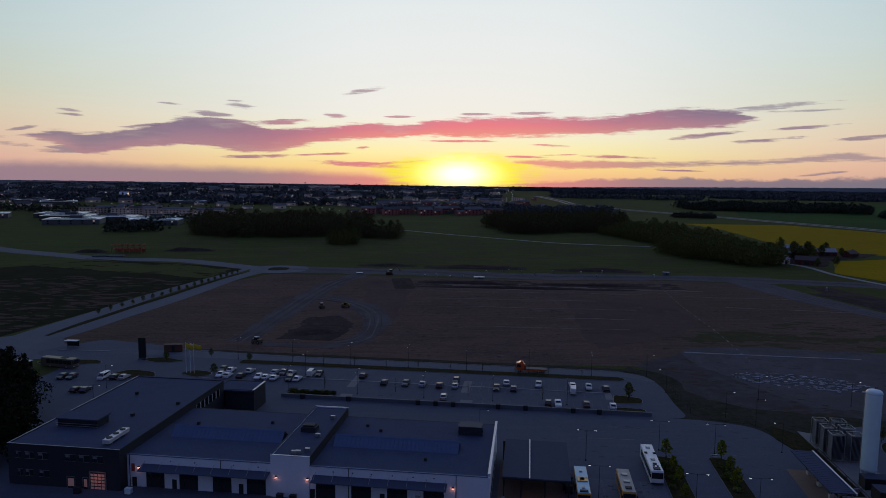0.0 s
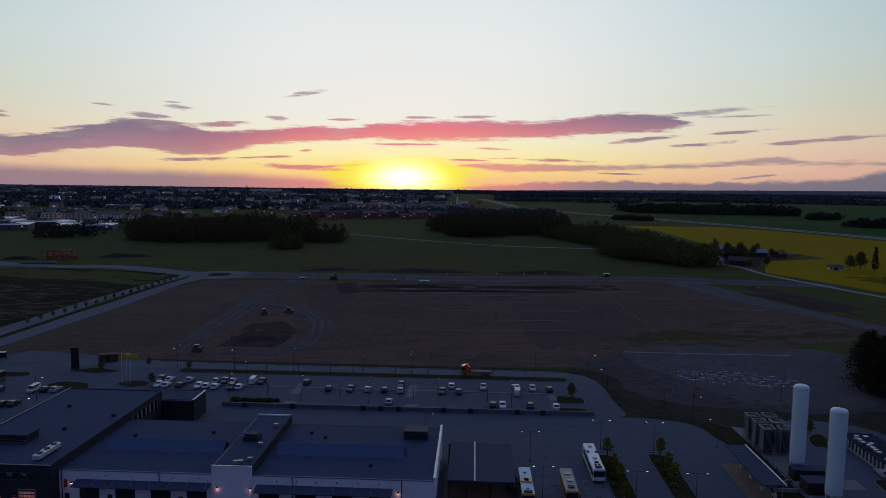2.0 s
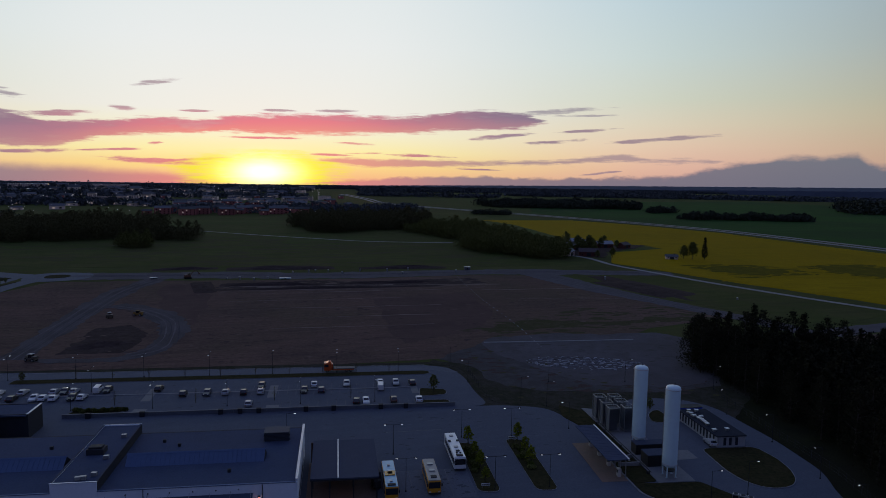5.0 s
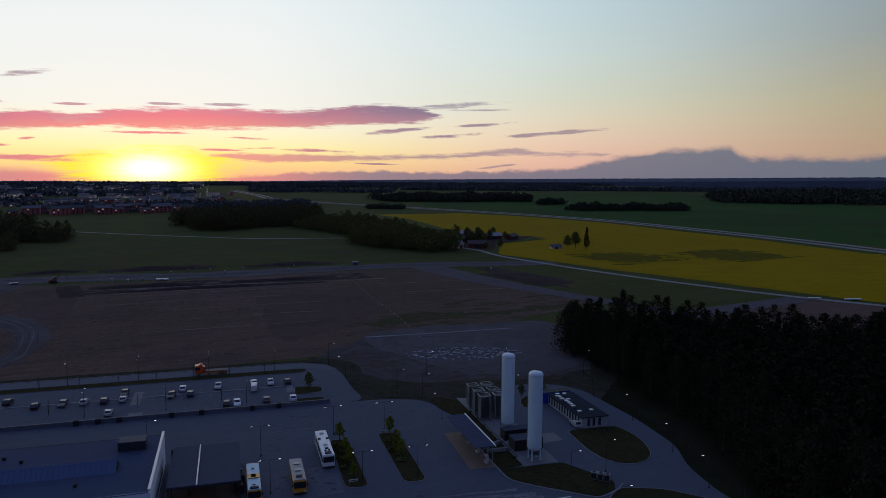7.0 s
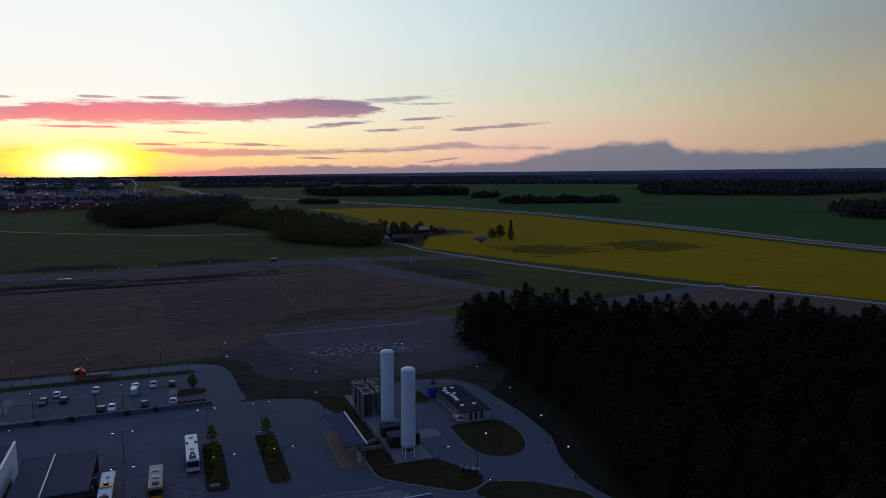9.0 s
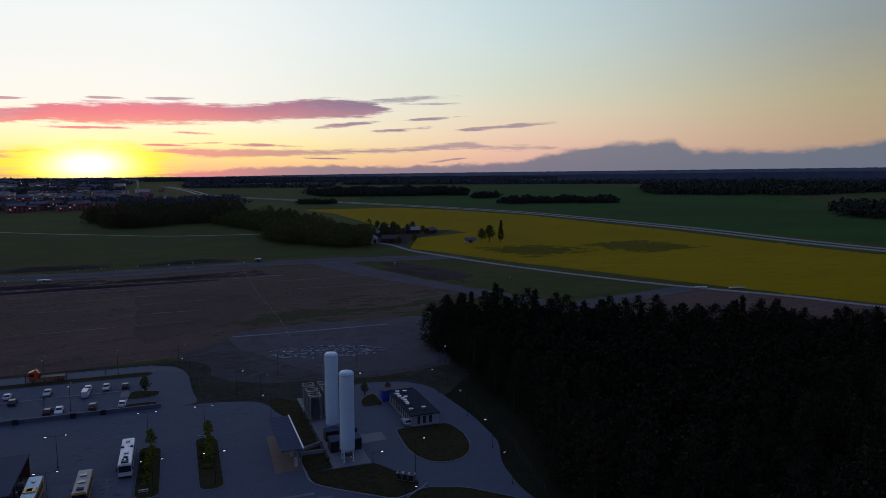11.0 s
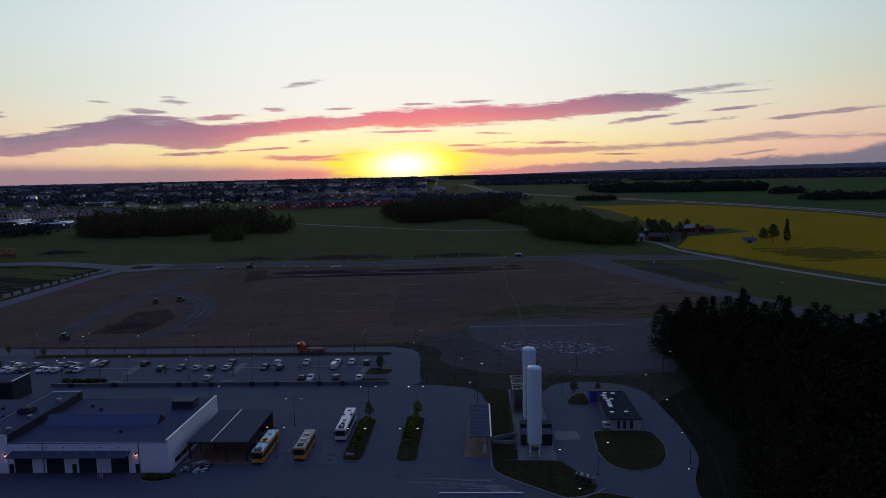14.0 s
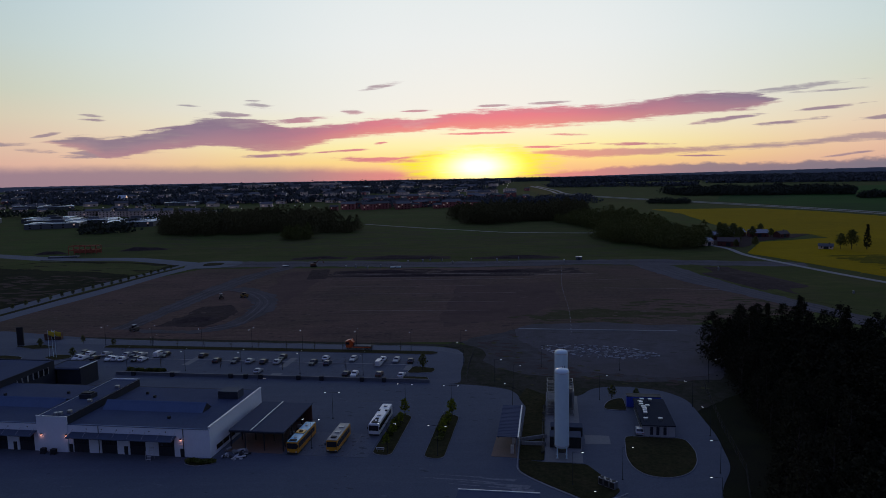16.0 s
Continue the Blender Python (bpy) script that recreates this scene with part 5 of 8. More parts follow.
def build_bus(u, v, length, side_mat, roof_mat, label, axles, hatches, turn=0.0):
    """A bus with its front to the south."""
    bus = thing("bus", at(u, v, 0.12, turn), label, "bus", "parked buses")
    w, h, l = 2.55, 3.1, length
    bm = boxes((-w / 2, -l / 2, 0.35, w / 2, l / 2, h - 0.12), bevel=0.14)
    part("body", bm, side_mat, bus)
    part("roof", boxes((-w / 2 + 0.08, -l / 2 + 0.1, h - 0.14, w / 2 - 0.08, l / 2 - 0.1, h), bevel=0.06), roof_mat, bus)
    part("windscreen", boxes((-w / 2 + 0.12, -l / 2 - 0.03, 1.45, w / 2 - 0.12, -l / 2 + 0.05, 2.72), bevel=0.02), GLASS, bus)
    part("rear_window", boxes((-w / 2 + 0.3, l / 2 - 0.05, 1.6, w / 2 - 0.3, l / 2 + 0.03, 2.6), bevel=0.02), GLASS, bus)
    count = int((l - 1.2) / 1.55)
    for s in (-1, 1):
        for k in range(count):
            y = -l / 2 + 0.7 + k * 1.55
            part("side_window", boxes((s * (w / 2 + 0.0) - 0.02, y, 1.35, s * (w / 2 + 0.0) + 0.02, y + 1.45, 2.55)), GLASS, bus)
        part("headlight", boxes((s * 0.9 - 0.18, -l / 2 - 0.04, 0.65, s * 0.9 + 0.18, -l / 2 + 0.02, 0.85)), TRIM, bus)
        part("mirror", boxes((s * 1.42 - 0.12, -l / 2 - 0.3, 1.9, s * 1.42 + 0.12, -l / 2 - 0.1, 2.5), bevel=0.03), BLACK, bus)
    part("bumper", boxes((-w / 2 + 0.02, -l / 2 - 0.06, 0.3, w / 2 - 0.02, -l / 2 + 0.1, 0.6), bevel=0.04), DARK_METAL, bus)
    for y0, y1, x0, x1, mat in hatches:
        part("roof_unit", boxes((x0, -l / 2 + y0, h - 0.02, x1, -l / 2 + y1, h + 0.2), bevel=0.05), mat, bus)
    add_wheels(bus, [(s * (w / 2 - 0.16), -l / 2 + y) for s in (-1, 1) for y in axles], 0.5, 0.3)
    return bus


ORANGE = paint("orange_yellow_bus_paint", (0.60, 0.27, 0.012))
BUS_WHITE = paint("white_bus_paint", (0.66, 0.68, 0.70))
ROOF_BLUE = material("glossy_pale_blue_roof", (0.20, 0.46, 0.62), 0.3, spots=[(2, 0.3, (0.16, 0.38, 0.53))])
ROOF_PALE = material("pale_yellow_roof", (0.34, 0.30, 0.16), 0.6, spots=[(1.5, 0.5, (0.20, 0.18, 0.11))])
ROOF_GREY = material("dull_grey_roof", (0.26, 0.25, 0.24), 0.5, spots=[(1.5, 0.4, (0.2, 0.19, 0.18))])
build_bus(33.3, 23.2, 14.6, BUS_WHITE, BUS_WHITE, "long white bus parked in the yard", (2.7, 9.6, 11.0), [(0.6, 1.6, -0.7, 0.7, BLACK), (3.2, 3.9, -0.4, 0.4, DARK_METAL), (2.2, 2.6, -0.6, -0.2, DARK_METAL), (2.2, 2.6, 0.2, 0.6, DARK_METAL), (5.4, 6.2, -0.45, 0.45, STEEL), (9.0, 9.7, -1.2, -0.6, DARK_METAL), (9.0, 9.7, 0.6, 1.2, DARK_METAL), (12.0, 12.8, -0.45, 0.45, STEEL)])
build_bus(17.7, 9.8, 12.6, ORANGE, ROOF_BLUE, "orange-yellow city bus with pale blue roof", (2.6, 8.6), [(5.0, 7.0, -1.05, 1.05, ORANGE), (0.4, 1.2, -0.8, 0.8, DARK_METAL), (5.3, 6.7, -0.5, 0.5, TRIM), (2.0, 2.6, -0.3, 0.3, STEEL), (9.5, 10.2, -0.3, 0.3, STEEL)])
build_bus(26.3, 10.7, 10.8, ORANGE, ROOF_GREY, "orange-yellow bus with dull grey roof", (2.5, 7.4), [(1.2, 2.2, -0.6, 0.6, DARK_METAL), (4.2, 5.2, -0.6, 0.6, STEEL), (7.4, 8.4, -0.6, 0.6, STEEL)])


TRUCK_BED = material("worn_bed_planks", (0.13, 0.12, 0.11), 0.8, spots=[(0.6, 0.5, (0.09, 0.085, 0.08))])


def build_truck(x, y, heading):
    truck = thing("flatbed_truck", pose(x, y, 0.1, 0, 0, heading), "orange-red flatbed truck on the access road", "truck")
    red = paint("orange_red_truck_paint", (0.62, 0.10, 0.02))
    part("cab", boxes((-1.25, 2.6, 0.6, 1.25, 4.9, 3.0), bevel=0.15), red, truck)
    part("wind_deflector", prism([(2.7, 2.95), (2.9, 3.4), (3.2, 3.45), (4.3, 3.0)], -1.1, 1.1), red, truck)
    part("windscreen", boxes((-1.1, 4.86, 1.7, 1.1, 4.94, 2.75), bevel=0.02), GLASS, truck)
    for s in (-1, 1):
        part("side_window", boxes((s * 1.25 - 0.02, 3.5, 1.7, s * 1.25 + 0.02, 4.6, 2.6)), GLASS, truck)
        part("headlight", boxes((s * 0.9 - 0.2, 4.88, 0.8, s * 0.9 + 0.2, 4.95, 1.0)), TRIM, truck)
        part("tail_light", boxes((s * 1.0 - 0.15, -4.5, 0.8, s * 1.0 + 0.15, -4.43, 0.95)), TAIL, truck)
    part("chassis", boxes((-0.5, -4.4, 0.6, 0.5, 3.0, 0.9)), DARK_METAL, truck)
    bed = part("flatbed", boxes((-1.27, -4.7, 1.0, 1.27, 2.1, 1.25)), TRUCK_BED, truck, "pale flat load bed")
    part("headboard", boxes((-1.25, 1.95, 1.25, 1.25, 2.1, 2.2)), DARK_METAL, bed)
    for s in (-1, 1):
        part("side_skirt", boxes((s * 1.2 - 0.04, -4.5, 0.65, s * 1.2 + 0.04, 2.2, 1.0), bevel=0.02), red, truck, "orange side skirt under the bed")
        part("air_horn", boxes((s * 0.6 - 0.12, 3.0, 3.4, s * 0.6 + 0.12, 3.5, 3.55), bevel=0.03), STEEL, truck)
        part("mirror", boxes((s * 1.4 - 0.1, 4.6, 1.8, s * 1.4 + 0.1, 4.75, 2.5), bevel=0.02), BLACK, truck)
    part("crane", boxes((-0.9, 2.15, 0.9, 0.9, 2.55, 2.6), bevel=0.05), red, truck, "orange loading crane folded behind the cab")
    add_wheels(truck, [(s * 1.0, yy) for s in (-1, 1) for yy in (3.9, -2.2, -3.5)], 0.5, 0.32)


build_truck((SITE @ Vector((8.0, 95.6, 0))).x, (SITE @ Vector((8.0, 95.6, 0))).y, 80.5)


# ---- trees ----
rng = np.random.default_rng(7)


def leaf_quads(centres, sizes, gen):
    """Small leaf sprays as quads of random turn at the given centres."""
    n = len(centres)
    a = gen.normal(size=(n, 3))
    a /= np.linalg.norm(a, axis=1, keepdims=True)
    b = np.cross(a, gen.normal(size=(n, 3)))
    b /= np.linalg.norm(b, axis=1, keepdims=True)
    a, b = a * sizes[:, None], b * sizes[:, None] * 0.75
    corners = np.stack([centres - a - 0.3 * b, centres + 0.2 * a - b, centres + a + 0.3 * b, centres - 0.2 * a + b], 1)
    return corners.reshape(-1, 3)


def quad_mesh(name, verts):
    mesh = bpy.data.meshes.new(name)
    count = len(verts) // 4
    mesh.vertices.add(len(verts))
    mesh.vertices.foreach_set("co", np.asarray(verts, np.float32).ravel())
    mesh.loops.add(count * 4)
    mesh.loops.foreach_set("vertex_index", np.arange(count * 4, dtype=np.int32))
    mesh.polygons.add(count)
    mesh.polygons.foreach_set("loop_start", np.arange(0, count * 4, 4, dtype=np.int32))
    mesh.update(calc_edges=True)
    return mesh


def crown_points(kind, height, spread, count, gen, foot=0.32):
    """Places of leaf sprays, gathered on limbs, for a crown of one kind."""
    limbs = 20 if kind == "broad" else 24
    hubs, radii = [], []
    for k in range(limbs):
        t = (k + 0.5) / limbs
        a = 2.4 * k + gen.uniform(-0.4, 0.4)
        if kind == "pine":
            z = height * (0.35 + 0.63 * t)
            r = spread * (1.05 - t) * gen.uniform(0.6, 1.0)
        elif kind == "spruce":
            z = height * (0.12 + 0.86 * t)
            r = spread * (1.02 - t) * gen.uniform(0.75, 1.0) * 0.75
        else:
            z = height * (foot + (0.92 - foot) * t)
            r = spread * math.sin(math.pi * (0.15 + 0.8 * t)) * gen.uniform(0.45, 0.85)
        hubs.append((r * math.cos(a), r * math.sin(a), z))
        radii.append(spread * (0.46 if kind == "broad" else 0.34) * (1.2 - 0.55 * t) * gen.uniform(0.7, 1.25))
    hubs.append((0, 0, height * 0.95))
    radii.append(spread * 0.22)
    pick = gen.integers(0, len(hubs), count)
    off = gen.normal(size=(count, 3))
    off *= 0.52
    return np.array(hubs)[pick] + off * np.array(radii)[pick][:, None] * np.array([1, 1, 0.7]), hubs


def build_tree(kind, height, spread, leaves, size, mat, label, seed, group="", name="tree", foot=0.32):
    gen = np.random.default_rng(seed)
    tree = thing(name, pose(0, 0, 0), label, "tree", group)
    places, hubs = crown_points(kind, height, spread, leaves, gen, foot)
    bm = bmesh.new()
    r = 0.016 * height + 0.04
    bend = [(0, 0, -0.3), (gen.uniform(-0.2, 0.2), gen.uniform(-0.2, 0.2), height * 0.4), (gen.uniform(-0.25, 0.25), gen.uniform(-0.25, 0.25), height * 0.75), (0, 0, height * 0.94)]
    for k in range(3):
        tube(bm, bend[k], bend[k + 1], r * (1 - 0.3 * k), r * (0.7 - 0.3 * k), 6, False)
    for x, y, z in hubs[:-1]:
        tube(bm, (0, 0, max(z - 0.35 * math.hypot(x, y) - 0.3, height * 0.1)), (x, y, z), r * 0.3, r * 0.08, 4, False)
    part("trunk", bm, BARK, tree)
    mesh = quad_mesh("crown", leaf_quads(places, gen.uniform(0.6, 1.25, leaves) * size, gen))
    mesh.materials.append(mat)
    crown = new("crown", mesh)
    crown.parent = tree
    return tree


def inside(x, y, poly):
    hit = False
    for k in range(len(poly)):
        (x0, y0), (x1, y1) = poly[k - 1], poly[k]
        if (y0 > y) != (y1 > y) and x < (x1 - x0) * (y - y0) / (y1 - y0) + x0:
            hit = not hit
    return hit


def spread_over(poly, spacing, gen):
    xs, ys = [p[0] for p in poly], [p[1] for p in poly]
    out = []
    y = min(ys)
    while y < max(ys):
        x = min(xs)
        while x < max(xs):
            px, py = x + gen.uniform(-0.45, 0.45) * spacing, y + gen.uniform(-0.45, 0.45) * spacing
            if inside(px, py, poly):
                out.append((px, py))
            x += spacing
        y += spacing
    return out


def wood(name, poly, spacing, height, leaves, size, mat, label, seed, kinds=("broad",), gaps=-0.42):
    """A whole stand of trees, too many to count, as one mesh of leaf sprays and stems."""
    gen = np.random.default_rng(seed)
    parts = []
    stems = []
    poly = ragged(poly, spacing * 3, spacing * 1.3, seed)
    for k, (x, y) in enumerate(spread_over(poly, spacing, gen)):
        lump = noise.noise((x / spacing * 0.22, y / spacing * 0.22, seed))
        if lump + 0.4 * gen.uniform(-1, 1) < gaps:
            continue
        h = height * gen.uniform(0.58, 1.1) * (1 + 0.5 * lump)
        kind = kinds[int(gen.integers(0, len(kinds)))]
        wide = spacing * gen.uniform(0.6, 1.15) * (1.0 if kind == "broad" else 0.75)
        places, _ = crown_points(kind, h, wide, leaves, gen, 0.12)
        base = drop(math.hypot(x, y))
        parts.append(leaf_quads(places + np.array([x, y, base]), gen.uniform(0.6, 1.3, leaves) * size, gen))
        w = 0.012 * h
        stems.append(np.array([(x - w, y, base - 0.5), (x + w, y, base - 0.5), (x + w, y, base + h * 0.6), (x - w, y, base + h * 0.6)]))
    mesh = quad_mesh(name, np.concatenate(parts + stems))
    mesh.materials.append(mat)
    ob = new(name, mesh)
    return tagged(ob, label, "woodland", kind="stuff")


# near forest beside the loop road
NEAR_WOOD = [(172, 218), (152, 196), (147, 162), (140, 131), (132, 105), (119, 80), (112, 50), (150, 20), (300, 10), (300, 95), (250, 145), (205, 182)]
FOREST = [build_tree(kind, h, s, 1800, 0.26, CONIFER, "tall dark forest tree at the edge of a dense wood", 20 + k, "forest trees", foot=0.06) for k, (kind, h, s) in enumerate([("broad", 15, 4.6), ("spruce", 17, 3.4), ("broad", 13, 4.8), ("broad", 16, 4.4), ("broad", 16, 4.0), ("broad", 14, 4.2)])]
spots = spread_over(NEAR_WOOD, 5.4, rng)


def edge_gap(p):
    """Distance to the wood's western and northern rim."""
    best = 1e9
    rim = [(205, 182), (172, 218), (152, 196), (147, 162), (140, 131), (132, 105), (119, 80), (112, 50)]
    rim += [(300, 95), (250, 145), (205, 182)]
    for a, b in zip(rim, rim[1:]):
        a, b, q = Vector(a), Vector(b), Vector(p)
        t = max(0, min(1, (q - a).dot(b - a) / (b - a).length_squared))
        best = min(best, (a + (b - a) * t - q).length)
    return best


spots.sort(key=edge_gap)
front, rest = spots[:290], spots[290:]
for k, (x, y) in enumerate(front):
    m = pose(x, y, 0, 0, 0, rng.uniform(0, 360)) @ Matrix.Diagonal((*([rng.uniform(0.72, 1.12)] * 3), 1))
    src = FOREST[int(rng.integers(0, 6))] if k >= 6 else FOREST[k]
    if k < 6:
        src.matrix_world = m
    else:
        dup = copy_thing(src, pose(0, 0, 0))
        dup.matrix_basis = m


def wood_at(name, places, height, leaves, size, mat, label, seed, kinds=("broad", "broad", "broad", "pine")):
    gen = np.random.default_rng(seed)
    parts = []
    for x, y in places:
        kind = kinds[int(gen.integers(0, len(kinds)))]
        pts, _ = crown_points(kind, height * gen.uniform(0.75, 1.1), gen.uniform(3.2, 5.0) * (0.65 if kind == "spruce" else 1.0), leaves, gen)
        parts.append(leaf_quads(pts + np.array([x, y, 0]), gen.uniform(0.6, 1.3, leaves) * size, gen))
    mesh = quad_mesh(name, np.concatenate(parts))
    mesh.materials.append(mat)
    return tagged(new(name, mesh), label, "woodland", kind="stuff")


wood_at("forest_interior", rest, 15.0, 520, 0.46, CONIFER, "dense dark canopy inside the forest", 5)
# dark trees west of the office wing
west = spread_over([(-84, 144), (-90, 166), (-103, 190), (-116, 201), (-138, 206), (-155, 190), (-112, 138)], 4.4, rng)
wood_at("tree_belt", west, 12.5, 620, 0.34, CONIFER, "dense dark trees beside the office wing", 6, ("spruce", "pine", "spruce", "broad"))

# middle-distance woods
DARK_WOOD = leafy("far_dark_leaves", (0.046, 0.053, 0.040), (0.064, 0.071, 0.051))
wood("woodland", [(-239, 740), (-222, 690), (-155, 672), (-98, 690), (-62, 700), (-48, 760), (-110, 830), (-230, 820)], 8.0, 20, 400, 0.62, COPSE, "dark copse on the meadow", 11)
wood("woodland", [(-64, 668), (-42, 664), (-12, 694), (-20, 722), (-52, 716)], 7.0, 14, 380, 0.55, COPSE, "straggling lower trees at the end of the copse", 22, gaps=-0.2)
wood("woodland", [(-82, 622), (-66, 612), (-50, 622), (-55, 640), (-78, 642)], 6.0, 12, 420, 0.5, BROADLEAF, "rounded clump of broadleaf trees", 12)
wood("woodland", [(86, 864), (98, 745), (130, 742), (172, 775), (240, 780), (252, 860), (170, 900)], 8.0, 19, 380, 0.66, COPSE, "dark wood beyond the meadow", 13)
wood("woodland", [(200, 760), (222, 640), (224, 560), (234, 512), (262, 492), (274, 506), (262, 560), (278, 650), (280, 770)], 7.0, 15.0, 380, 0.56, BROADLEAF, "belt of broadleaf trees beside the farm", 14)
wood("woodland", [(198, 575), (214, 520), (240, 486), (258, 482), (264, 500), (252, 540), (232, 590)], 6.5, 17.0, 400, 0.52, BROADLEAF, "tall rounded trees sheltering the farm", 21, gaps=-0.8)
wood("woodland", [(533, 1434), (532, 1322), (609, 1288), (720, 1264), (828, 1223), (850, 1300), (770, 1400), (640, 1470)], 10, 15, 70, 1.8, DARK_WOOD, "large dark wood standing in the crop field", 15, gaps=-2)
wood("woodland", [(405, 1082), (454, 1054), (468, 1072), (415, 1102)], 6, 8, 70, 1.1, DARK_WOOD, "low clump of trees beside the motorway", 19, gaps=-2)
wood("woodland", [(755, 1105), (820, 1112), (832, 1145), (768, 1140)], 8, 11, 70, 1.5, DARK_WOOD, "clump of trees in the crop field", 20)
wood("woodland", [(692, 940), (710, 914), (790, 900), (885, 858), (910, 890), (800, 930), (720, 958)], 8, 12, 80, 1.4, DARK_WOOD, "belt of trees in the crop field", 16, gaps=-0.8)
wood("woodland", [(1179, 1062), (1401, 880), (1900, 900), (2000, 1300), (1400, 1300)], 18, 19, 50, 3.4, DARK_WOOD, "large dark forest beyond the fields", 17)
wood("woodland", [(890, 480), (884, 430), (1100, 330), (1300, 460), (1000, 560)], 11, 16, 60, 2.0, DARK_WOOD, "dark forest corner beyond the crop field", 18)
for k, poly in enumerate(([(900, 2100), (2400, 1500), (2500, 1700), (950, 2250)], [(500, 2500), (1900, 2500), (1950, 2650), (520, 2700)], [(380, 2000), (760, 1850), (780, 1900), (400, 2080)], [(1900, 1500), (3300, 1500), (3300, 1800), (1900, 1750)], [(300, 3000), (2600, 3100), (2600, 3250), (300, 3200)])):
    wood("woodland", poly, 17, 12, 24, 3.6, HAZED_LEAF, "distant belt of dark woodland", 30 + k, gaps=-0.9)
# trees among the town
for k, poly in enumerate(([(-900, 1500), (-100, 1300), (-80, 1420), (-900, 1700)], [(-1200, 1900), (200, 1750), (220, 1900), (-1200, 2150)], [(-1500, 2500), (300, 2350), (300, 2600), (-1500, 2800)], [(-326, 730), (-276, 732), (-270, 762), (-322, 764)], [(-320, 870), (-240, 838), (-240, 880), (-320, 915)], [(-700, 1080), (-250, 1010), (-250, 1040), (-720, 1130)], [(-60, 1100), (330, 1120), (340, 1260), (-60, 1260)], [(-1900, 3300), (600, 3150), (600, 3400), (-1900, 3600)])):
    wood("woodland", poly, 9 if k == 3 else 14 if k in (4, 5, 6) else 23, 11, 30, 1.9 if k in (3, 4, 5, 6) else 3.4, DARK_WOOD if k in (3, 4, 5) else HAZED_LEAF, "dark trees between the houses of the town", 50 + k)


# ---- town ----
PALE_WALL = material("pale_render", (0.60, 0.47, 0.40), 0.8, tint=0.35)
# facade red includes the reddish sun glare over this part of town
GLARE_RED = material("glare_reddened_facade", (0.30, 0.09, 0.085), 0.85, tint=0.3)
GREY_ROOF = material("grey_roofing", (0.085, 0.088, 0.10), 0.7, spec=0.2, tint=0.5)
PALE_ROOF = material("pale_metal_roofing", (0.52, 0.60, 0.65), 0.35, spec=0.6, tint=0.3)
GREY_WALL = material("grey_industrial_cladding", (0.075, 0.08, 0.088), 0.8, tint=0.4)
WINDOW_LIT = glowing("lit_far_window", (1.0, 0.7, 0.55), 0.28)


def build_block(w, d, storeys, wall_mat, roof_mat, pitched, label, name="apartment_building"):
    house = thing(name, pose(0, 0, 0), label, "building", "houses of the town")
    h = storeys * 2.9 + 0.4
    part("wall", boxes((-w / 2, -d / 2, 0, w / 2, d / 2, h)), wall_mat, house)
    if pitched:
        part("roof", prism([(-d / 2 - 0.6, h), (0, h + d * 0.28), (d / 2 + 0.6, h)], -w / 2 - 0.5, w / 2 + 0.5), roof_mat, house)
    else:
        part("roof", boxes((-w / 2 - 0.2, -d / 2 - 0.2, h, w / 2 + 0.2, d / 2 + 0.2, h + 0.35)), roof_mat, house)
    if d >= 30:
        for k in range(3):
            y = -d / 2 + 5 + k * d / 3
            part("roof_light", boxes((-w / 2 + 3 + (k * 5) % 11, y, h + 0.35, w / 2 - 4 - (k * 7) % 16, y + 1.6, h + 0.75)), GREY_ROOF, house)
        part("roof_house", boxes((-w * 0.1, d * 0.1, h + 0.35, w * 0.12, d * 0.3, h + 3.2)), wall_mat, house)
    across = max(2, int(w / 4.5)) if d < 30 else 5
    for s in range(storeys):
        for k in range(across):
            x = -w / 2 + (k + 0.5) * w / across
            part("window", boxes((x - 0.9, -d / 2 - 0.06, 0.9 + s * 2.9, x + 0.9, -d / 2 + 0.02, 2.4 + s * 2.9)), WINDOW_LIT if (s * 7 + k * 3) % (5 if wall_mat is GLARE_RED else 17) == 2 else GLASS, house)
    return house


KINDS = [
    build_block(30, 12, 3, PALE_WALL, GREY_ROOF, False, "pale three-storey apartment block among trees"),
    build_block(18, 11, 3, PALE_WALL, GREY_ROOF, True, "pale apartment house with pitched roof"),
    build_block(22, 12, 3, GLARE_RED, GREY_ROOF, True, "red-brown apartment house among trees"),
    build_block(12, 9, 2, GLARE_RED, GREY_ROOF, True, "small red-brown house with pitched roof", "house"),
    build_block(60, 40, 2, GREY_WALL, PALE_ROOF, False, "wide pale warehouse with flat roof", "warehouse"),
    build_block(110, 16, 6, PALE_WALL, PALE_ROOF, False, "long pale high-rise slab on the horizon"),
]
FAR_KIND = thing("house", pose(0, 0, 0), "small pale house far off in the town", "building", "far houses of the town")
part("wall", boxes((-6, -4.5, 0, 6, 4.5, 4.6)), PALE_WALL, FAR_KIND)
part("roof", prism([(-5, 4.6), (0, 7.4), (5, 4.6)], -6.4, 6.4), GREY_ROOF, FAR_KIND)
part("window", boxes((-3.6, -4.56, 1.2, -1.6, -4.48, 2.8)), WINDOW_LIT, FAR_KIND)
part("window", boxes((1.6, -4.56, 1.2, 3.6, -4.48, 2.8)), GLASS, FAR_KIND)
far_gen = np.random.default_rng(44)
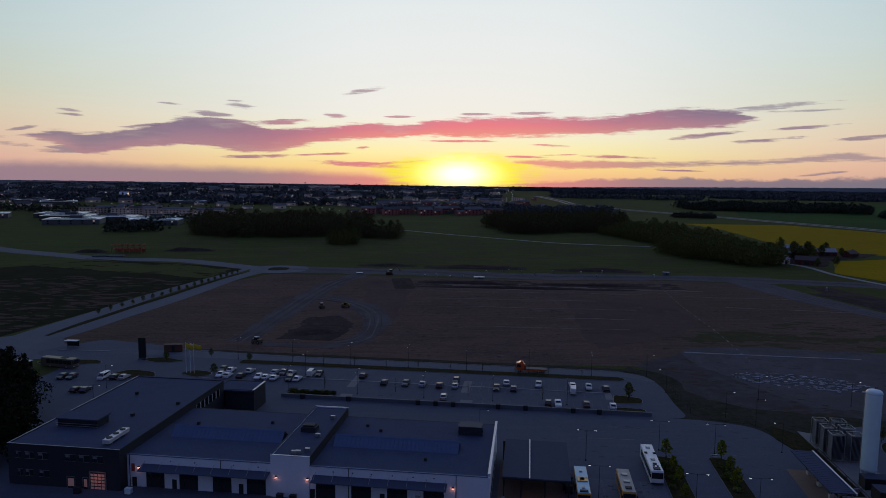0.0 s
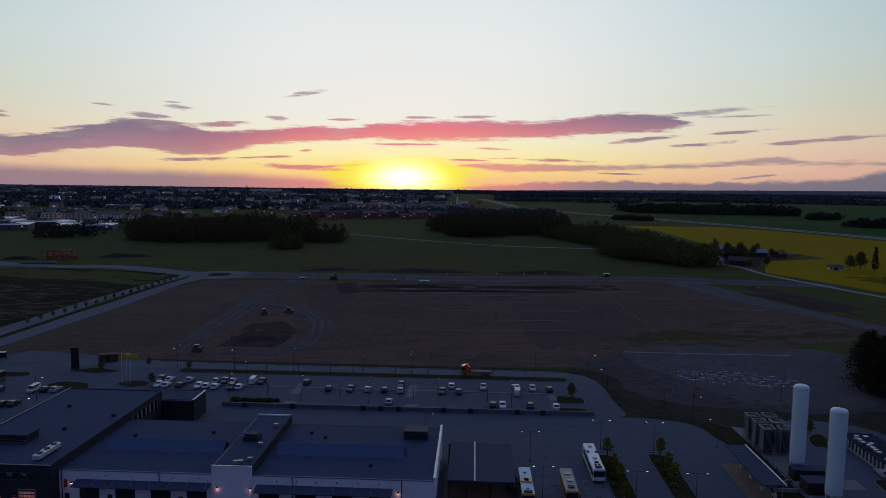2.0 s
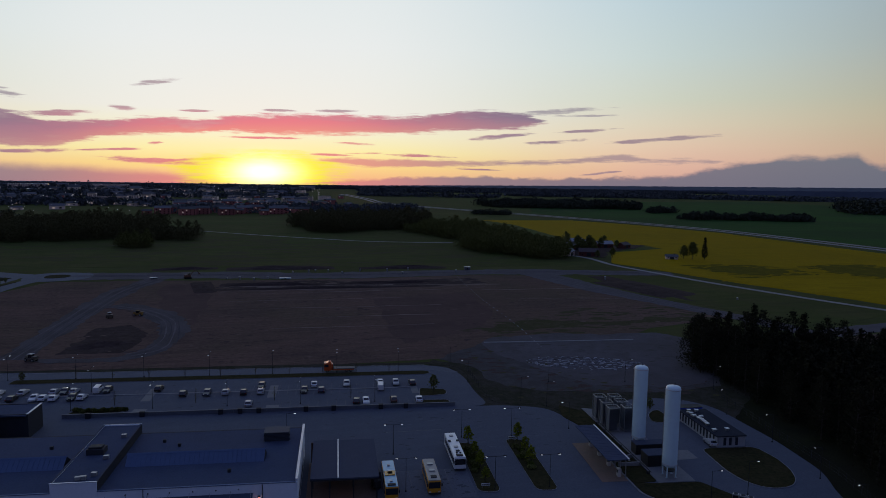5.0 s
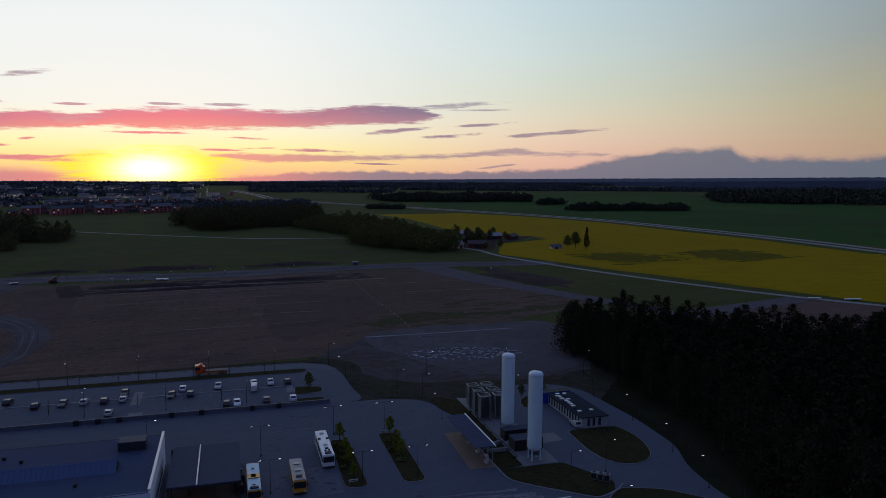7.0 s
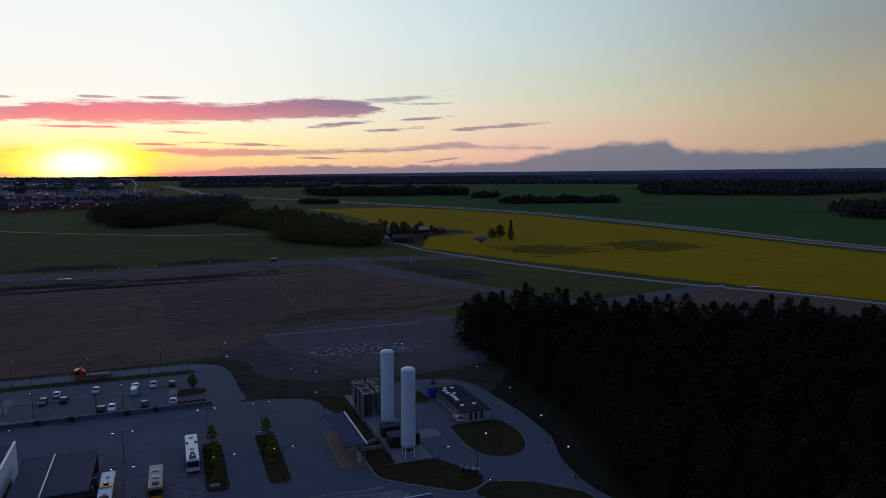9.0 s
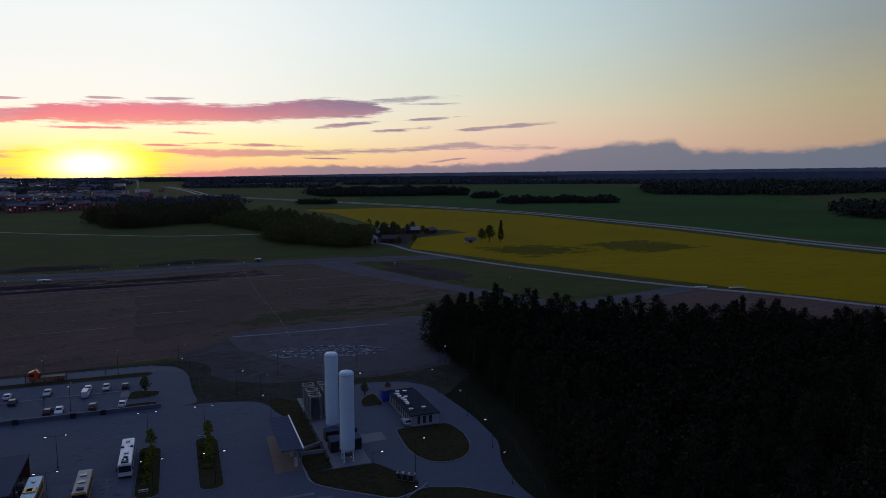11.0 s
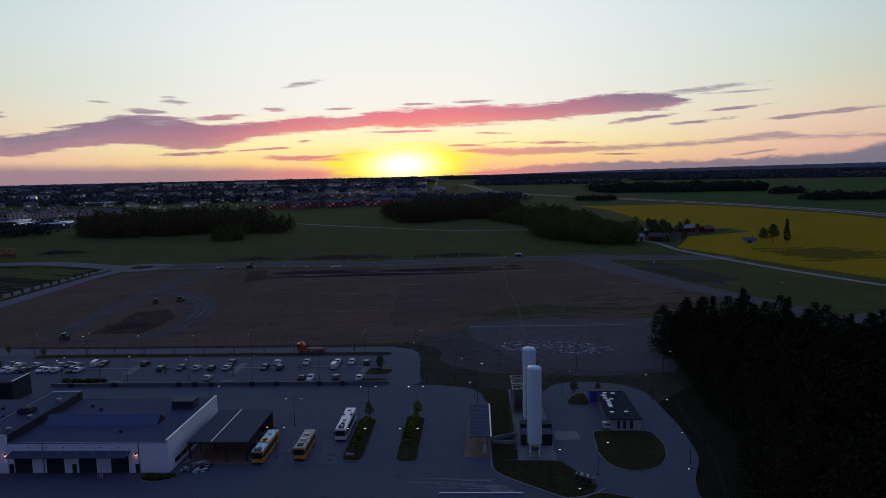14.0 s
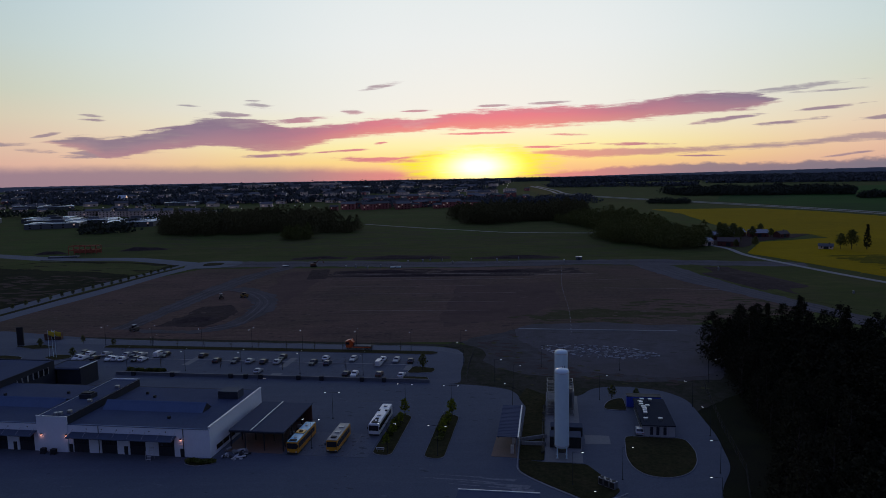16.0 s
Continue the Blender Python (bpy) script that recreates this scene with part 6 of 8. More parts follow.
for k in range(290):
    y = far_gen.uniform(1180, 3000)
    x = y * far_gen.uniform(-0.66, 0.13)
    big = far_gen.uniform(0.8, 1.5) * (1 + (y - 1180) / 2200)
    m = pose(x, y, drop(math.hypot(x, y)) - 0.2, 0, 0, far_gen.uniform(-40, 40)) @ Matrix.Diagonal((big * 1.3, big, big * 0.9, 1))
    if k:
        copy_thing(FAR_KIND, pose(0, 0, 0)).matrix_basis = m
    else:
        FAR_KIND.matrix_world = m


def build_town_lights():
    """Lit lamps between the far houses, too many to count."""
    g = np.random.default_rng(61)
    verts, faces = [], []
    for k in range(420):
        y = g.uniform(1010, 3100)
        x = y * g.uniform(-0.66, 0.14)
        r, h = 0.00033 * y * g.uniform(0.6, 1.3), g.uniform(6.5, 11.0)
        z, b = drop(math.hypot(x, y)) + h, len(verts)
        verts += [(x + i * r, y + j * r, z + l * r) for l in (-1, 1) for i, j in ((-1, -1), (1, -1), (1, 1), (-1, 1))]
        faces += [(b, b + 3, b + 2, b + 1), (b + 4, b + 5, b + 6, b + 7)] + [(b + i, b + (i + 1) % 4, b + 4 + (i + 1) % 4, b + 4 + i) for i in range(4)]
    mesh = bpy.data.meshes.new("town_lights")
    mesh.from_pydata(verts, [], faces)
    mesh.materials.append(TOWN_LAMP)
    return tagged(new("town_lights", mesh), "scattered lit lamps among the houses of the town", "lights", kind="stuff")


TOWN_LAMP = glowing("far_lamp_glass", (1.0, 0.9, 0.85), 0.38)
build_town_lights()
HALL = thing("exhibition_hall", pose(-642, 1565, -0.2, 0, 0, 8), "white peaked hall standing out among the town's trees", "building")
part("wall", boxes((-34, -16, 0, 34, 16, 6)), GREY_WALL, HALL)
for x0, x1, top in ((-34, -9, 10.5), (-9, 9, 17.0), (9, 34, 10.5)):
    part("roof_peak", prism([(-16.5, 6.0), (0, top), (16.5, 6.0)], x0, x1), PALE_WALL if top < 12 else PALE_ROOF, HALL)
TOWN = []
for k in range(13):
    TOWN.append((-476 + 17.5 * k, 1042 - 5 * k + (k % 3) * 9, 1 if k % 3 else 0, 14))
for k in range(17):
    TOWN.append((-95 + 13.5 * k + (k % 2) * 6, 1075 + (k % 4) * 22, 2 if k % 3 else 3, -8 + (k * 37) % 30))
for k in range(16):
    TOWN.append((-60 + 20 * k, 1290 + (k * 53) % 150, 3 if k % 2 else 2, (k * 41) % 50))
for k in range(26):
    TOWN.append((-1000 + 52 * k, 1560 + (k * 71) % 260, (0, 3, 1, 0)[k % 4], (k * 29) % 60 - 30))
for k in range(22):
    TOWN.append((-1300 + 74 * k, 2200 + (k * 97) % 330, (0, 0, 1, 4)[k % 4], (k * 31) % 50 - 25))
TOWN += [(-440, 905, 4, 14), (-384, 892, 4, 12), (-326, 885, 4, 10), (-402, 838, 4, 14), (-310, 838, 4, 8), (-560, 925, 4, 24), (-720, 1350, 4, 10), (-650, 1300, 4, 25), (-440, 1380, 4, 0), (-560, 2480, 5, 6), (-330, 2520, 5, -3), (-470, 950, 4, 10)]
placed = set()
for x, y, kind, turn in TOWN:
    m = pose(x, y, drop(math.hypot(x, y)) - 0.2, 0, 0, turn)
    if kind in placed:
        copy_thing(KINDS[kind], m)
    else:
        placed.add(kind)
        KINDS[kind].matrix_world = m


# ---- farm ----
RED_BARN = material("falun_red_boards", (0.10, 0.028, 0.022), 0.85, spots=[(3, 0.4, (0.11, 0.028, 0.02))])
TIN = material("pale_tin_roof", (0.26, 0.28, 0.31), 0.6, 0.2)
TILE = material("dark_tile_roof", (0.07, 0.05, 0.05), 0.8)


def build_barn(x, y, turn, w, d, h, wall, roof, label, name="barn"):
    barn = thing(name, pose(x, y, 0, 0, 0, turn), label, "farm building", "farm buildings")
    part("wall", prism([(-d / 2, 0), (-d / 2, h), (0, h + d * 0.32), (d / 2, h), (d / 2, 0)], -w / 2, w / 2), wall, barn)
    for s in (-1, 1):
        part("roof_slope", prism([(s * (d / 2 + 0.5), h - 0.1), (0, h + d * 0.32 + 0.15), (0, h + d * 0.32 + 0.3), (s * (d / 2 + 0.5), h + 0.1)], -w / 2 - 0.5, w / 2 + 0.5), roof, barn)
    part("door", boxes((-1.6, -d / 2 - 0.06, 0, 1.6, -d / 2 + 0.02, min(2.8, h - 0.2))), DARK_METAL, barn)
    for k in (-1, 1):
        part("window", boxes((k * w * 0.33 - 0.5, -d / 2 - 0.06, 1.0, k * w * 0.33 + 0.5, -d / 2 + 0.02, 2.0)), GLASS, barn)
    part("chimney", boxes((w * 0.2, -0.3, h + d * 0.2, w * 0.2 + 0.6, 0.3, h + d * 0.32 + 1.0)), TILE, barn)


build_barn(271, 506, 30, 9, 7, 3.6, PALE_WALL, TIN, "pale farmhouse with tin roof", "farmhouse")
build_barn(286, 500, -24, 15, 8, 3.6, RED_BARN, TILE, "red wooden barn with dark roof")
build_barn(300, 546, -10, 18, 9, 3.8, RED_BARN, TIN, "long red barn with pale tin roof")
build_barn(318, 566, 12, 17, 9, 3.6, RED_BARN, TIN, "red machine shed with pale roof")
build_barn(336, 560, -5, 15, 8, 3.4, RED_BARN, TIN, "red outbuilding with pale roof")
build_barn(352, 552, 25, 11, 7, 3.0, RED_BARN, TILE, "small red wooden farm outbuilding")
build_barn(324, 590, -25, 12, 8, 3.2, RED_BARN, TIN, "red outbuilding with pale roof")
build_barn(343, 469, -25, 9, 5, 2.0, PALE_WALL, GREY_ROOF, "small pale shed in the rapeseed field", "shed")
setting("earth", slab(ragged([(280, 496), (296, 490), (318, 526), (360, 545), (388, 572), (330, 590), (285, 566), (264, 530)], 5, 5, 6), -0.1, 0.14), MUD, "bare earth of the farmyard")
FARM_TREES = [build_tree("broad", 14, 4.6, 700, 0.6, BROADLEAF, "broadleaf tree in the farmyard", 70, "farm trees"), build_tree("spruce", 18, 3.0, 700, 0.55, CONIFER, "tall narrow spruce in the field", 71, "farm trees")]
for k, (kind, x, y, s) in enumerate([(0, 358, 463, 1.0), (1, 367, 460, 1.0), (0, 272, 528, 1.0), (0, 298, 520, 1.1), (0, 352, 466, 0.8), (0, 262, 512, 0.8), (0, 300, 486, 0.6), (0, 284, 482, 0.5), (0, 320, 600, 0.7), (0, 290, 515, 0.9), (0, 310, 535, 0.8), (0, 280, 540, 0.9), (0, 345, 575, 0.7), (0, 268, 520, 0.9), (0, 292, 528, 1.0), (0, 278, 516, 0.8), (0, 305, 552, 0.9), (0, 328, 552, 0.7), (0, 296, 508, 0.7), (0, 340, 545, 0.6), (0, 265, 496, 0.7)]):
    m = pose(x, y, 0, 0, 0, 50 * k) @ Matrix.Diagonal((s, s, s, 1))
    if k < 2:
        FARM_TREES[kind].matrix_world = m
    else:
        copy_thing(FARM_TREES[kind], pose(0, 0, 0)).matrix_basis = m


# ---- depot grounds: wall, markings, lamps, planting ----
def build_low_wall():
    wall = thing("retaining_wall", at(0, 0), "long low grey concrete wall between car park and yard", "wall")
    n = 24
    for k in range(n):
        u0, u1 = -62 + 101.4 * k / n, -62 + 101.4 * (k + 1) / n
        part("wall_segment", boxes((u0 + 0.02, 58.6, 0.1, u1 - 0.02, 58.95, 0.98)), CONCRETE, wall)
    part("capping", boxes((-62, 58.52, 0.98, 39.4, 59.03, 1.08)), PAVING, wall)


build_low_wall()


DARK_BOX = material("dark_blue_grey_sheet", (0.020, 0.025, 0.036), 0.8, spec=0.15)


def build_bin(u, v):
    b = thing("ventilation_box", at(u, v, 0.1), "dark square metal box against the low wall", "box", "boxes along the wall")
    part("body", boxes((-0.58, -0.85, 0, 0.58, 0, 1.25), bevel=0.04), DARK_BOX, b)
    part("lid", boxes((-0.63, -0.9, 1.25, 0.63, 0.05, 1.32)), DARK_METAL, b)
    part("grille", boxes((-0.45, -0.88, 0.25, 0.45, -0.85, 1.0)), DARK_METAL, b)
    return b


first_bin = build_bin(-55.5, 58.5)
for u in (-42.4, -22.9, -18.0, -13.2, -1.0, 6.3, 18.9, 25.7):
    copy_thing(first_bin, at(u, 58.5, 0.1))


def line(name, pts, mat, z, label, category="marking"):
    return setting(name, slab(world_xy(pts), z - 0.01, z), mat, label, category)


line("kerb", [(-78, 76.7), (30.5, 76.2), (30.5, 76.9), (-78, 77.4)], KERB, 0.2, "pale concrete kerb line between the parking rows", "kerb")
line("kerb", [(-92, 72.0), (-78, 71.9), (-78, 72.3), (-92, 72.4)], KERB, 0.2, "pale concrete kerb beside the flag bed", "kerb")
for a, b, v0, v1 in ((-46.2, -43.8, 70.5, 82.0), (-12.4, -10.0, 70.5, 82.0), (-46.0, -42.6, 61.6, 64.0), (-11.8, -8.4, 61.6, 64.0), (28.8, 30.8, 70.8, 77.0), (28.6, 30.4, 61.0, 65.5)):
    line("pavement", [(a, v0), (b, v0), (b, v1), (a, v1)], PAVING, 0.135, "pale paved walkway across the car park", "walkway")
for k in range(44):
    u = -77 + k * 2.5
    if -47 < u < -43 or -14 < u < -10 or u > 30:
        continue
    for v0, v1 in ((72.2, 77.0), (77.7, 82.5)):
        line("marking", [(u - 0.06, v0), (u + 0.06, v0), (u + 0.06, v1), (u - 0.06, v1)], PAINT, 0.118, "faint white parking bay line")
for k in range(16):
    u = -8 + k * 2.5
    line("marking", [(u - 0.06, 61.5), (u + 0.06, 61.5), (u + 0.06, 66.3), (u - 0.06, 66.3)], PAINT, 0.118, "faint white parking bay line")
line("kerb", [(-112, 100.9), (36, 100.5), (36, 100.8), (-112, 101.2)], KERB, 0.2, "pale kerb along the access road", "kerb")
line("kerb", [(-62, 59.6), (30, 59.6), (30, 59.8), (-62, 59.8)], KERB, 0.2, "pale kerb along the foot of the wall", "kerb")
for v in (17.2, 3.8):
    line("marking", [(14.4, v), (34.8, v), (34.8, v + 0.15), (14.4, v + 0.15)], PAINT, 0.135, "faded white line round the bus stands")
for u in (22.2, 30.0):
    line("marking", [(u, 3.8), (u + 0.15, 3.8), (u + 0.15, 17.2), (u, 17.2)], PAINT, 0.135, "faded white line between the bus stands")
line("marking", [(19, 40.2), (33, 40.8), (33, 41.1), (19, 40.5)], PAINT, 0.115, "worn pale streak on the asphalt")
gen = np.random.default_rng(3)
for k, (u, v, w, d) in enumerate(((48, -4.6, 17, 0.5), (52, -2.6, 9, 0.6), (56, -5.6, 12, 0.7), (60, -3.2, 8, 1.0), (64, -5.6, 7, 1.6), (62, -7.0, 9, 0.9), (67, -7.6, 5, 1.8), (54, -6.8, 7, 0.4))):
    setting("dust_streak", slab(ragged(world_xy([(u, v), (u + w, v - 0.25 * w / 8), (u + w * 0.9, v - 0.25 * w / 8 - d), (u + w * 0.15, v - d * 0.6)]), 0.8, 0.5, 40 + k), 0.1, 0.112 + 0.002 * k), DUST, "pale dusty tyre streak on the asphalt", "marking")


def build_street_lamp(heads, height=7.0, arm=1.9, side=0.0):
    lamp = thing("street_lamp", pose(0, 0, 0), "tall galvanised street lamp with lit white heads" if heads == 2 else "galvanised street lamp with one lit white head", "street lamp", "street lamps")
    pole = bmesh.new()
    tube(pole, (0, 0, 0), (0, 0, height), 0.065, 0.035, 8)
    part("pole", pole, STEEL_DARK, lamp)
    part("foot", tube(bmesh.new(), (0, 0, 0), (0, 0, 0.25), 0.2, 0.16, 8), STEEL_DARK, lamp)
    for s in ((-1, 1) if heads == 2 else (1,)):
        part("arm", tube(bmesh.new(), (0, 0, height - 0.1), (s * arm, 0, height + 0.02), 0.035, sides=6), STEEL_DARK, lamp)
        head = part("head", boxes((s * arm - 0.32, -0.13, height - 0.02, s * arm + 0.32, 0.13, height + 0.1), bevel=0.03), STEEL_DARK, lamp)
        part("light", boxes((s * arm - 0.2, -0.12, height - 0.09, s * arm + 0.2, 0.12, height - 0.02)), LAMP, head)
    return lamp


STEEL_DARK = material("weathered_steel", (0.026, 0.027, 0.03), 0.9, spec=0.1)
LAMPS2 = [(-71, 94.6), (-51.4, 94.6), (-32, 94.6), (-12.9, 94.6), (7.1, 94.6), (26.7, 94.6), (-41.4, 64.3), (-22.2, 64.3), (-2.8, 64.3), (17.6, 64.3), (-61.8, 64.3), (19.8, 26.7), (37, 35.2), (49.3, 35.0), (38.8, 6.6), (50.2, 6.4), (20.8, 7.6), (-62, 80.8), (-90, 94.6)]
LAMPS1 = [(44.0, 96.6, 0), (65.0, 38.2, 180), (88.0, 47.6, 0), (111.4, 44.0, 180), (111.6, 24.2, 180), (109.2, 3.8, 180), (105.4, -13.8, 180), (89.2, -1.4, 0), (80.6, -21.6, 0), (79.2, -4.9, 0), (-4.5, 36.7, 0), (58.6, 61.0, 0), (64.5, 55.5, 0), (46.9, 80, 180), (96, 76, 0), (120, 66, 0), (72, 78, 0), (-114, 58, 0), (-106, 40, 0)]
two, one = build_street_lamp(2), build_street_lamp(1)
for k, (u, v) in enumerate(LAMPS2):
    m = at(u, v, 0.1, 90 if v > 60 else 0)
    copy_thing(two, m) if k else None
    if not k:
        two.matrix_world = m
for k, (u, v, turn) in enumerate(LAMPS1):
    m = at(u, v, 0.05, turn)
    if k:
        copy_thing(one, m)
    else:
        one.matrix_world = m

# planting on the islands and in the beds
SAPLING = [build_tree("broad", 4.6, 1.3, 260, 0.26, YOUNG_LEAF, "young tree with fresh yellow-green leaves", 81, "island trees", "sapling"), build_tree("broad", 5.2, 1.5, 300, 0.28, BROADLEAF, "young broadleaf tree on a planted bed", 82, "bed trees", "sapling")]


SHRUB_LEAF = leafy("shrub_leaves", (0.03, 0.04, 0.009), (0.085, 0.10, 0.02))


def build_shrub(seed, mat):
    shrub = thing("shrub", pose(0, 0, 0), "low dense green shrub on a traffic island", "shrub", "island shrubs")
    g = np.random.default_rng(seed)
    off = g.normal(size=(240, 3))
    off /= np.linalg.norm(off, axis=1, keepdims=True)
    pts = off * g.uniform(0.5, 1.0, (240, 1)) * np.array([1.2, 1.2, 0.75]) + np.array([0, 0, 0.65])
    pts[:, 2] = np.abs(pts[:, 2])
    mesh = quad_mesh("foliage", leaf_quads(pts, g.uniform(0.14, 0.3, 240), g))
    mesh.materials.append(mat)
    leaf = new("foliage", mesh)
    leaf.parent = shrub
    bm = bmesh.new()
    for k in range(6):
        tube(bm, (0, 0, -0.05), (0.8 * math.cos(k), 0.8 * math.sin(k), 0.9), 0.03, 0.01, 4, False)
    part("stem", bm, BARK, shrub)
    return shrub


SHRUBS = [build_shrub(5, BROADLEAF), build_shrub(6, SHRUB_LEAF)]


def strew(src, first, m):
    if first:
        src.matrix_world = m
    else:
        copy_thing(src, pose(0, 0, 0)).matrix_basis = m


placed_shrubs = 0
for u0 in (37.6, 49.5):
    for k in range(7):
        m = at(u0 + gen.uniform(-1.4, 0.0), 15.5 + k * 1.9 + gen.uniform(-0.6, 0.6), 0.2, gen.uniform(0, 360)) @ Matrix.Diagonal((gen.uniform(0.6, 1.05), gen.uniform(0.6, 1.05), gen.uniform(0.4, 0.7), 1))
        strew(SHRUBS[k % 2], placed_shrubs < 2, m)
        placed_shrubs += 1
for k, (kind, u, v, s) in enumerate([(0, 37.8, 30.6, 1.0), (1, 31.5 + 3.5, 71.5, 1.0), (0, 50.0, 31.6, 1.0), (0, 37.9, 17.0, 0.9), (0, 49.6, 18.5, 0.9), (0, 37.6, 10.5, 0.7), (0, 49.8, 24.5, 0.85), (0, 38.0, 24.0, 0.75), (1, -89.5, 75.5, 0.75), (1, 91.3, 48.6, 0.75), (1, 97.5, 47.2, 0.7), (1, -112, 88, 0.7), (1, -100, 95.5, 0.6), (1, -85, 92, 0.6)]):
    strew(SAPLING[kind], k < 2, at(u, v, 0.15, 40 * k) @ Matrix.Diagonal((s, s, s, 1)))
for k in range(12):
    m = at(-60.5 + k * 1.15, 62.8 + gen.uniform(-1, 1), 0.2, 30 * k) @ Matrix.Diagonal((0.7, 0.7, 0.7, 1))
    strew(SHRUBS[k % 2], False, m)
BARE_TREE = build_tree("broad", 5.0, 1.3, 36, 0.13, BROADLEAF, "young tree almost bare of leaves", 84, "bare young trees", "sapling")
# bare young trees along the parking rows
for k in range(4):
    strew(BARE_TREE, k == 0, at(-52 + k * 21.0, 68.0, 0.1, 50 * k) @ Matrix.Diagonal((0.8, 0.8, 0.8, 1)))
for k in range(10):
    strew(BARE_TREE, False, at(-70 + k * 10.4, 96.2 - 4.2, 0.2, 50 * k) @ Matrix.Diagonal((0.7, 0.7, 0.75, 1)))


def build_bench(u, v, turn):
    sign = thing("direction_board", at(u, v, 0.22, turn), "low pale signboard at the end of a traffic island", "sign")
    part("board", boxes((-0.9, -0.05, 0.5, 0.9, 0.05, 1.0)), TRIM, sign)
    part("bar", boxes((-0.8, -0.07, 0.68, 0.8, -0.05, 0.8)), DARK_METAL, sign)
    for x in (-0.7, 0.7):
        part("post", boxes((x - 0.04, -0.04, 0, x + 0.04, 0.04, 0.5)), STEEL, sign)


build_bench(37.0, 7.2, 0)
build_bench(48.6, 31.8, 0)


# ---- flags, entrance sign, bus shelter ----
def build_flag(u, v, flag_mat, seed):
    flag = thing("flagpole", at(u, v, 0.22), "white flagpole with a waving flag on a planted bed", "flagpole", "flagpoles")
    part("pole", tube(bmesh.new(), (0, 0, 0), (0, 0, 9.5), 0.08, 0.045, 8), TANK_WHITE, flag)
    part("knob", tube(bmesh.new(), (0, 0, 9.5), (0, 0, 9.65), 0.09, 0.05, 8), TRIM, flag)
    bm = bmesh.new()
    rows = []
    for i in range(13):
        x = i / 12 * 2.6
        sway = 0.28 * math.sin(x * 2.6 + seed) * (x / 2.6)
        rows.append([bm.verts.new((x * 0.92 + 0.06, sway, 9.4 - j * 0.4 - 0.22 * x)) for j in range(5)])
    for a, b in zip(rows, rows[1:]):
        for j in range(4):
            bm.faces.new((a[j], a[j + 1], b[j + 1], b[j]))
    cloth = part("flag", bm, flag_mat, flag, smooth=True)
    thick = cloth.modifiers.new("cloth", "SOLIDIFY")
    thick.thickness = 0.015


FLAG_YELLOW = material("yellow_flag_cloth", (0.55, 0.40, 0.02), 0.8)
FLAG_PALE = material("white_flag_cloth", (0.6, 0.6, 0.55), 0.8)
build_flag(-99.0, 76.2, FLAG_YELLOW, 0.0)
build_flag(-97.7, 76.4, FLAG_PALE, 1.3)
build_flag(-96.3, 76.0, FLAG_YELLOW, 2.2)


def build_pylon():
    sign = thing("entrance_sign", at(-121.3, 89.6, 0.2, 8), "tall dark rectangular entrance sign on a planted bed", "sign")
    part("panel", boxes((-1.2, -0.25, 0.3, 1.2, 0.25, 7.2), bevel=0.03), BLACK, sign)
    part("plinth", boxes((-1.35, -0.4, 0, 1.35, 0.4, 0.3)), CONCRETE, sign)
    for k in range(3):
        part("bar", boxes((-0.8, -0.27, 4.4 + k * 0.6, 0.8, -0.25, 4.6 + k * 0.6)), DARK_METAL, sign)


build_pylon()


def build_shelter(x, y, turn, w, label, name="bus_shelter"):
    s = thing(name, pose(x, y, 0.1, 0, 0, turn), label, "shelter")
    part("roof", boxes((-w / 2, -0.9, 2.4, w / 2, 0.9, 2.55)), TRIM, s, "pale flat roof")
    for px in (-w / 2 + 0.15, 0, w / 2 - 0.15):
        part("post", boxes((px - 0.05, 0.7, 0, px + 0.05, 0.8, 2.4)), DARK_METAL, s)
    part("back_panel", boxes((-w / 2 + 0.2, 0.72, 0.3, w / 2 - 0.2, 0.76, 2.2)), GLASS, s)
    part("bench", boxes((-w / 2 + 0.6, 0.2, 0.42, w / 2 - 0.6, 0.6, 0.5)), DARK_METAL, s)


build_shelter(-122.5, 248.5, -5, 4.6, "small bus shelter with pale roof beside the entry road")
build_shelter(-128, 222, -8, 12, "long cycle shelter with pale roof in the car park", "cycle_shelter")
build_bus(-141.6, 76.2, 12, DULL_MACHINE, ROOF_PALE, "dull bus with pale yellowish roof by the entrance", (2.6, 8.6), [(3, 5, -0.8, 0.8, DARK_METAL)], 84)


# ---- building plots: machines, frames and spoil ----
def build_tractor(x, y, turn, mat, label, name):
    t = thing(name, pose(x, y, 0.08, 0, 0, turn) @ Matrix.Diagonal((0.8, 0.8, 0.8, 1)), label, "construction vehicle")
    body_mat = DULL_MACHINE if mat is MACHINE_WHITE else mat
    part("chassis", boxes((-1.0, -2.4, 0.7, 1.0, 2.4, 1.5), bevel=0.08), body_mat, t)
    part("cab", boxes((-0.8, -0.9, 1.5, 0.8, 0.9, 3.0), bevel=0.1), GLASS, t)
    part("cab_roof", boxes((-0.9, -1.0, 3.0, 0.9, 1.0, 3.15), bevel=0.04), mat, t)
    part("bonnet", boxes((-0.6, 0.9, 1.5, 0.6, 2.3, 2.1), bevel=0.08), body_mat, t)
    part("skip", prism([(-2.5, 1.5), (-2.8, 2.2), (-1.1, 2.2), (-1.1, 1.5)], -1.1, 1.1), body_mat, t)
    add_wheels(t, [(sx * 1.1, sy) for sx in (-1, 1) for sy in (-1.6, 1.6)], 0.7, 0.45)


build_tractor(-44.5, 323.5, 20, MACHINE_WHITE, "pale wheeled loader parked on the gravel", "wheel_loader")
build_tractor(-33.5, 325.5, 70, MACHINE, "yellow dumper parked on the gravel", "dumper")
build_tractor(-59, 255, 60, MACHINE_WHITE, "pale loader parked at the edge of the plot", "wheel_loader")


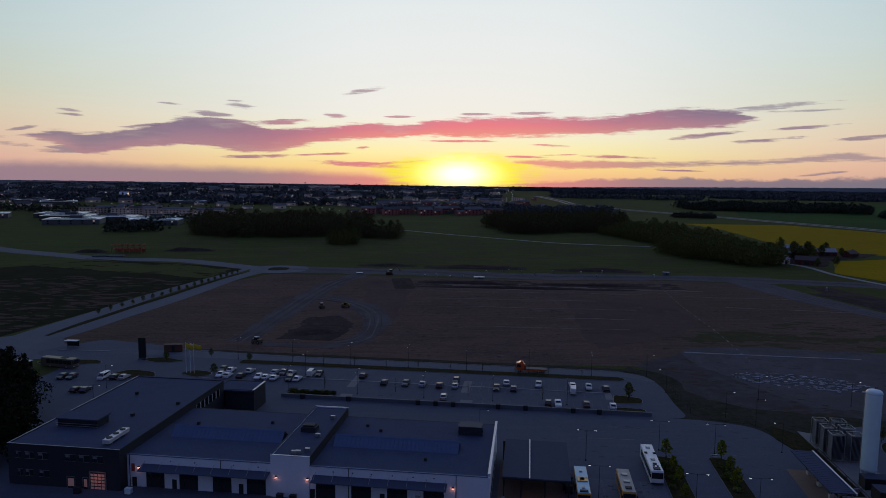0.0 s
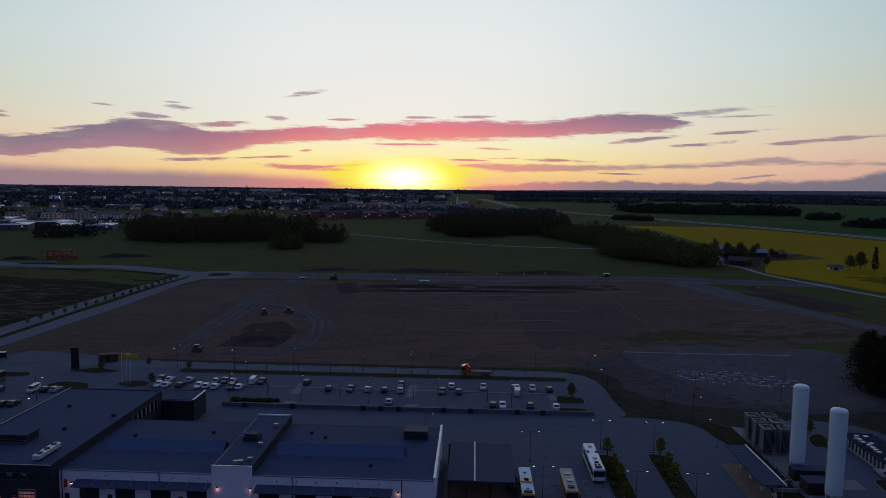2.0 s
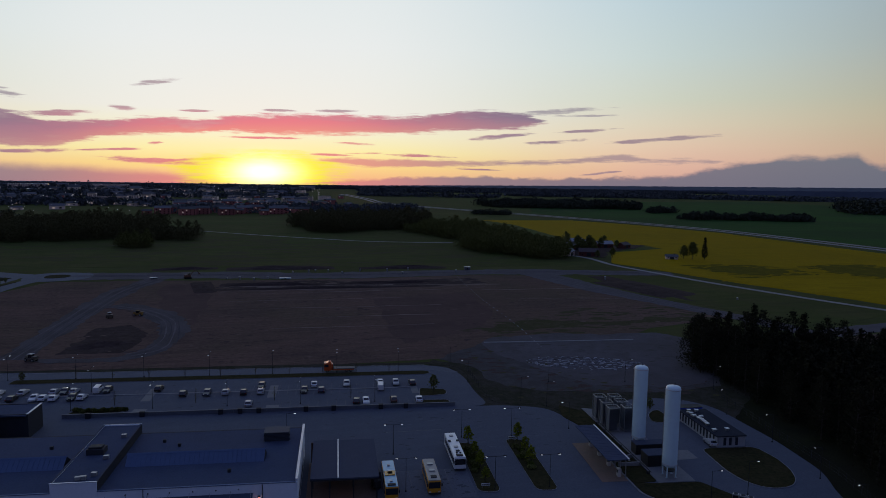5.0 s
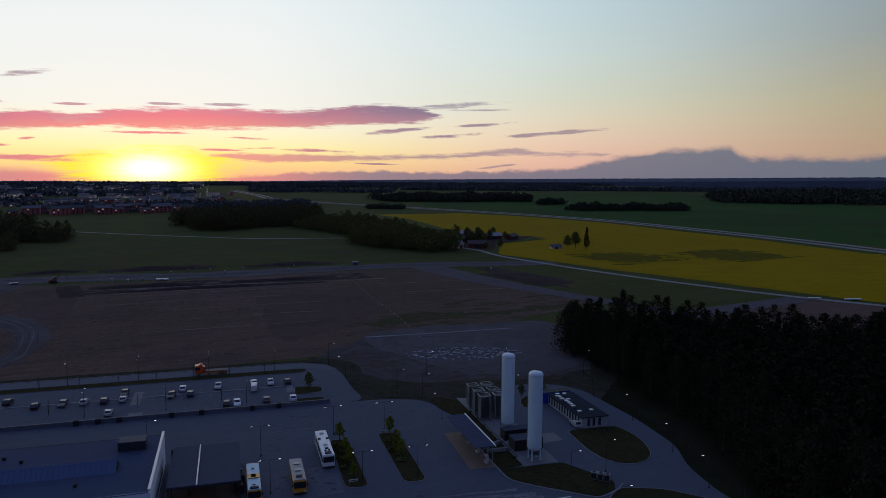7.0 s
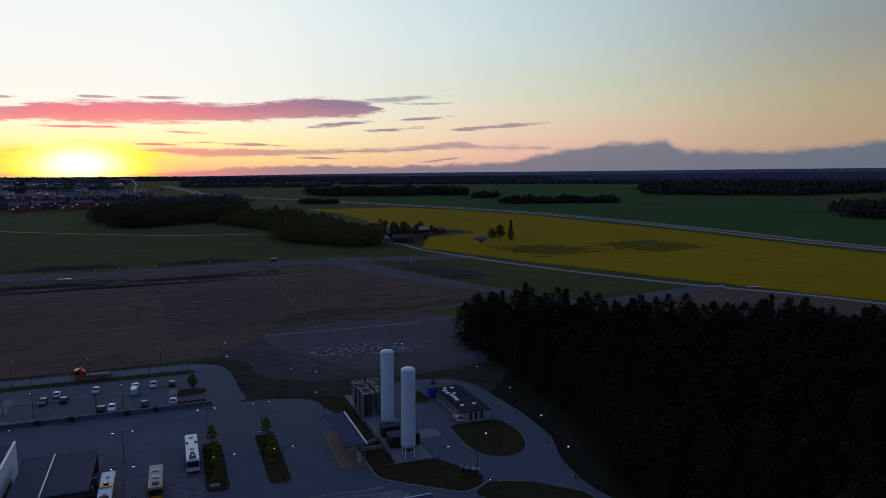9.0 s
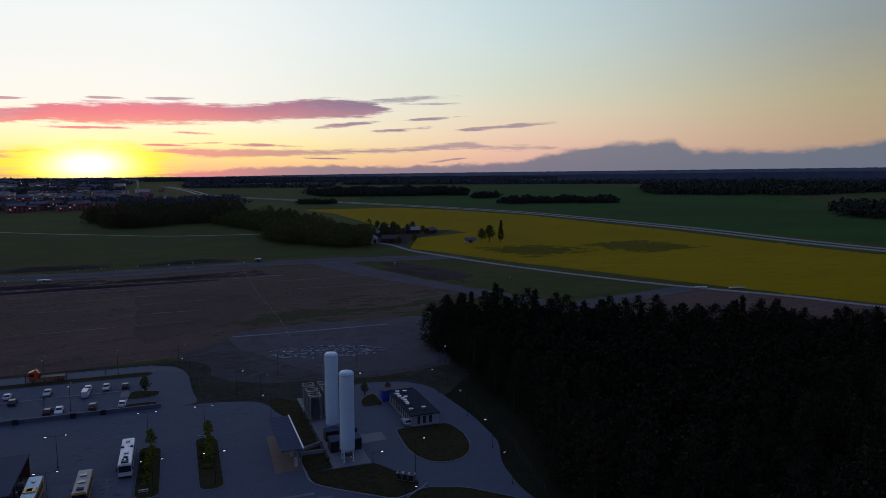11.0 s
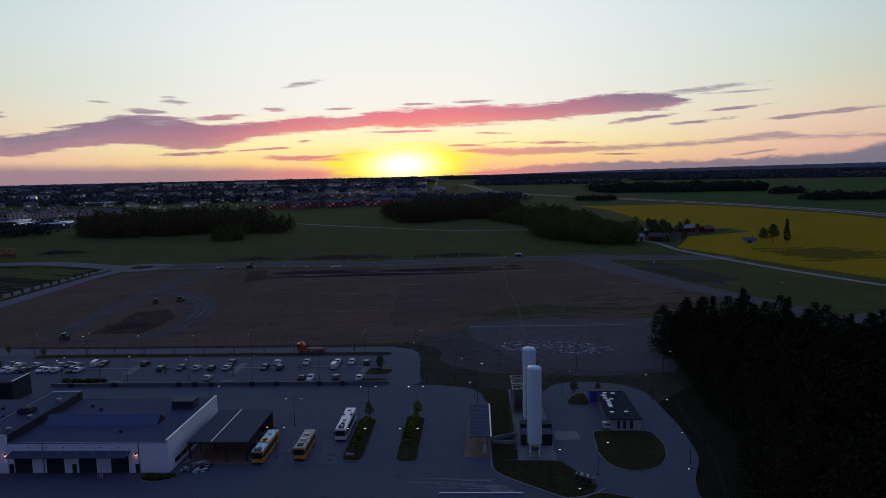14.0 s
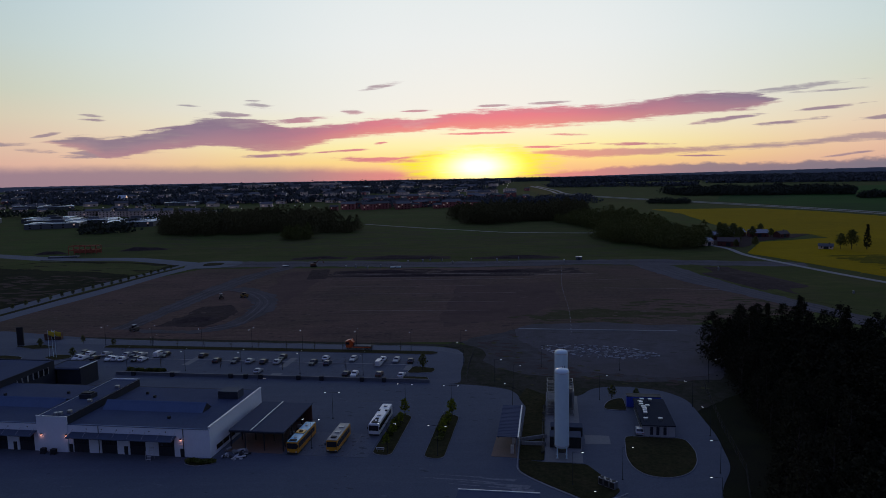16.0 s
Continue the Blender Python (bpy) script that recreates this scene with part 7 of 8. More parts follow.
def build_excavator(x, y, turn):
    e = thing("excavator", pose(x, y, 0.08, 0, 0, turn), "dark excavator with raised arm on the gravel road", "excavator")
    for s in (-1, 1):
        part("track", boxes((s * 1.1 - 0.3, -2.0, 0, s * 1.1 + 0.3, 2.0, 0.9), bevel=0.3), TYRE, e)
    body = part("body", boxes((-1.3, -2.0, 1.0, 1.3, 1.4, 2.3), bevel=0.1), MACHINE_DARK, e)
    part("cab", boxes((-1.25, 0.2, 1.5, -0.2, 1.6, 3.1), bevel=0.08), GLASS, e)
    boom = bmesh.new()
    tube(boom, (0.3, 1.2, 1.8), (0.3, 4.2, 5.2), 0.26, 0.2, 6)
    part("boom", boom, MACHINE_DARK, e)
    part("stick", tube(bmesh.new(), (0.3, 4.2, 5.2), (0.3, 6.6, 3.0), 0.2, 0.14, 6), MACHINE_DARK, e)
    part("bucket", prism([(6.2, 3.0), (6.9, 3.1), (6.9, 2.1), (6.3, 2.2)], -0.25, 0.85), MACHINE_DARK, e)


MACHINE_DARK = paint("dull_orange_machine", (0.12, 0.05, 0.03), 0.6)
build_excavator(-17, 434, -70)


def build_frame_house(x, y, turn):
    f = thing("building_frame", pose(x, y, 0, 0, 0, turn), "red-orange steel frame of a house under construction", "building frame")
    for ix in range(6):
        for iy in range(2):
            part("column", boxes((ix * 4.4 - 0.2, iy * 9 - 0.2, 0, ix * 4.4 + 0.2, iy * 9 + 0.2, 6.4)), PRIMER, f)
    for z in (3.0, 6.2):
        for iy in range(2):
            part("beam", boxes((-0.2, iy * 9 - 0.2, z, 22.2, iy * 9 + 0.2, z + 0.4)), PRIMER, f)
        for ix in range(6):
            part("beam", boxes((ix * 4.4 - 0.2, 0.2, z, ix * 4.4 + 0.2, 8.8, z + 0.4)), PRIMER, f)
    for ix in range(5):
        part("brace", boxes((ix * 4.4 + 0.5, 8.7, 0.2, ix * 4.4 + 3.9, 8.8, 2.9)), PRIMER, f)


PRIMER = material("red_oxide_primer", (0.32, 0.06, 0.03), 0.7)
build_frame_house(-232, 538, 2)


def build_mound(x, y, w, d, h, turn, seed, label="low heap of dark spoil"):
    bm = bmesh.new()
    rows = []
    for i in range(15):
        row = []
        for j in range(11):
            u, v = i / 14 * 2 - 1, j / 10 * 2 - 1
            fall = max(0.0, 1 - u * u) * max(0.0, 1 - v * v)
            z = h * fall * (0.8 + 0.6 * noise.noise((u * 2.2 + seed, v * 2.2, seed))) - 0.05
            row.append(bm.verts.new((u * w / 2, v * d / 2, z)))
        rows.append(row)
    for a, b in zip(rows, rows[1:]):
        for j in range(10):
            bm.faces.new((a[j], a[j + 1], b[j + 1], b[j]))
    ob = part("earth_mound", bm, MUD)
    ob.matrix_world = pose(x, y, 0.05, 0, 0, turn)
    return tagged(ob, label, "spoil heap", "spoil heaps")


for k, (x, y, w, d, h, turn) in enumerate([(30, 402, 60, 8, 1.6, -6), (100, 396, 70, 7, 1.5, -4), (60, 384, 130, 6, 1.1, -5), (-40, 276, 22, 14, 1.4, 20), (-8, 400, 12, 40, 1.6, 5), (40, 470, 70, 16, 1.8, -5), (120, 458, 60, 12, 1.5, -6), (-20, 478, 40, 10, 1.5, 0), (235, 345, 30, 60, 1.6, 10), (-180, 560, 40, 10, 3.0, 5), (-250, 545, 26, 8, 2.5, 0)]):
    build_mound(x, y, w, d, h, turn, k * 3.7, "long low bank of dark spoil" if w > 50 else "low heap of dark spoil")


def build_site_hut(x, y, turn, w, d, h, mat, label, name="site_hut", roof_mat=None):
    hut = thing(name, pose(x, y, 0.06, 0, 0, turn), label, "site hut")
    part("body", boxes((-w / 2, -d / 2, 0.2, w / 2, d / 2, h), bevel=0.05), mat, hut)
    part("roof", boxes((-w / 2 - 0.1, -d / 2 - 0.1, h, w / 2 + 0.1, d / 2 + 0.1, h + 0.12)), roof_mat or TRIM, hut)
    part("door", boxes((-0.45, -d / 2 - 0.04, 0.25, 0.45, -d / 2 + 0.01, 2.2 if h > 2.3 else h - 0.2)), DARK_METAL, hut)
    part("skid", boxes((-w / 2 + 0.2, -d / 2 + 0.2, 0, w / 2 - 0.2, d / 2 - 0.2, 0.2)), DARK_METAL, hut)


PALE_HUT = material("pale_hut_cladding", (0.42, 0.42, 0.42), 0.7)
build_site_hut(38, 421, -4, 6.5, 1.8, 0.9, TANK_WHITE, "long white site trailer on the gravel road", "site_trailer")
build_site_hut(160, 440, -6, 4, 2.0, 1.9, CONCRETE, "pale site hut beside the gravel road")
build_site_hut(-36, 437, 10, 4, 1.6, 0.8, CONCRETE, "stack of pale pipes on the gravel road", "pipe_stack")
build_site_hut(330, 227, -30, 6, 1.2, 0.6, TANK_WHITE, "row of wrapped white bales by the farm road", "bale_row")
build_site_hut(345, 217, -30, 8, 1.2, 0.6, TANK_WHITE, "row of wrapped white bales by the farm road", "bale_row")
build_site_hut(-225, 517, 4, 22, 4, 1.0, CONCRETE, "long low site building", roof_mat=CONCRETE)
for k, (x, y) in enumerate([(75, 438), (88, 446), (105, 441), (68, 450), (112, 428), (148, 428), (60, 452), (55, 447), (230, 380), (262, 300), (20, 420), (12, 424), (5, 428), (28, 424), (120, 445), (45, 447)]):
    post = thing("pipe_end", pose(x, y, 0.05, 0, 0, 30 * k), "short pale drain pipe standing in the gravel", "pipe", "drain pipes")
    part("pipe", tube(bmesh.new(), (0, 0, 0), (0, 0, 1.1 + 0.4 * (k % 3)), 0.45, sides=10), KERB, post)
    part("lid", tube(bmesh.new(), (0, 0, 1.1 + 0.4 * (k % 3)), (0, 0, 1.2 + 0.4 * (k % 3)), 0.52, sides=10), TRIM, post)

TUFT_OLIVE = material("olive_regrowth", (0.058, 0.056, 0.026), 1.0, spec=0.02, spots=[(6, 0.7, (0.085, 0.066, 0.044)), (2, 0.5, (0.045, 0.046, 0.02))], grain=0.3)
# trench line, edge strips and broken slabs of the gravel yard
trench = glide([(143, 411), (136, 372), (129, 330), (122, 275), (114, 229)], 16)
for k in range(0, len(trench) - 1, 2):
    a, b = trench[k], trench[k].lerp(trench[k + 1], 0.75)
    setting("trench", ribbon([(a.x, a.y), (b.x + 0.2 * math.sin(k * 1.7), b.y)], 0.3 + 0.12 * math.sin(k), -0.1, 0.10, 3), KERB, "pale broken trench line across the plot", "trench")
setting("kerb", ribbon([(96, 243.2), (126, 238), (155, 233.5)], 1.1, -0.1, 0.2, wobble=0.4), KERB, "pale concrete edge strip of the gravel yard", "kerb")
setting("field", slab(ragged([(104, 262), (128, 259), (150, 263), (190, 262), (215, 256), (220, 262), (186, 271), (160, 269), (138, 276), (112, 272)], 5, 6, 21), -0.1, 0.042), TUFT_OLIVE, "strip of green regrowth on the plot")
setting("field", slab(ragged([(240, 395), (262, 372), (286, 330), (308, 250), (262, 236), (246, 250), (230, 300), (224, 350), (226, 385)], 10, 2, 31), -0.1, 0.055), GRASS, "green grass triangle between the site roads")
setting("earth", slab(ragged([(226, 396), (240, 394), (246, 340), (236, 300), (226, 340)], 8, 2, 33), -0.1, 0.065), MUD, "dark bank of earth beside the site road")
setting("field", slab(ragged([(-270, 450), (-225, 492), (-165, 480), (-113, 457), (-127, 408), (-140, 352), (-145, 315), (-151, 288), (-157, 264), (-200, 240), (-270, 300)], 14, 1.2, 35), -0.1, 0.05), ROUGH, "unmown dark plot beside the road")
setting("field", slab(ragged([(-255, 468), (-225, 486), (-165, 476), (-118, 452), (-129, 412), (-150, 428), (-190, 440)], 6, 6, 37), -0.1, 0.058), GRASS, "greener strip of the unmown plot")
BROKEN = material("broken_pale_concrete", (0.34, 0.35, 0.38), 0.9, spec=0.1, spots=[(0.8, 0.5, (0.2, 0.2, 0.22))], tint=0.35)
for k in range(230):
    a, r = gen.uniform(0, 2 * math.pi), math.sqrt(gen.uniform(0, 1))
    x, y = 119 + 19 * r * math.cos(a), 207 + 9 * r * math.sin(a) - 0.35 * 17 * r * math.cos(a)
    w, d = gen.uniform(0.3, 1.7), gen.uniform(0.2, 0.55)
    slab_piece = part("broken_slab", boxes((-w / 2, -d / 2, 0, w / 2, d / 2, 0.14), bevel=0.02), BROKEN)
    slab_piece.matrix_world = pose(x, y, 0.07 + gen.uniform(0, 0.08), gen.uniform(-3, 3), gen.uniform(-3, 3), gen.uniform(-25, 15))
    tagged(slab_piece, "broken pale concrete slab lying on gravel", "slab", "broken slabs")

build_site_hut(-85, 243, 9, 6, 2.4, 2.6, RUST_WALL, "dull red site container at the edge of the plot", "site_container", RUST_WALL)
setting("kerb", ribbon(world_xy([(-156, 95.2), (-138, 97.2)]), 0.7, 0.0, 0.25), KERB, "pale kerb beside the bus shelter", "kerb")
# small trees along the planted road
for k in range(18):
    t = k / 17
    x, y = (-139.2 + 28.0 * t + 1.6 * math.sin(math.pi * t), 307 + 128 * t)
    strew(SAPLING[1], False, pose(x, y, 0.0, 0, 0, 35 * k) @ Matrix.Diagonal((0.62, 0.62, 0.58 + 0.1 * math.sin(k * 1.9), 1)))
setting("lawn", ribbon([(-140.5, 266, 1.6), (-137.7, 287, 3.2), (-134.3, 307, 3.4), (-130.6, 330, 3.4), (-125.3, 355, 3.2), (-119.8, 387, 3.0), (-112.5, 422, 2.4), (-107, 438, 1)], 3.0, -0.1, 0.14), LAWN, "dark grass verge with young trees between path and road")
setting("lawn", ribbon([(-235, 503, 1.5), (-205, 492, 3), (-180, 484, 3), (-150, 474, 2.5), (-125, 463, 1.5)], 2.6, -0.1, 0.14), LAWN, "dark grass verge along the road to the town")
setting("lawn", slab(rounded([(-97, 450), (-84, 451), (-83, 463), (-96, 464)], 6), 0, 0.3), LAWN, "round lawn in the middle of the roundabout")
setting("road", slab(rounded([(-108, 442), (-90, 436), (-72, 444), (-70, 466), (-88, 476), (-106, 470)], 10), -0.1, 0.085), ROAD, "pale asphalt roundabout")


# ---- clutter round the depot ----
def build_junk():
    pile = thing("scrap_pile", at(2.4, 1.2, 0.1), "jumbled heap of pale boards, frames and scrap by the gable", "scrap pile")
    g = np.random.default_rng(8)
    for k in range(26):
        w, d, h = g.uniform(0.5, 2.6), g.uniform(0.2, 0.7), g.uniform(0.1, 0.4)
        b = part("board", boxes((-w / 2, -d / 2, 0, w / 2, d / 2, h), bevel=0.02), (KERB, DARK_METAL, TRIM, PALE_HUT)[k % 4], pile)
        b.matrix_local = pose(g.uniform(-0.5, 5), g.uniform(-2, 3.4), g.uniform(0, 0.5), g.uniform(-8, 8), g.uniform(-8, 8), g.uniform(0, 180))


build_junk()
lawn([(-4.6, -3.6), (-1.4, -4.6), (2.2, -2.8), (1.6, -0.8), (-4.4, -1.0)], "rounded shrub bed at the corner of the hall", 1.2)
for k in range(9):
    strew(SHRUBS[k % 2], False, at(-4.0 + 0.7 * k, -2.6 + 0.4 * math.sin(k), 0.2, 60 * k) @ Matrix.Diagonal((0.7, 0.7, 0.6, 1)))


def build_platform():
    p = thing("access_tower", at(-13.8, -3.0, 0.1), "pale wheeled access ladder standing by the loading doors", "ladder")
    for x in (0, 1.0):
        for y in (0, 1.6):
            part("post", tube(bmesh.new(), (x, y, 0), (x, y, 3.4 if y else 2.4), 0.035, sides=6), TRIM, p)
    for k in range(8):
        part("step", boxes((0.05, 0.1 + k * 0.16, 0.3 + k * 0.28, 0.95, 0.3 + k * 0.16, 0.34 + k * 0.28)), TRIM, p)
    part("platform", boxes((0, 1.3, 2.5, 1.0, 2.0, 2.56)), TRIM, p)


build_platform()
for u, v, m in ((-37.5, -1.6, BLACK), (-40.2, -1.4, DARK_METAL), (-80, -4.5, DARK_METAL), (-70.0, -3.4, TANK_WHITE)):
    b = thing("waste_bin", at(u, v, 0.1), "wheeled waste bin by the depot wall", "bin", "waste bins")
    part("body", boxes((-0.6, -0.45, 0.12, 0.6, 0.45, 1.15), bevel=0.05), m, b)
    part("lid", boxes((-0.63, -0.48, 1.15, 0.63, 0.48, 1.24), bevel=0.03), m, b)
    for x in (-0.5, 0.5):
        part("wheel", tube(bmesh.new(), (x - 0.04, -0.4, 0.1), (x + 0.04, -0.4, 0.1), 0.1, sides=8), TYRE, b)


def build_near_roof():
    hut = thing("yard_building", at(57.9, -27.0, 0), "low yard building with dark blue sheet roof and pale edge", "building")
    part("wall", boxes((0.3, 0.3, 0.1, 14.7, 9.7, 3.6)), WHITE_PANEL, hut)
    part("roof", boxes((0, 0, 3.6, 15, 10, 3.9)), METAL_ROOF_DARK, hut)
    part("edge", boxes((-0.06, 9.9, 3.82, 15.06, 10.15, 4.02)), TRIM, hut, "pale roof edge")
    part("door", boxes((14.7, 3, 0.1, 14.76, 6, 3)), DARK_METAL, hut)


build_near_roof()


def build_tanker(u, v):
    c = thing("service_cart", at(u, v, 0.12, 10), "small dark service cart by the carport", "cart")
    part("body", boxes((-0.7, -1.4, 0.4, 0.7, 1.4, 1.7), bevel=0.06), DARK_METAL, c)
    part("frame", boxes((-0.5, 0.5, 1.7, 0.5, 1.2, 2.4), bevel=0.04), STEEL, c)
    add_wheels(c, [(sx * 0.65, sy) for sx in (-1, 1) for sy in (-0.9, 0.9)], 0.35, 0.2)


build_tanker(15.2, 14.8)
build_tanker(15.0, 10.5)

# fence between plots and along the forest
def build_fence(points, label, spacing=3.0, h=1.8):
    fence = thing("wire_fence", pose(0, 0, 0), label, "fence")
    line_pts = [Vector(p) for p in points]
    for a, b in zip(line_pts, line_pts[1:]):
        n = max(1, int((b - a).length / spacing))
        for k in range(n):
            q = a.lerp(b, k / n)
            part("post", boxes((q.x - 0.04, q.y - 0.04, 0, q.x + 0.04, q.y + 0.04, h)), DARK_METAL, fence)
        for z in (0.3, 1.0, h - 0.05):
            part("wire", tube(bmesh.new(), (a.x, a.y, z), (b.x, b.y, z), 0.02, sides=4), DARK_METAL, fence)


build_fence(world_xy([(50.2, 59.5), (49.2, 75), (49.0, 96)]), "low wire fence beside the curving road")
build_fence(world_xy([(118, 62), (115.5, 30), (114.5, 5), (109, -22)]), "wire fence along the forest edge")


# pale furrows and tyre tracks across the plot
RUT = material("dark_wheel_rut", (0.062, 0.058, 0.066), 1.0, spec=0.02, spots=[(3, 0.6, (0.085, 0.08, 0.088))], grain=0.3)
PALE_RUT = material("pale_gravel_ridge", (0.125, 0.115, 0.120), 1.0, spec=0.02, spots=[(4, 0.7, (0.085, 0.077, 0.080)), (1.2, 0.4, (0.16, 0.15, 0.155))], grain=0.3)
STUBBLE = material("pale_stubble", (0.23, 0.18, 0.155), 1.0, spec=0.02, spots=[(6, 0.7, (0.11, 0.08, 0.068)), (1.5, 0.5, (0.28, 0.23, 0.20))], grain=0.3)
for k, (x0, y0, x1, y1, w) in enumerate([(0, 398, 96, 388, 1.6), (20, 393, 150, 380, 1.2), (2, 384, 70, 378, 1.0), (60, 386, 158, 377, 1.4), (30, 402, 140, 394, 1.0), (8, 374, 120, 366, 0.7), (4, 352, 90, 345, 0.6), (14, 330, 104, 322, 0.6), (40, 305, 96, 300, 0.6), (20, 286, 88, 280, 0.6), (140, 360, 200, 352, 0.6), (150, 330, 205, 318, 0.6)]):
    pts = [(x0 + (x1 - x0) * i / 7 + 1.2 * noise.noise((i * 1.7, k, 0)), y0 + (y1 - y0) * i / 7 + 2.0 * noise.noise((i * 1.3, k, 4)), w * (0.5 + abs(noise.noise((i * 0.9, k, 8))) * 1.4)) for i in range(8)]
    setting("furrow", ribbon(pts, w, -0.05, 0.085 + 0.001 * k, 5, 0.5), STUBBLE, "pale ragged furrow on the brown plot", "furrow")


# wheel ruts along the gravel roads and haul tracks
for k, (line, side, w) in enumerate([(line, side, w) for line in ([(-34, 436), (-48, 395), (-56, 345), (-62, 292), (-66, 258)], [(-50, 352), (-32, 336), (-20, 308), (-20, 268), (-30, 256)], [(-84, 456), (-50, 452), (8, 445), (60, 432), (160, 428), (204, 421), (270, 402)], [(200, 396), (206, 350), (217, 305), (232, 250), (238, 225)]) for side, w in ((-3.4, 0.5), (-1.5, 0.7), (0.6, 0.5), (2.3, 0.8), (4.0, 0.5))]):
    run = glide(line, 3)
    pts = []
    for i, p in enumerate(run):
        d = (run[min(i + 1, len(run) - 1)] - run[max(i - 1, 0)]).normalized()
        shift = side + 1.1 * noise.noise((i * 0.5, k * 3.3, 0))
        pts.append((p.x - d.y * shift, p.y + d.x * shift, w * (0.4 + 1.3 * abs(noise.noise((i * 0.8, k, 5))))))
    setting("wheel_rut", ribbon(pts, w, 0.02, 0.092 + 0.0006 * k, 3, 0.3), RUT if k % 2 else PALE_RUT, "shallow wheel rut in the gravel", "rut")


# tufts, clods and bare spots that break up the open ground
def patches(poly, count, low, high, mat, z, label, seed, stretch=2.2):
    g = np.random.default_rng(seed)
    xs, ys = [p[0] for p in poly], [p[1] for p in poly]
    verts, faces = [], []
    while len(faces) < count:
        x, y = g.uniform(min(xs), max(xs)), g.uniform(min(ys), max(ys))
        if not inside(x, y, poly):
            continue
        r = low * (high / low) ** (g.uniform() ** 1.6)
        turn, n = g.uniform(-0.5, 0.3), 9
        start = len(verts)
        for k in range(n):
            a = 2 * math.pi * k / n
            rr = r * g.uniform(0.55, 1.15)
            px, py = rr * stretch * math.cos(a), rr * math.sin(a)
            verts.append((x + px * math.cos(turn) - py * math.sin(turn), y + px * math.sin(turn) + py * math.cos(turn), z + 0.00002 * len(faces)))
        faces.append(tuple(range(start, start + n)))
    mesh = bpy.data.meshes.new("ground_patches")
    mesh.from_pydata(verts, [], faces)
    mesh.materials.append(mat)
    return tagged(new("ground_patches", mesh), label, "ground cover", kind="stuff")


PLOT = [(-122, 258), (-112, 330), (-100, 398), (-80, 428), (60, 410), (160, 408), (198, 398), (210, 345), (222, 266), (170, 254), (140, 244), (98, 244), (82, 226), (-19, 238), (-85, 246)]
TUFT_DARK = material("dark_tufts", (0.066, 0.048, 0.042), 1.0, spec=0.02, spots=[(2, 0.6, (0.08, 0.056, 0.048))], grain=0.3)
TUFT_GREEN = material("green_tufts", (0.060, 0.058, 0.028), 1.0, spec=0.02, spots=[(3, 0.6, (0.072, 0.062, 0.034))], grain=0.3)
TUFT_PALE = material("dry_straw_tufts", (0.135, 0.095, 0.080), 1.0, spec=0.02, spots=[(2, 0.6, (0.11, 0.08, 0.065))], grain=0.3)
TUFT_ROUGH = material("dark_weed_tufts", (0.020, 0.022, 0.012), 1.0, spec=0.02, spots=[(3, 0.6, (0.030, 0.030, 0.016))], grain=0.3)
patches(PLOT, 700, 0.3, 1.3, TUFT_DARK, 0.034, "scattered dark tufts on the brown plot", 1, 1.6)
patches(PLOT, 500, 0.25, 0.9, TUFT_PALE, 0.05, "scattered dry straw on the brown plot", 2, 1.8)
patches([(120, 246), (225, 256), (220, 300), (170, 300), (130, 282), (96, 268), (96, 250)], 160, 0.5, 2.2, TUFT_GREEN, 0.045, "green tufts of regrowth on the plot", 3, 3.0)
patches([(76, 218), (98, 238), (110, 190), (134, 176), (146, 160), (104, 174), (88, 166), (75, 178)], 60, 0.3, 1.0, TUFT_GREEN, 0.066, "rough green tufts at the edge of the yard", 5, 1.6)
patches([(0, 376), (150, 366), (158, 404), (0, 410)], 260, 0.3, 1.3, TUFT_PALE, 0.068, "pale scraped clods along the topsoil strip", 6, 3.4)
patches([(226, 390), (262, 372), (308, 250), (262, 236), (230, 300)], 90, 0.6, 2.4, TUFT_GREEN, 0.036, "uneven weeds on the grass triangle", 12, 1.6)
patches([(-240, 290), (-160, 270), (-146, 318), (-132, 392), (-150, 415), (-200, 420), (-250, 400)], 420, 0.5, 2.6, TUFT_DARK, 0.062, "dry brown lumps on the unmown plot", 18, 3.0)
patches([(-250, 440), (-225, 470), (-165, 480), (-118, 440), (-150, 318), (-180, 290), (-240, 330)], 260, 0.6, 3.0, TUFT_ROUGH, 0.055, "uneven weeds on the unmown plot", 13, 2.6)
MEADOW = [(-330, 620), (-180, 570), (-40, 500), (200, 456), (220, 520), (214, 600), (120, 640), (-10, 770), (-40, 660), (-200, 660)]
patches(MEADOW, 240, 1.5, 6.0, TUFT_GREEN, 0.05, "uneven swathes in the meadow", 14, 4.0)
RAPE_THIN = material("thin_rapeseed", (0.245, 0.165, 0.003), 1.0, spec=0.02, spots=[(3, 0.6, (0.27, 0.185, 0.003))], grain=0.25)
patches([(300, 372), (345, 222), (368, 158), (425, 60), (545, 60), (546, 331), (560, 459), (566, 690), (500, 900), (380, 900), (336, 560), (388, 580), (384, 540), (300, 470)], 600, 0.8, 5.0, RAPE_THIN, 0.11, "thinner streaks in the flowering rapeseed", 15, 3.4)
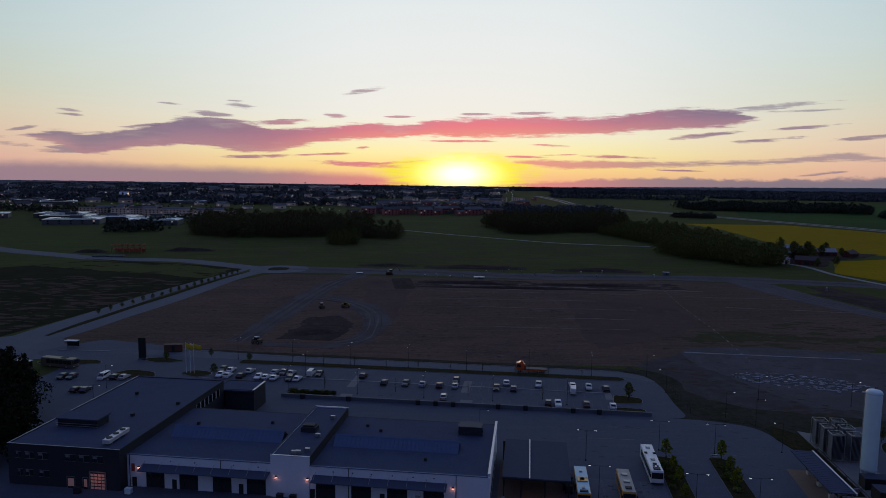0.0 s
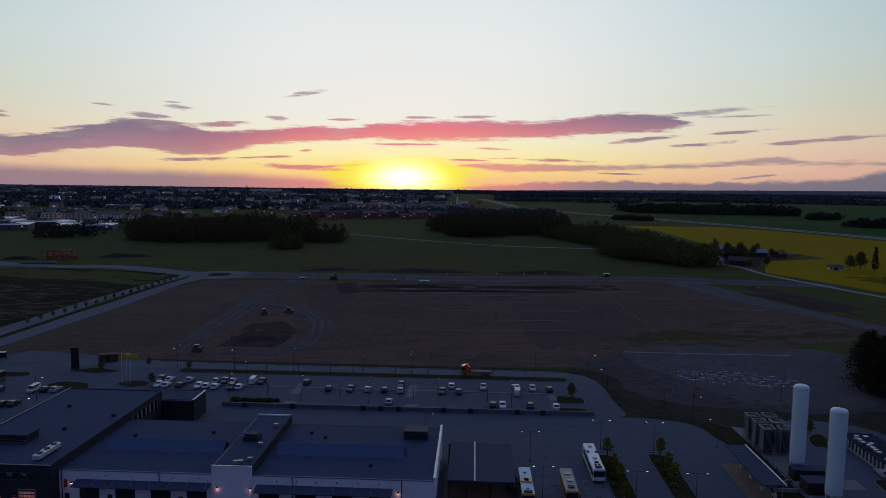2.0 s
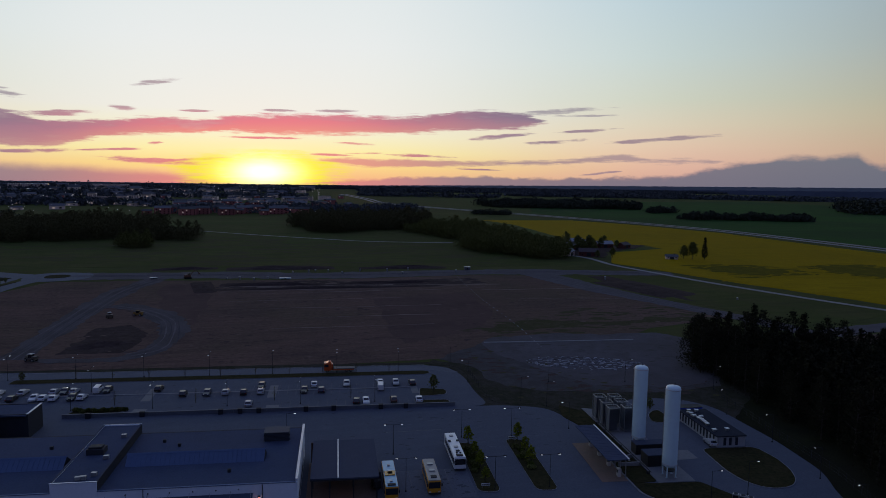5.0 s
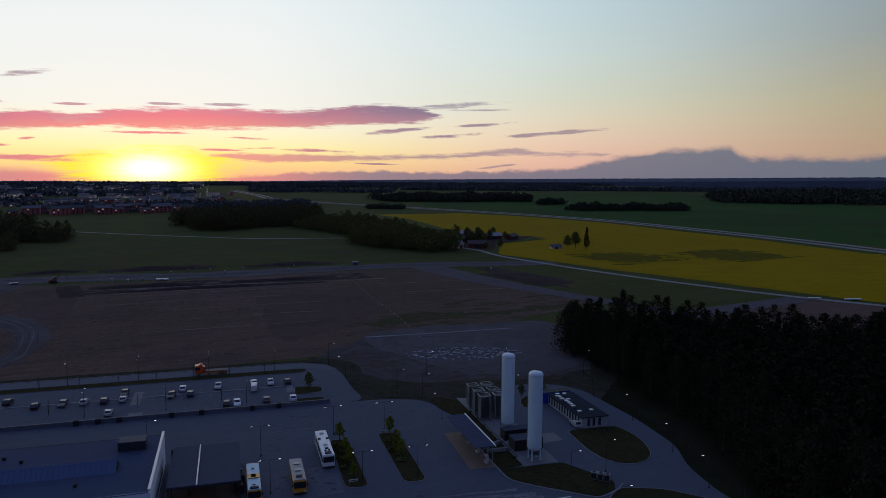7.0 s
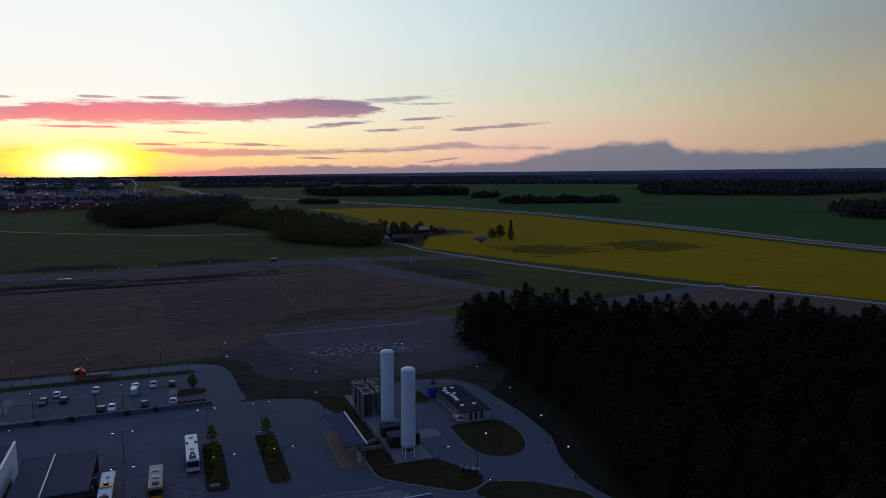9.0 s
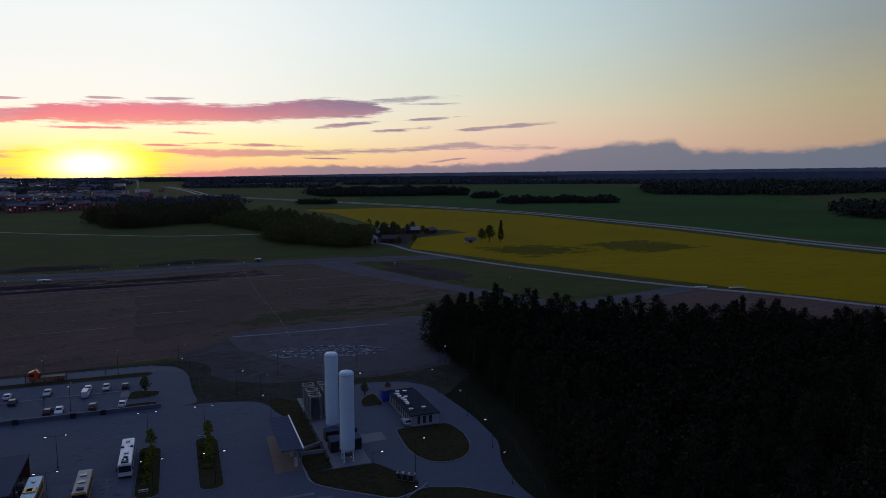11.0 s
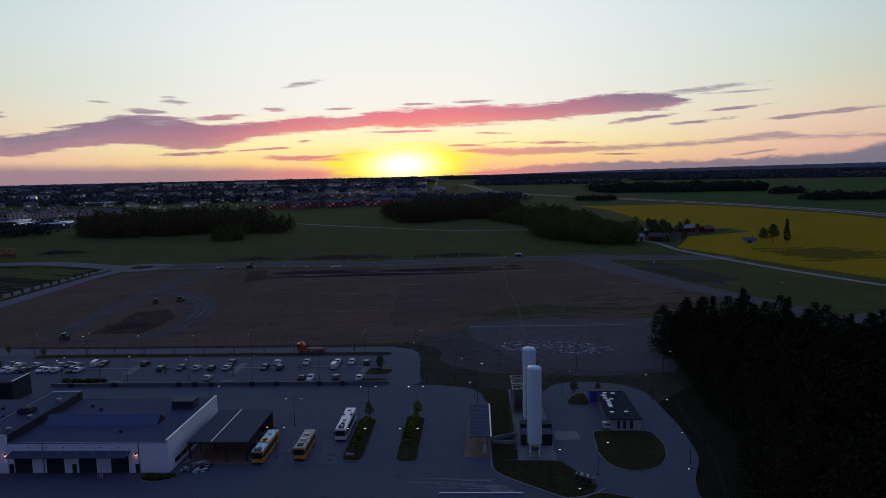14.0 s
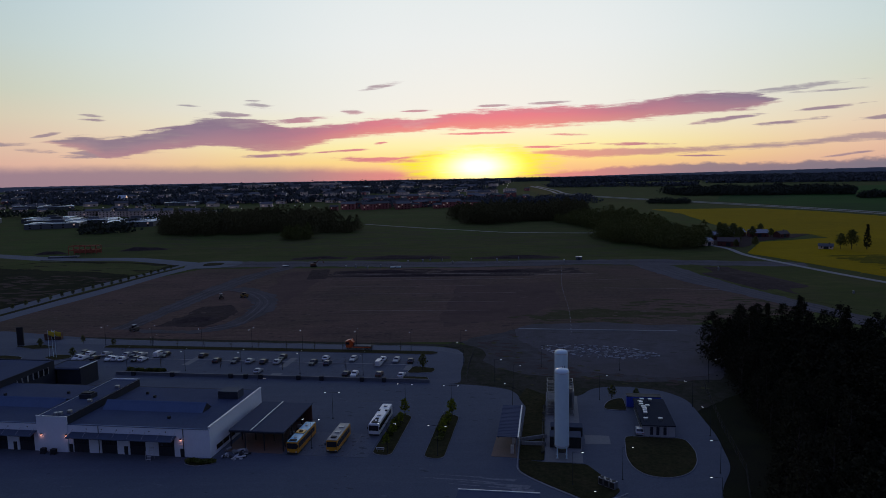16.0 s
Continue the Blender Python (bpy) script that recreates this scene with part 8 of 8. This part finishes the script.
patches([(405, 415), (480, 410), (486, 350), (410, 345)], 170, 0.8, 4.0, RAPE_GREEN, 0.165, "ragged rim of unflowered rapeseed", 16, 2.6)
patches([(325, 436), (395, 420), (396, 372), (330, 366)], 170, 0.8, 4.0, RAPE_GREEN, 0.165, "ragged rim of unflowered rapeseed", 17, 2.6)

# stains, dust and wear on the yard's asphalt
STAIN = material("dark_oil_stain", (0.040, 0.047, 0.064), 0.8, spec=0.2, spots=[(0.7, 0.5, (0.055, 0.065, 0.088))], grain=0.2)
WORN = material("worn_pale_asphalt", (0.105, 0.118, 0.148), 0.95, spec=0.05, spots=[(0.8, 0.6, (0.078, 0.09, 0.118))], grain=0.25)
SOUTH_YARD = world_xy([(-70, -40), (66, -40), (66, -12), (60, 2), (15, 2), (3, -6), (-70, -6)])
MID_YARD = world_xy([(3, 27), (62, 27), (62, 55), (3, 57)])
STANDS = world_xy([(16, 4), (34.6, 4), (34.6, 17), (16, 17)])
patches(SOUTH_YARD, 60, 0.15, 0.6, STAIN, 0.1125, "dark oil and tyre stains on the yard", 21, 2.4)
patches(MID_YARD, 70, 0.15, 0.6, STAIN, 0.1125, "dark oil and tyre stains on the yard", 22, 2.4)
patches(SOUTH_YARD, 70, 0.12, 0.5, WORN, 0.1165, "pale worn spots on the asphalt", 23, 3.4)
patches(MID_YARD, 80, 0.12, 0.5, WORN, 0.1165, "pale worn spots on the asphalt", 24, 3.4)
patches(STANDS, 60, 0.1, 0.5, STAIN, 0.1275, "dark oil drips under the parked buses", 25, 1.6)
patches(world_xy([(-76, 62), (29, 62), (29, 88), (-76, 88)]), 160, 0.15, 0.6, STAIN, 0.1125, "dark oil drips in the parking bays", 26, 1.3)
patches([(98, 210), (120, 186), (150, 186), (168, 214), (160, 236), (104, 242)], 70, 0.3, 1.1, EARTH, 0.0625, "dark muddy spots on the gravel yard", 27, 3.0)
patches([(76, 222), (98, 244), (104, 208), (118, 188), (146, 182), (136, 168), (98, 178)], 130, 0.3, 1.4, TUFT_DARK, 0.0465, "dark clods on the stony earth", 28, 2.4)
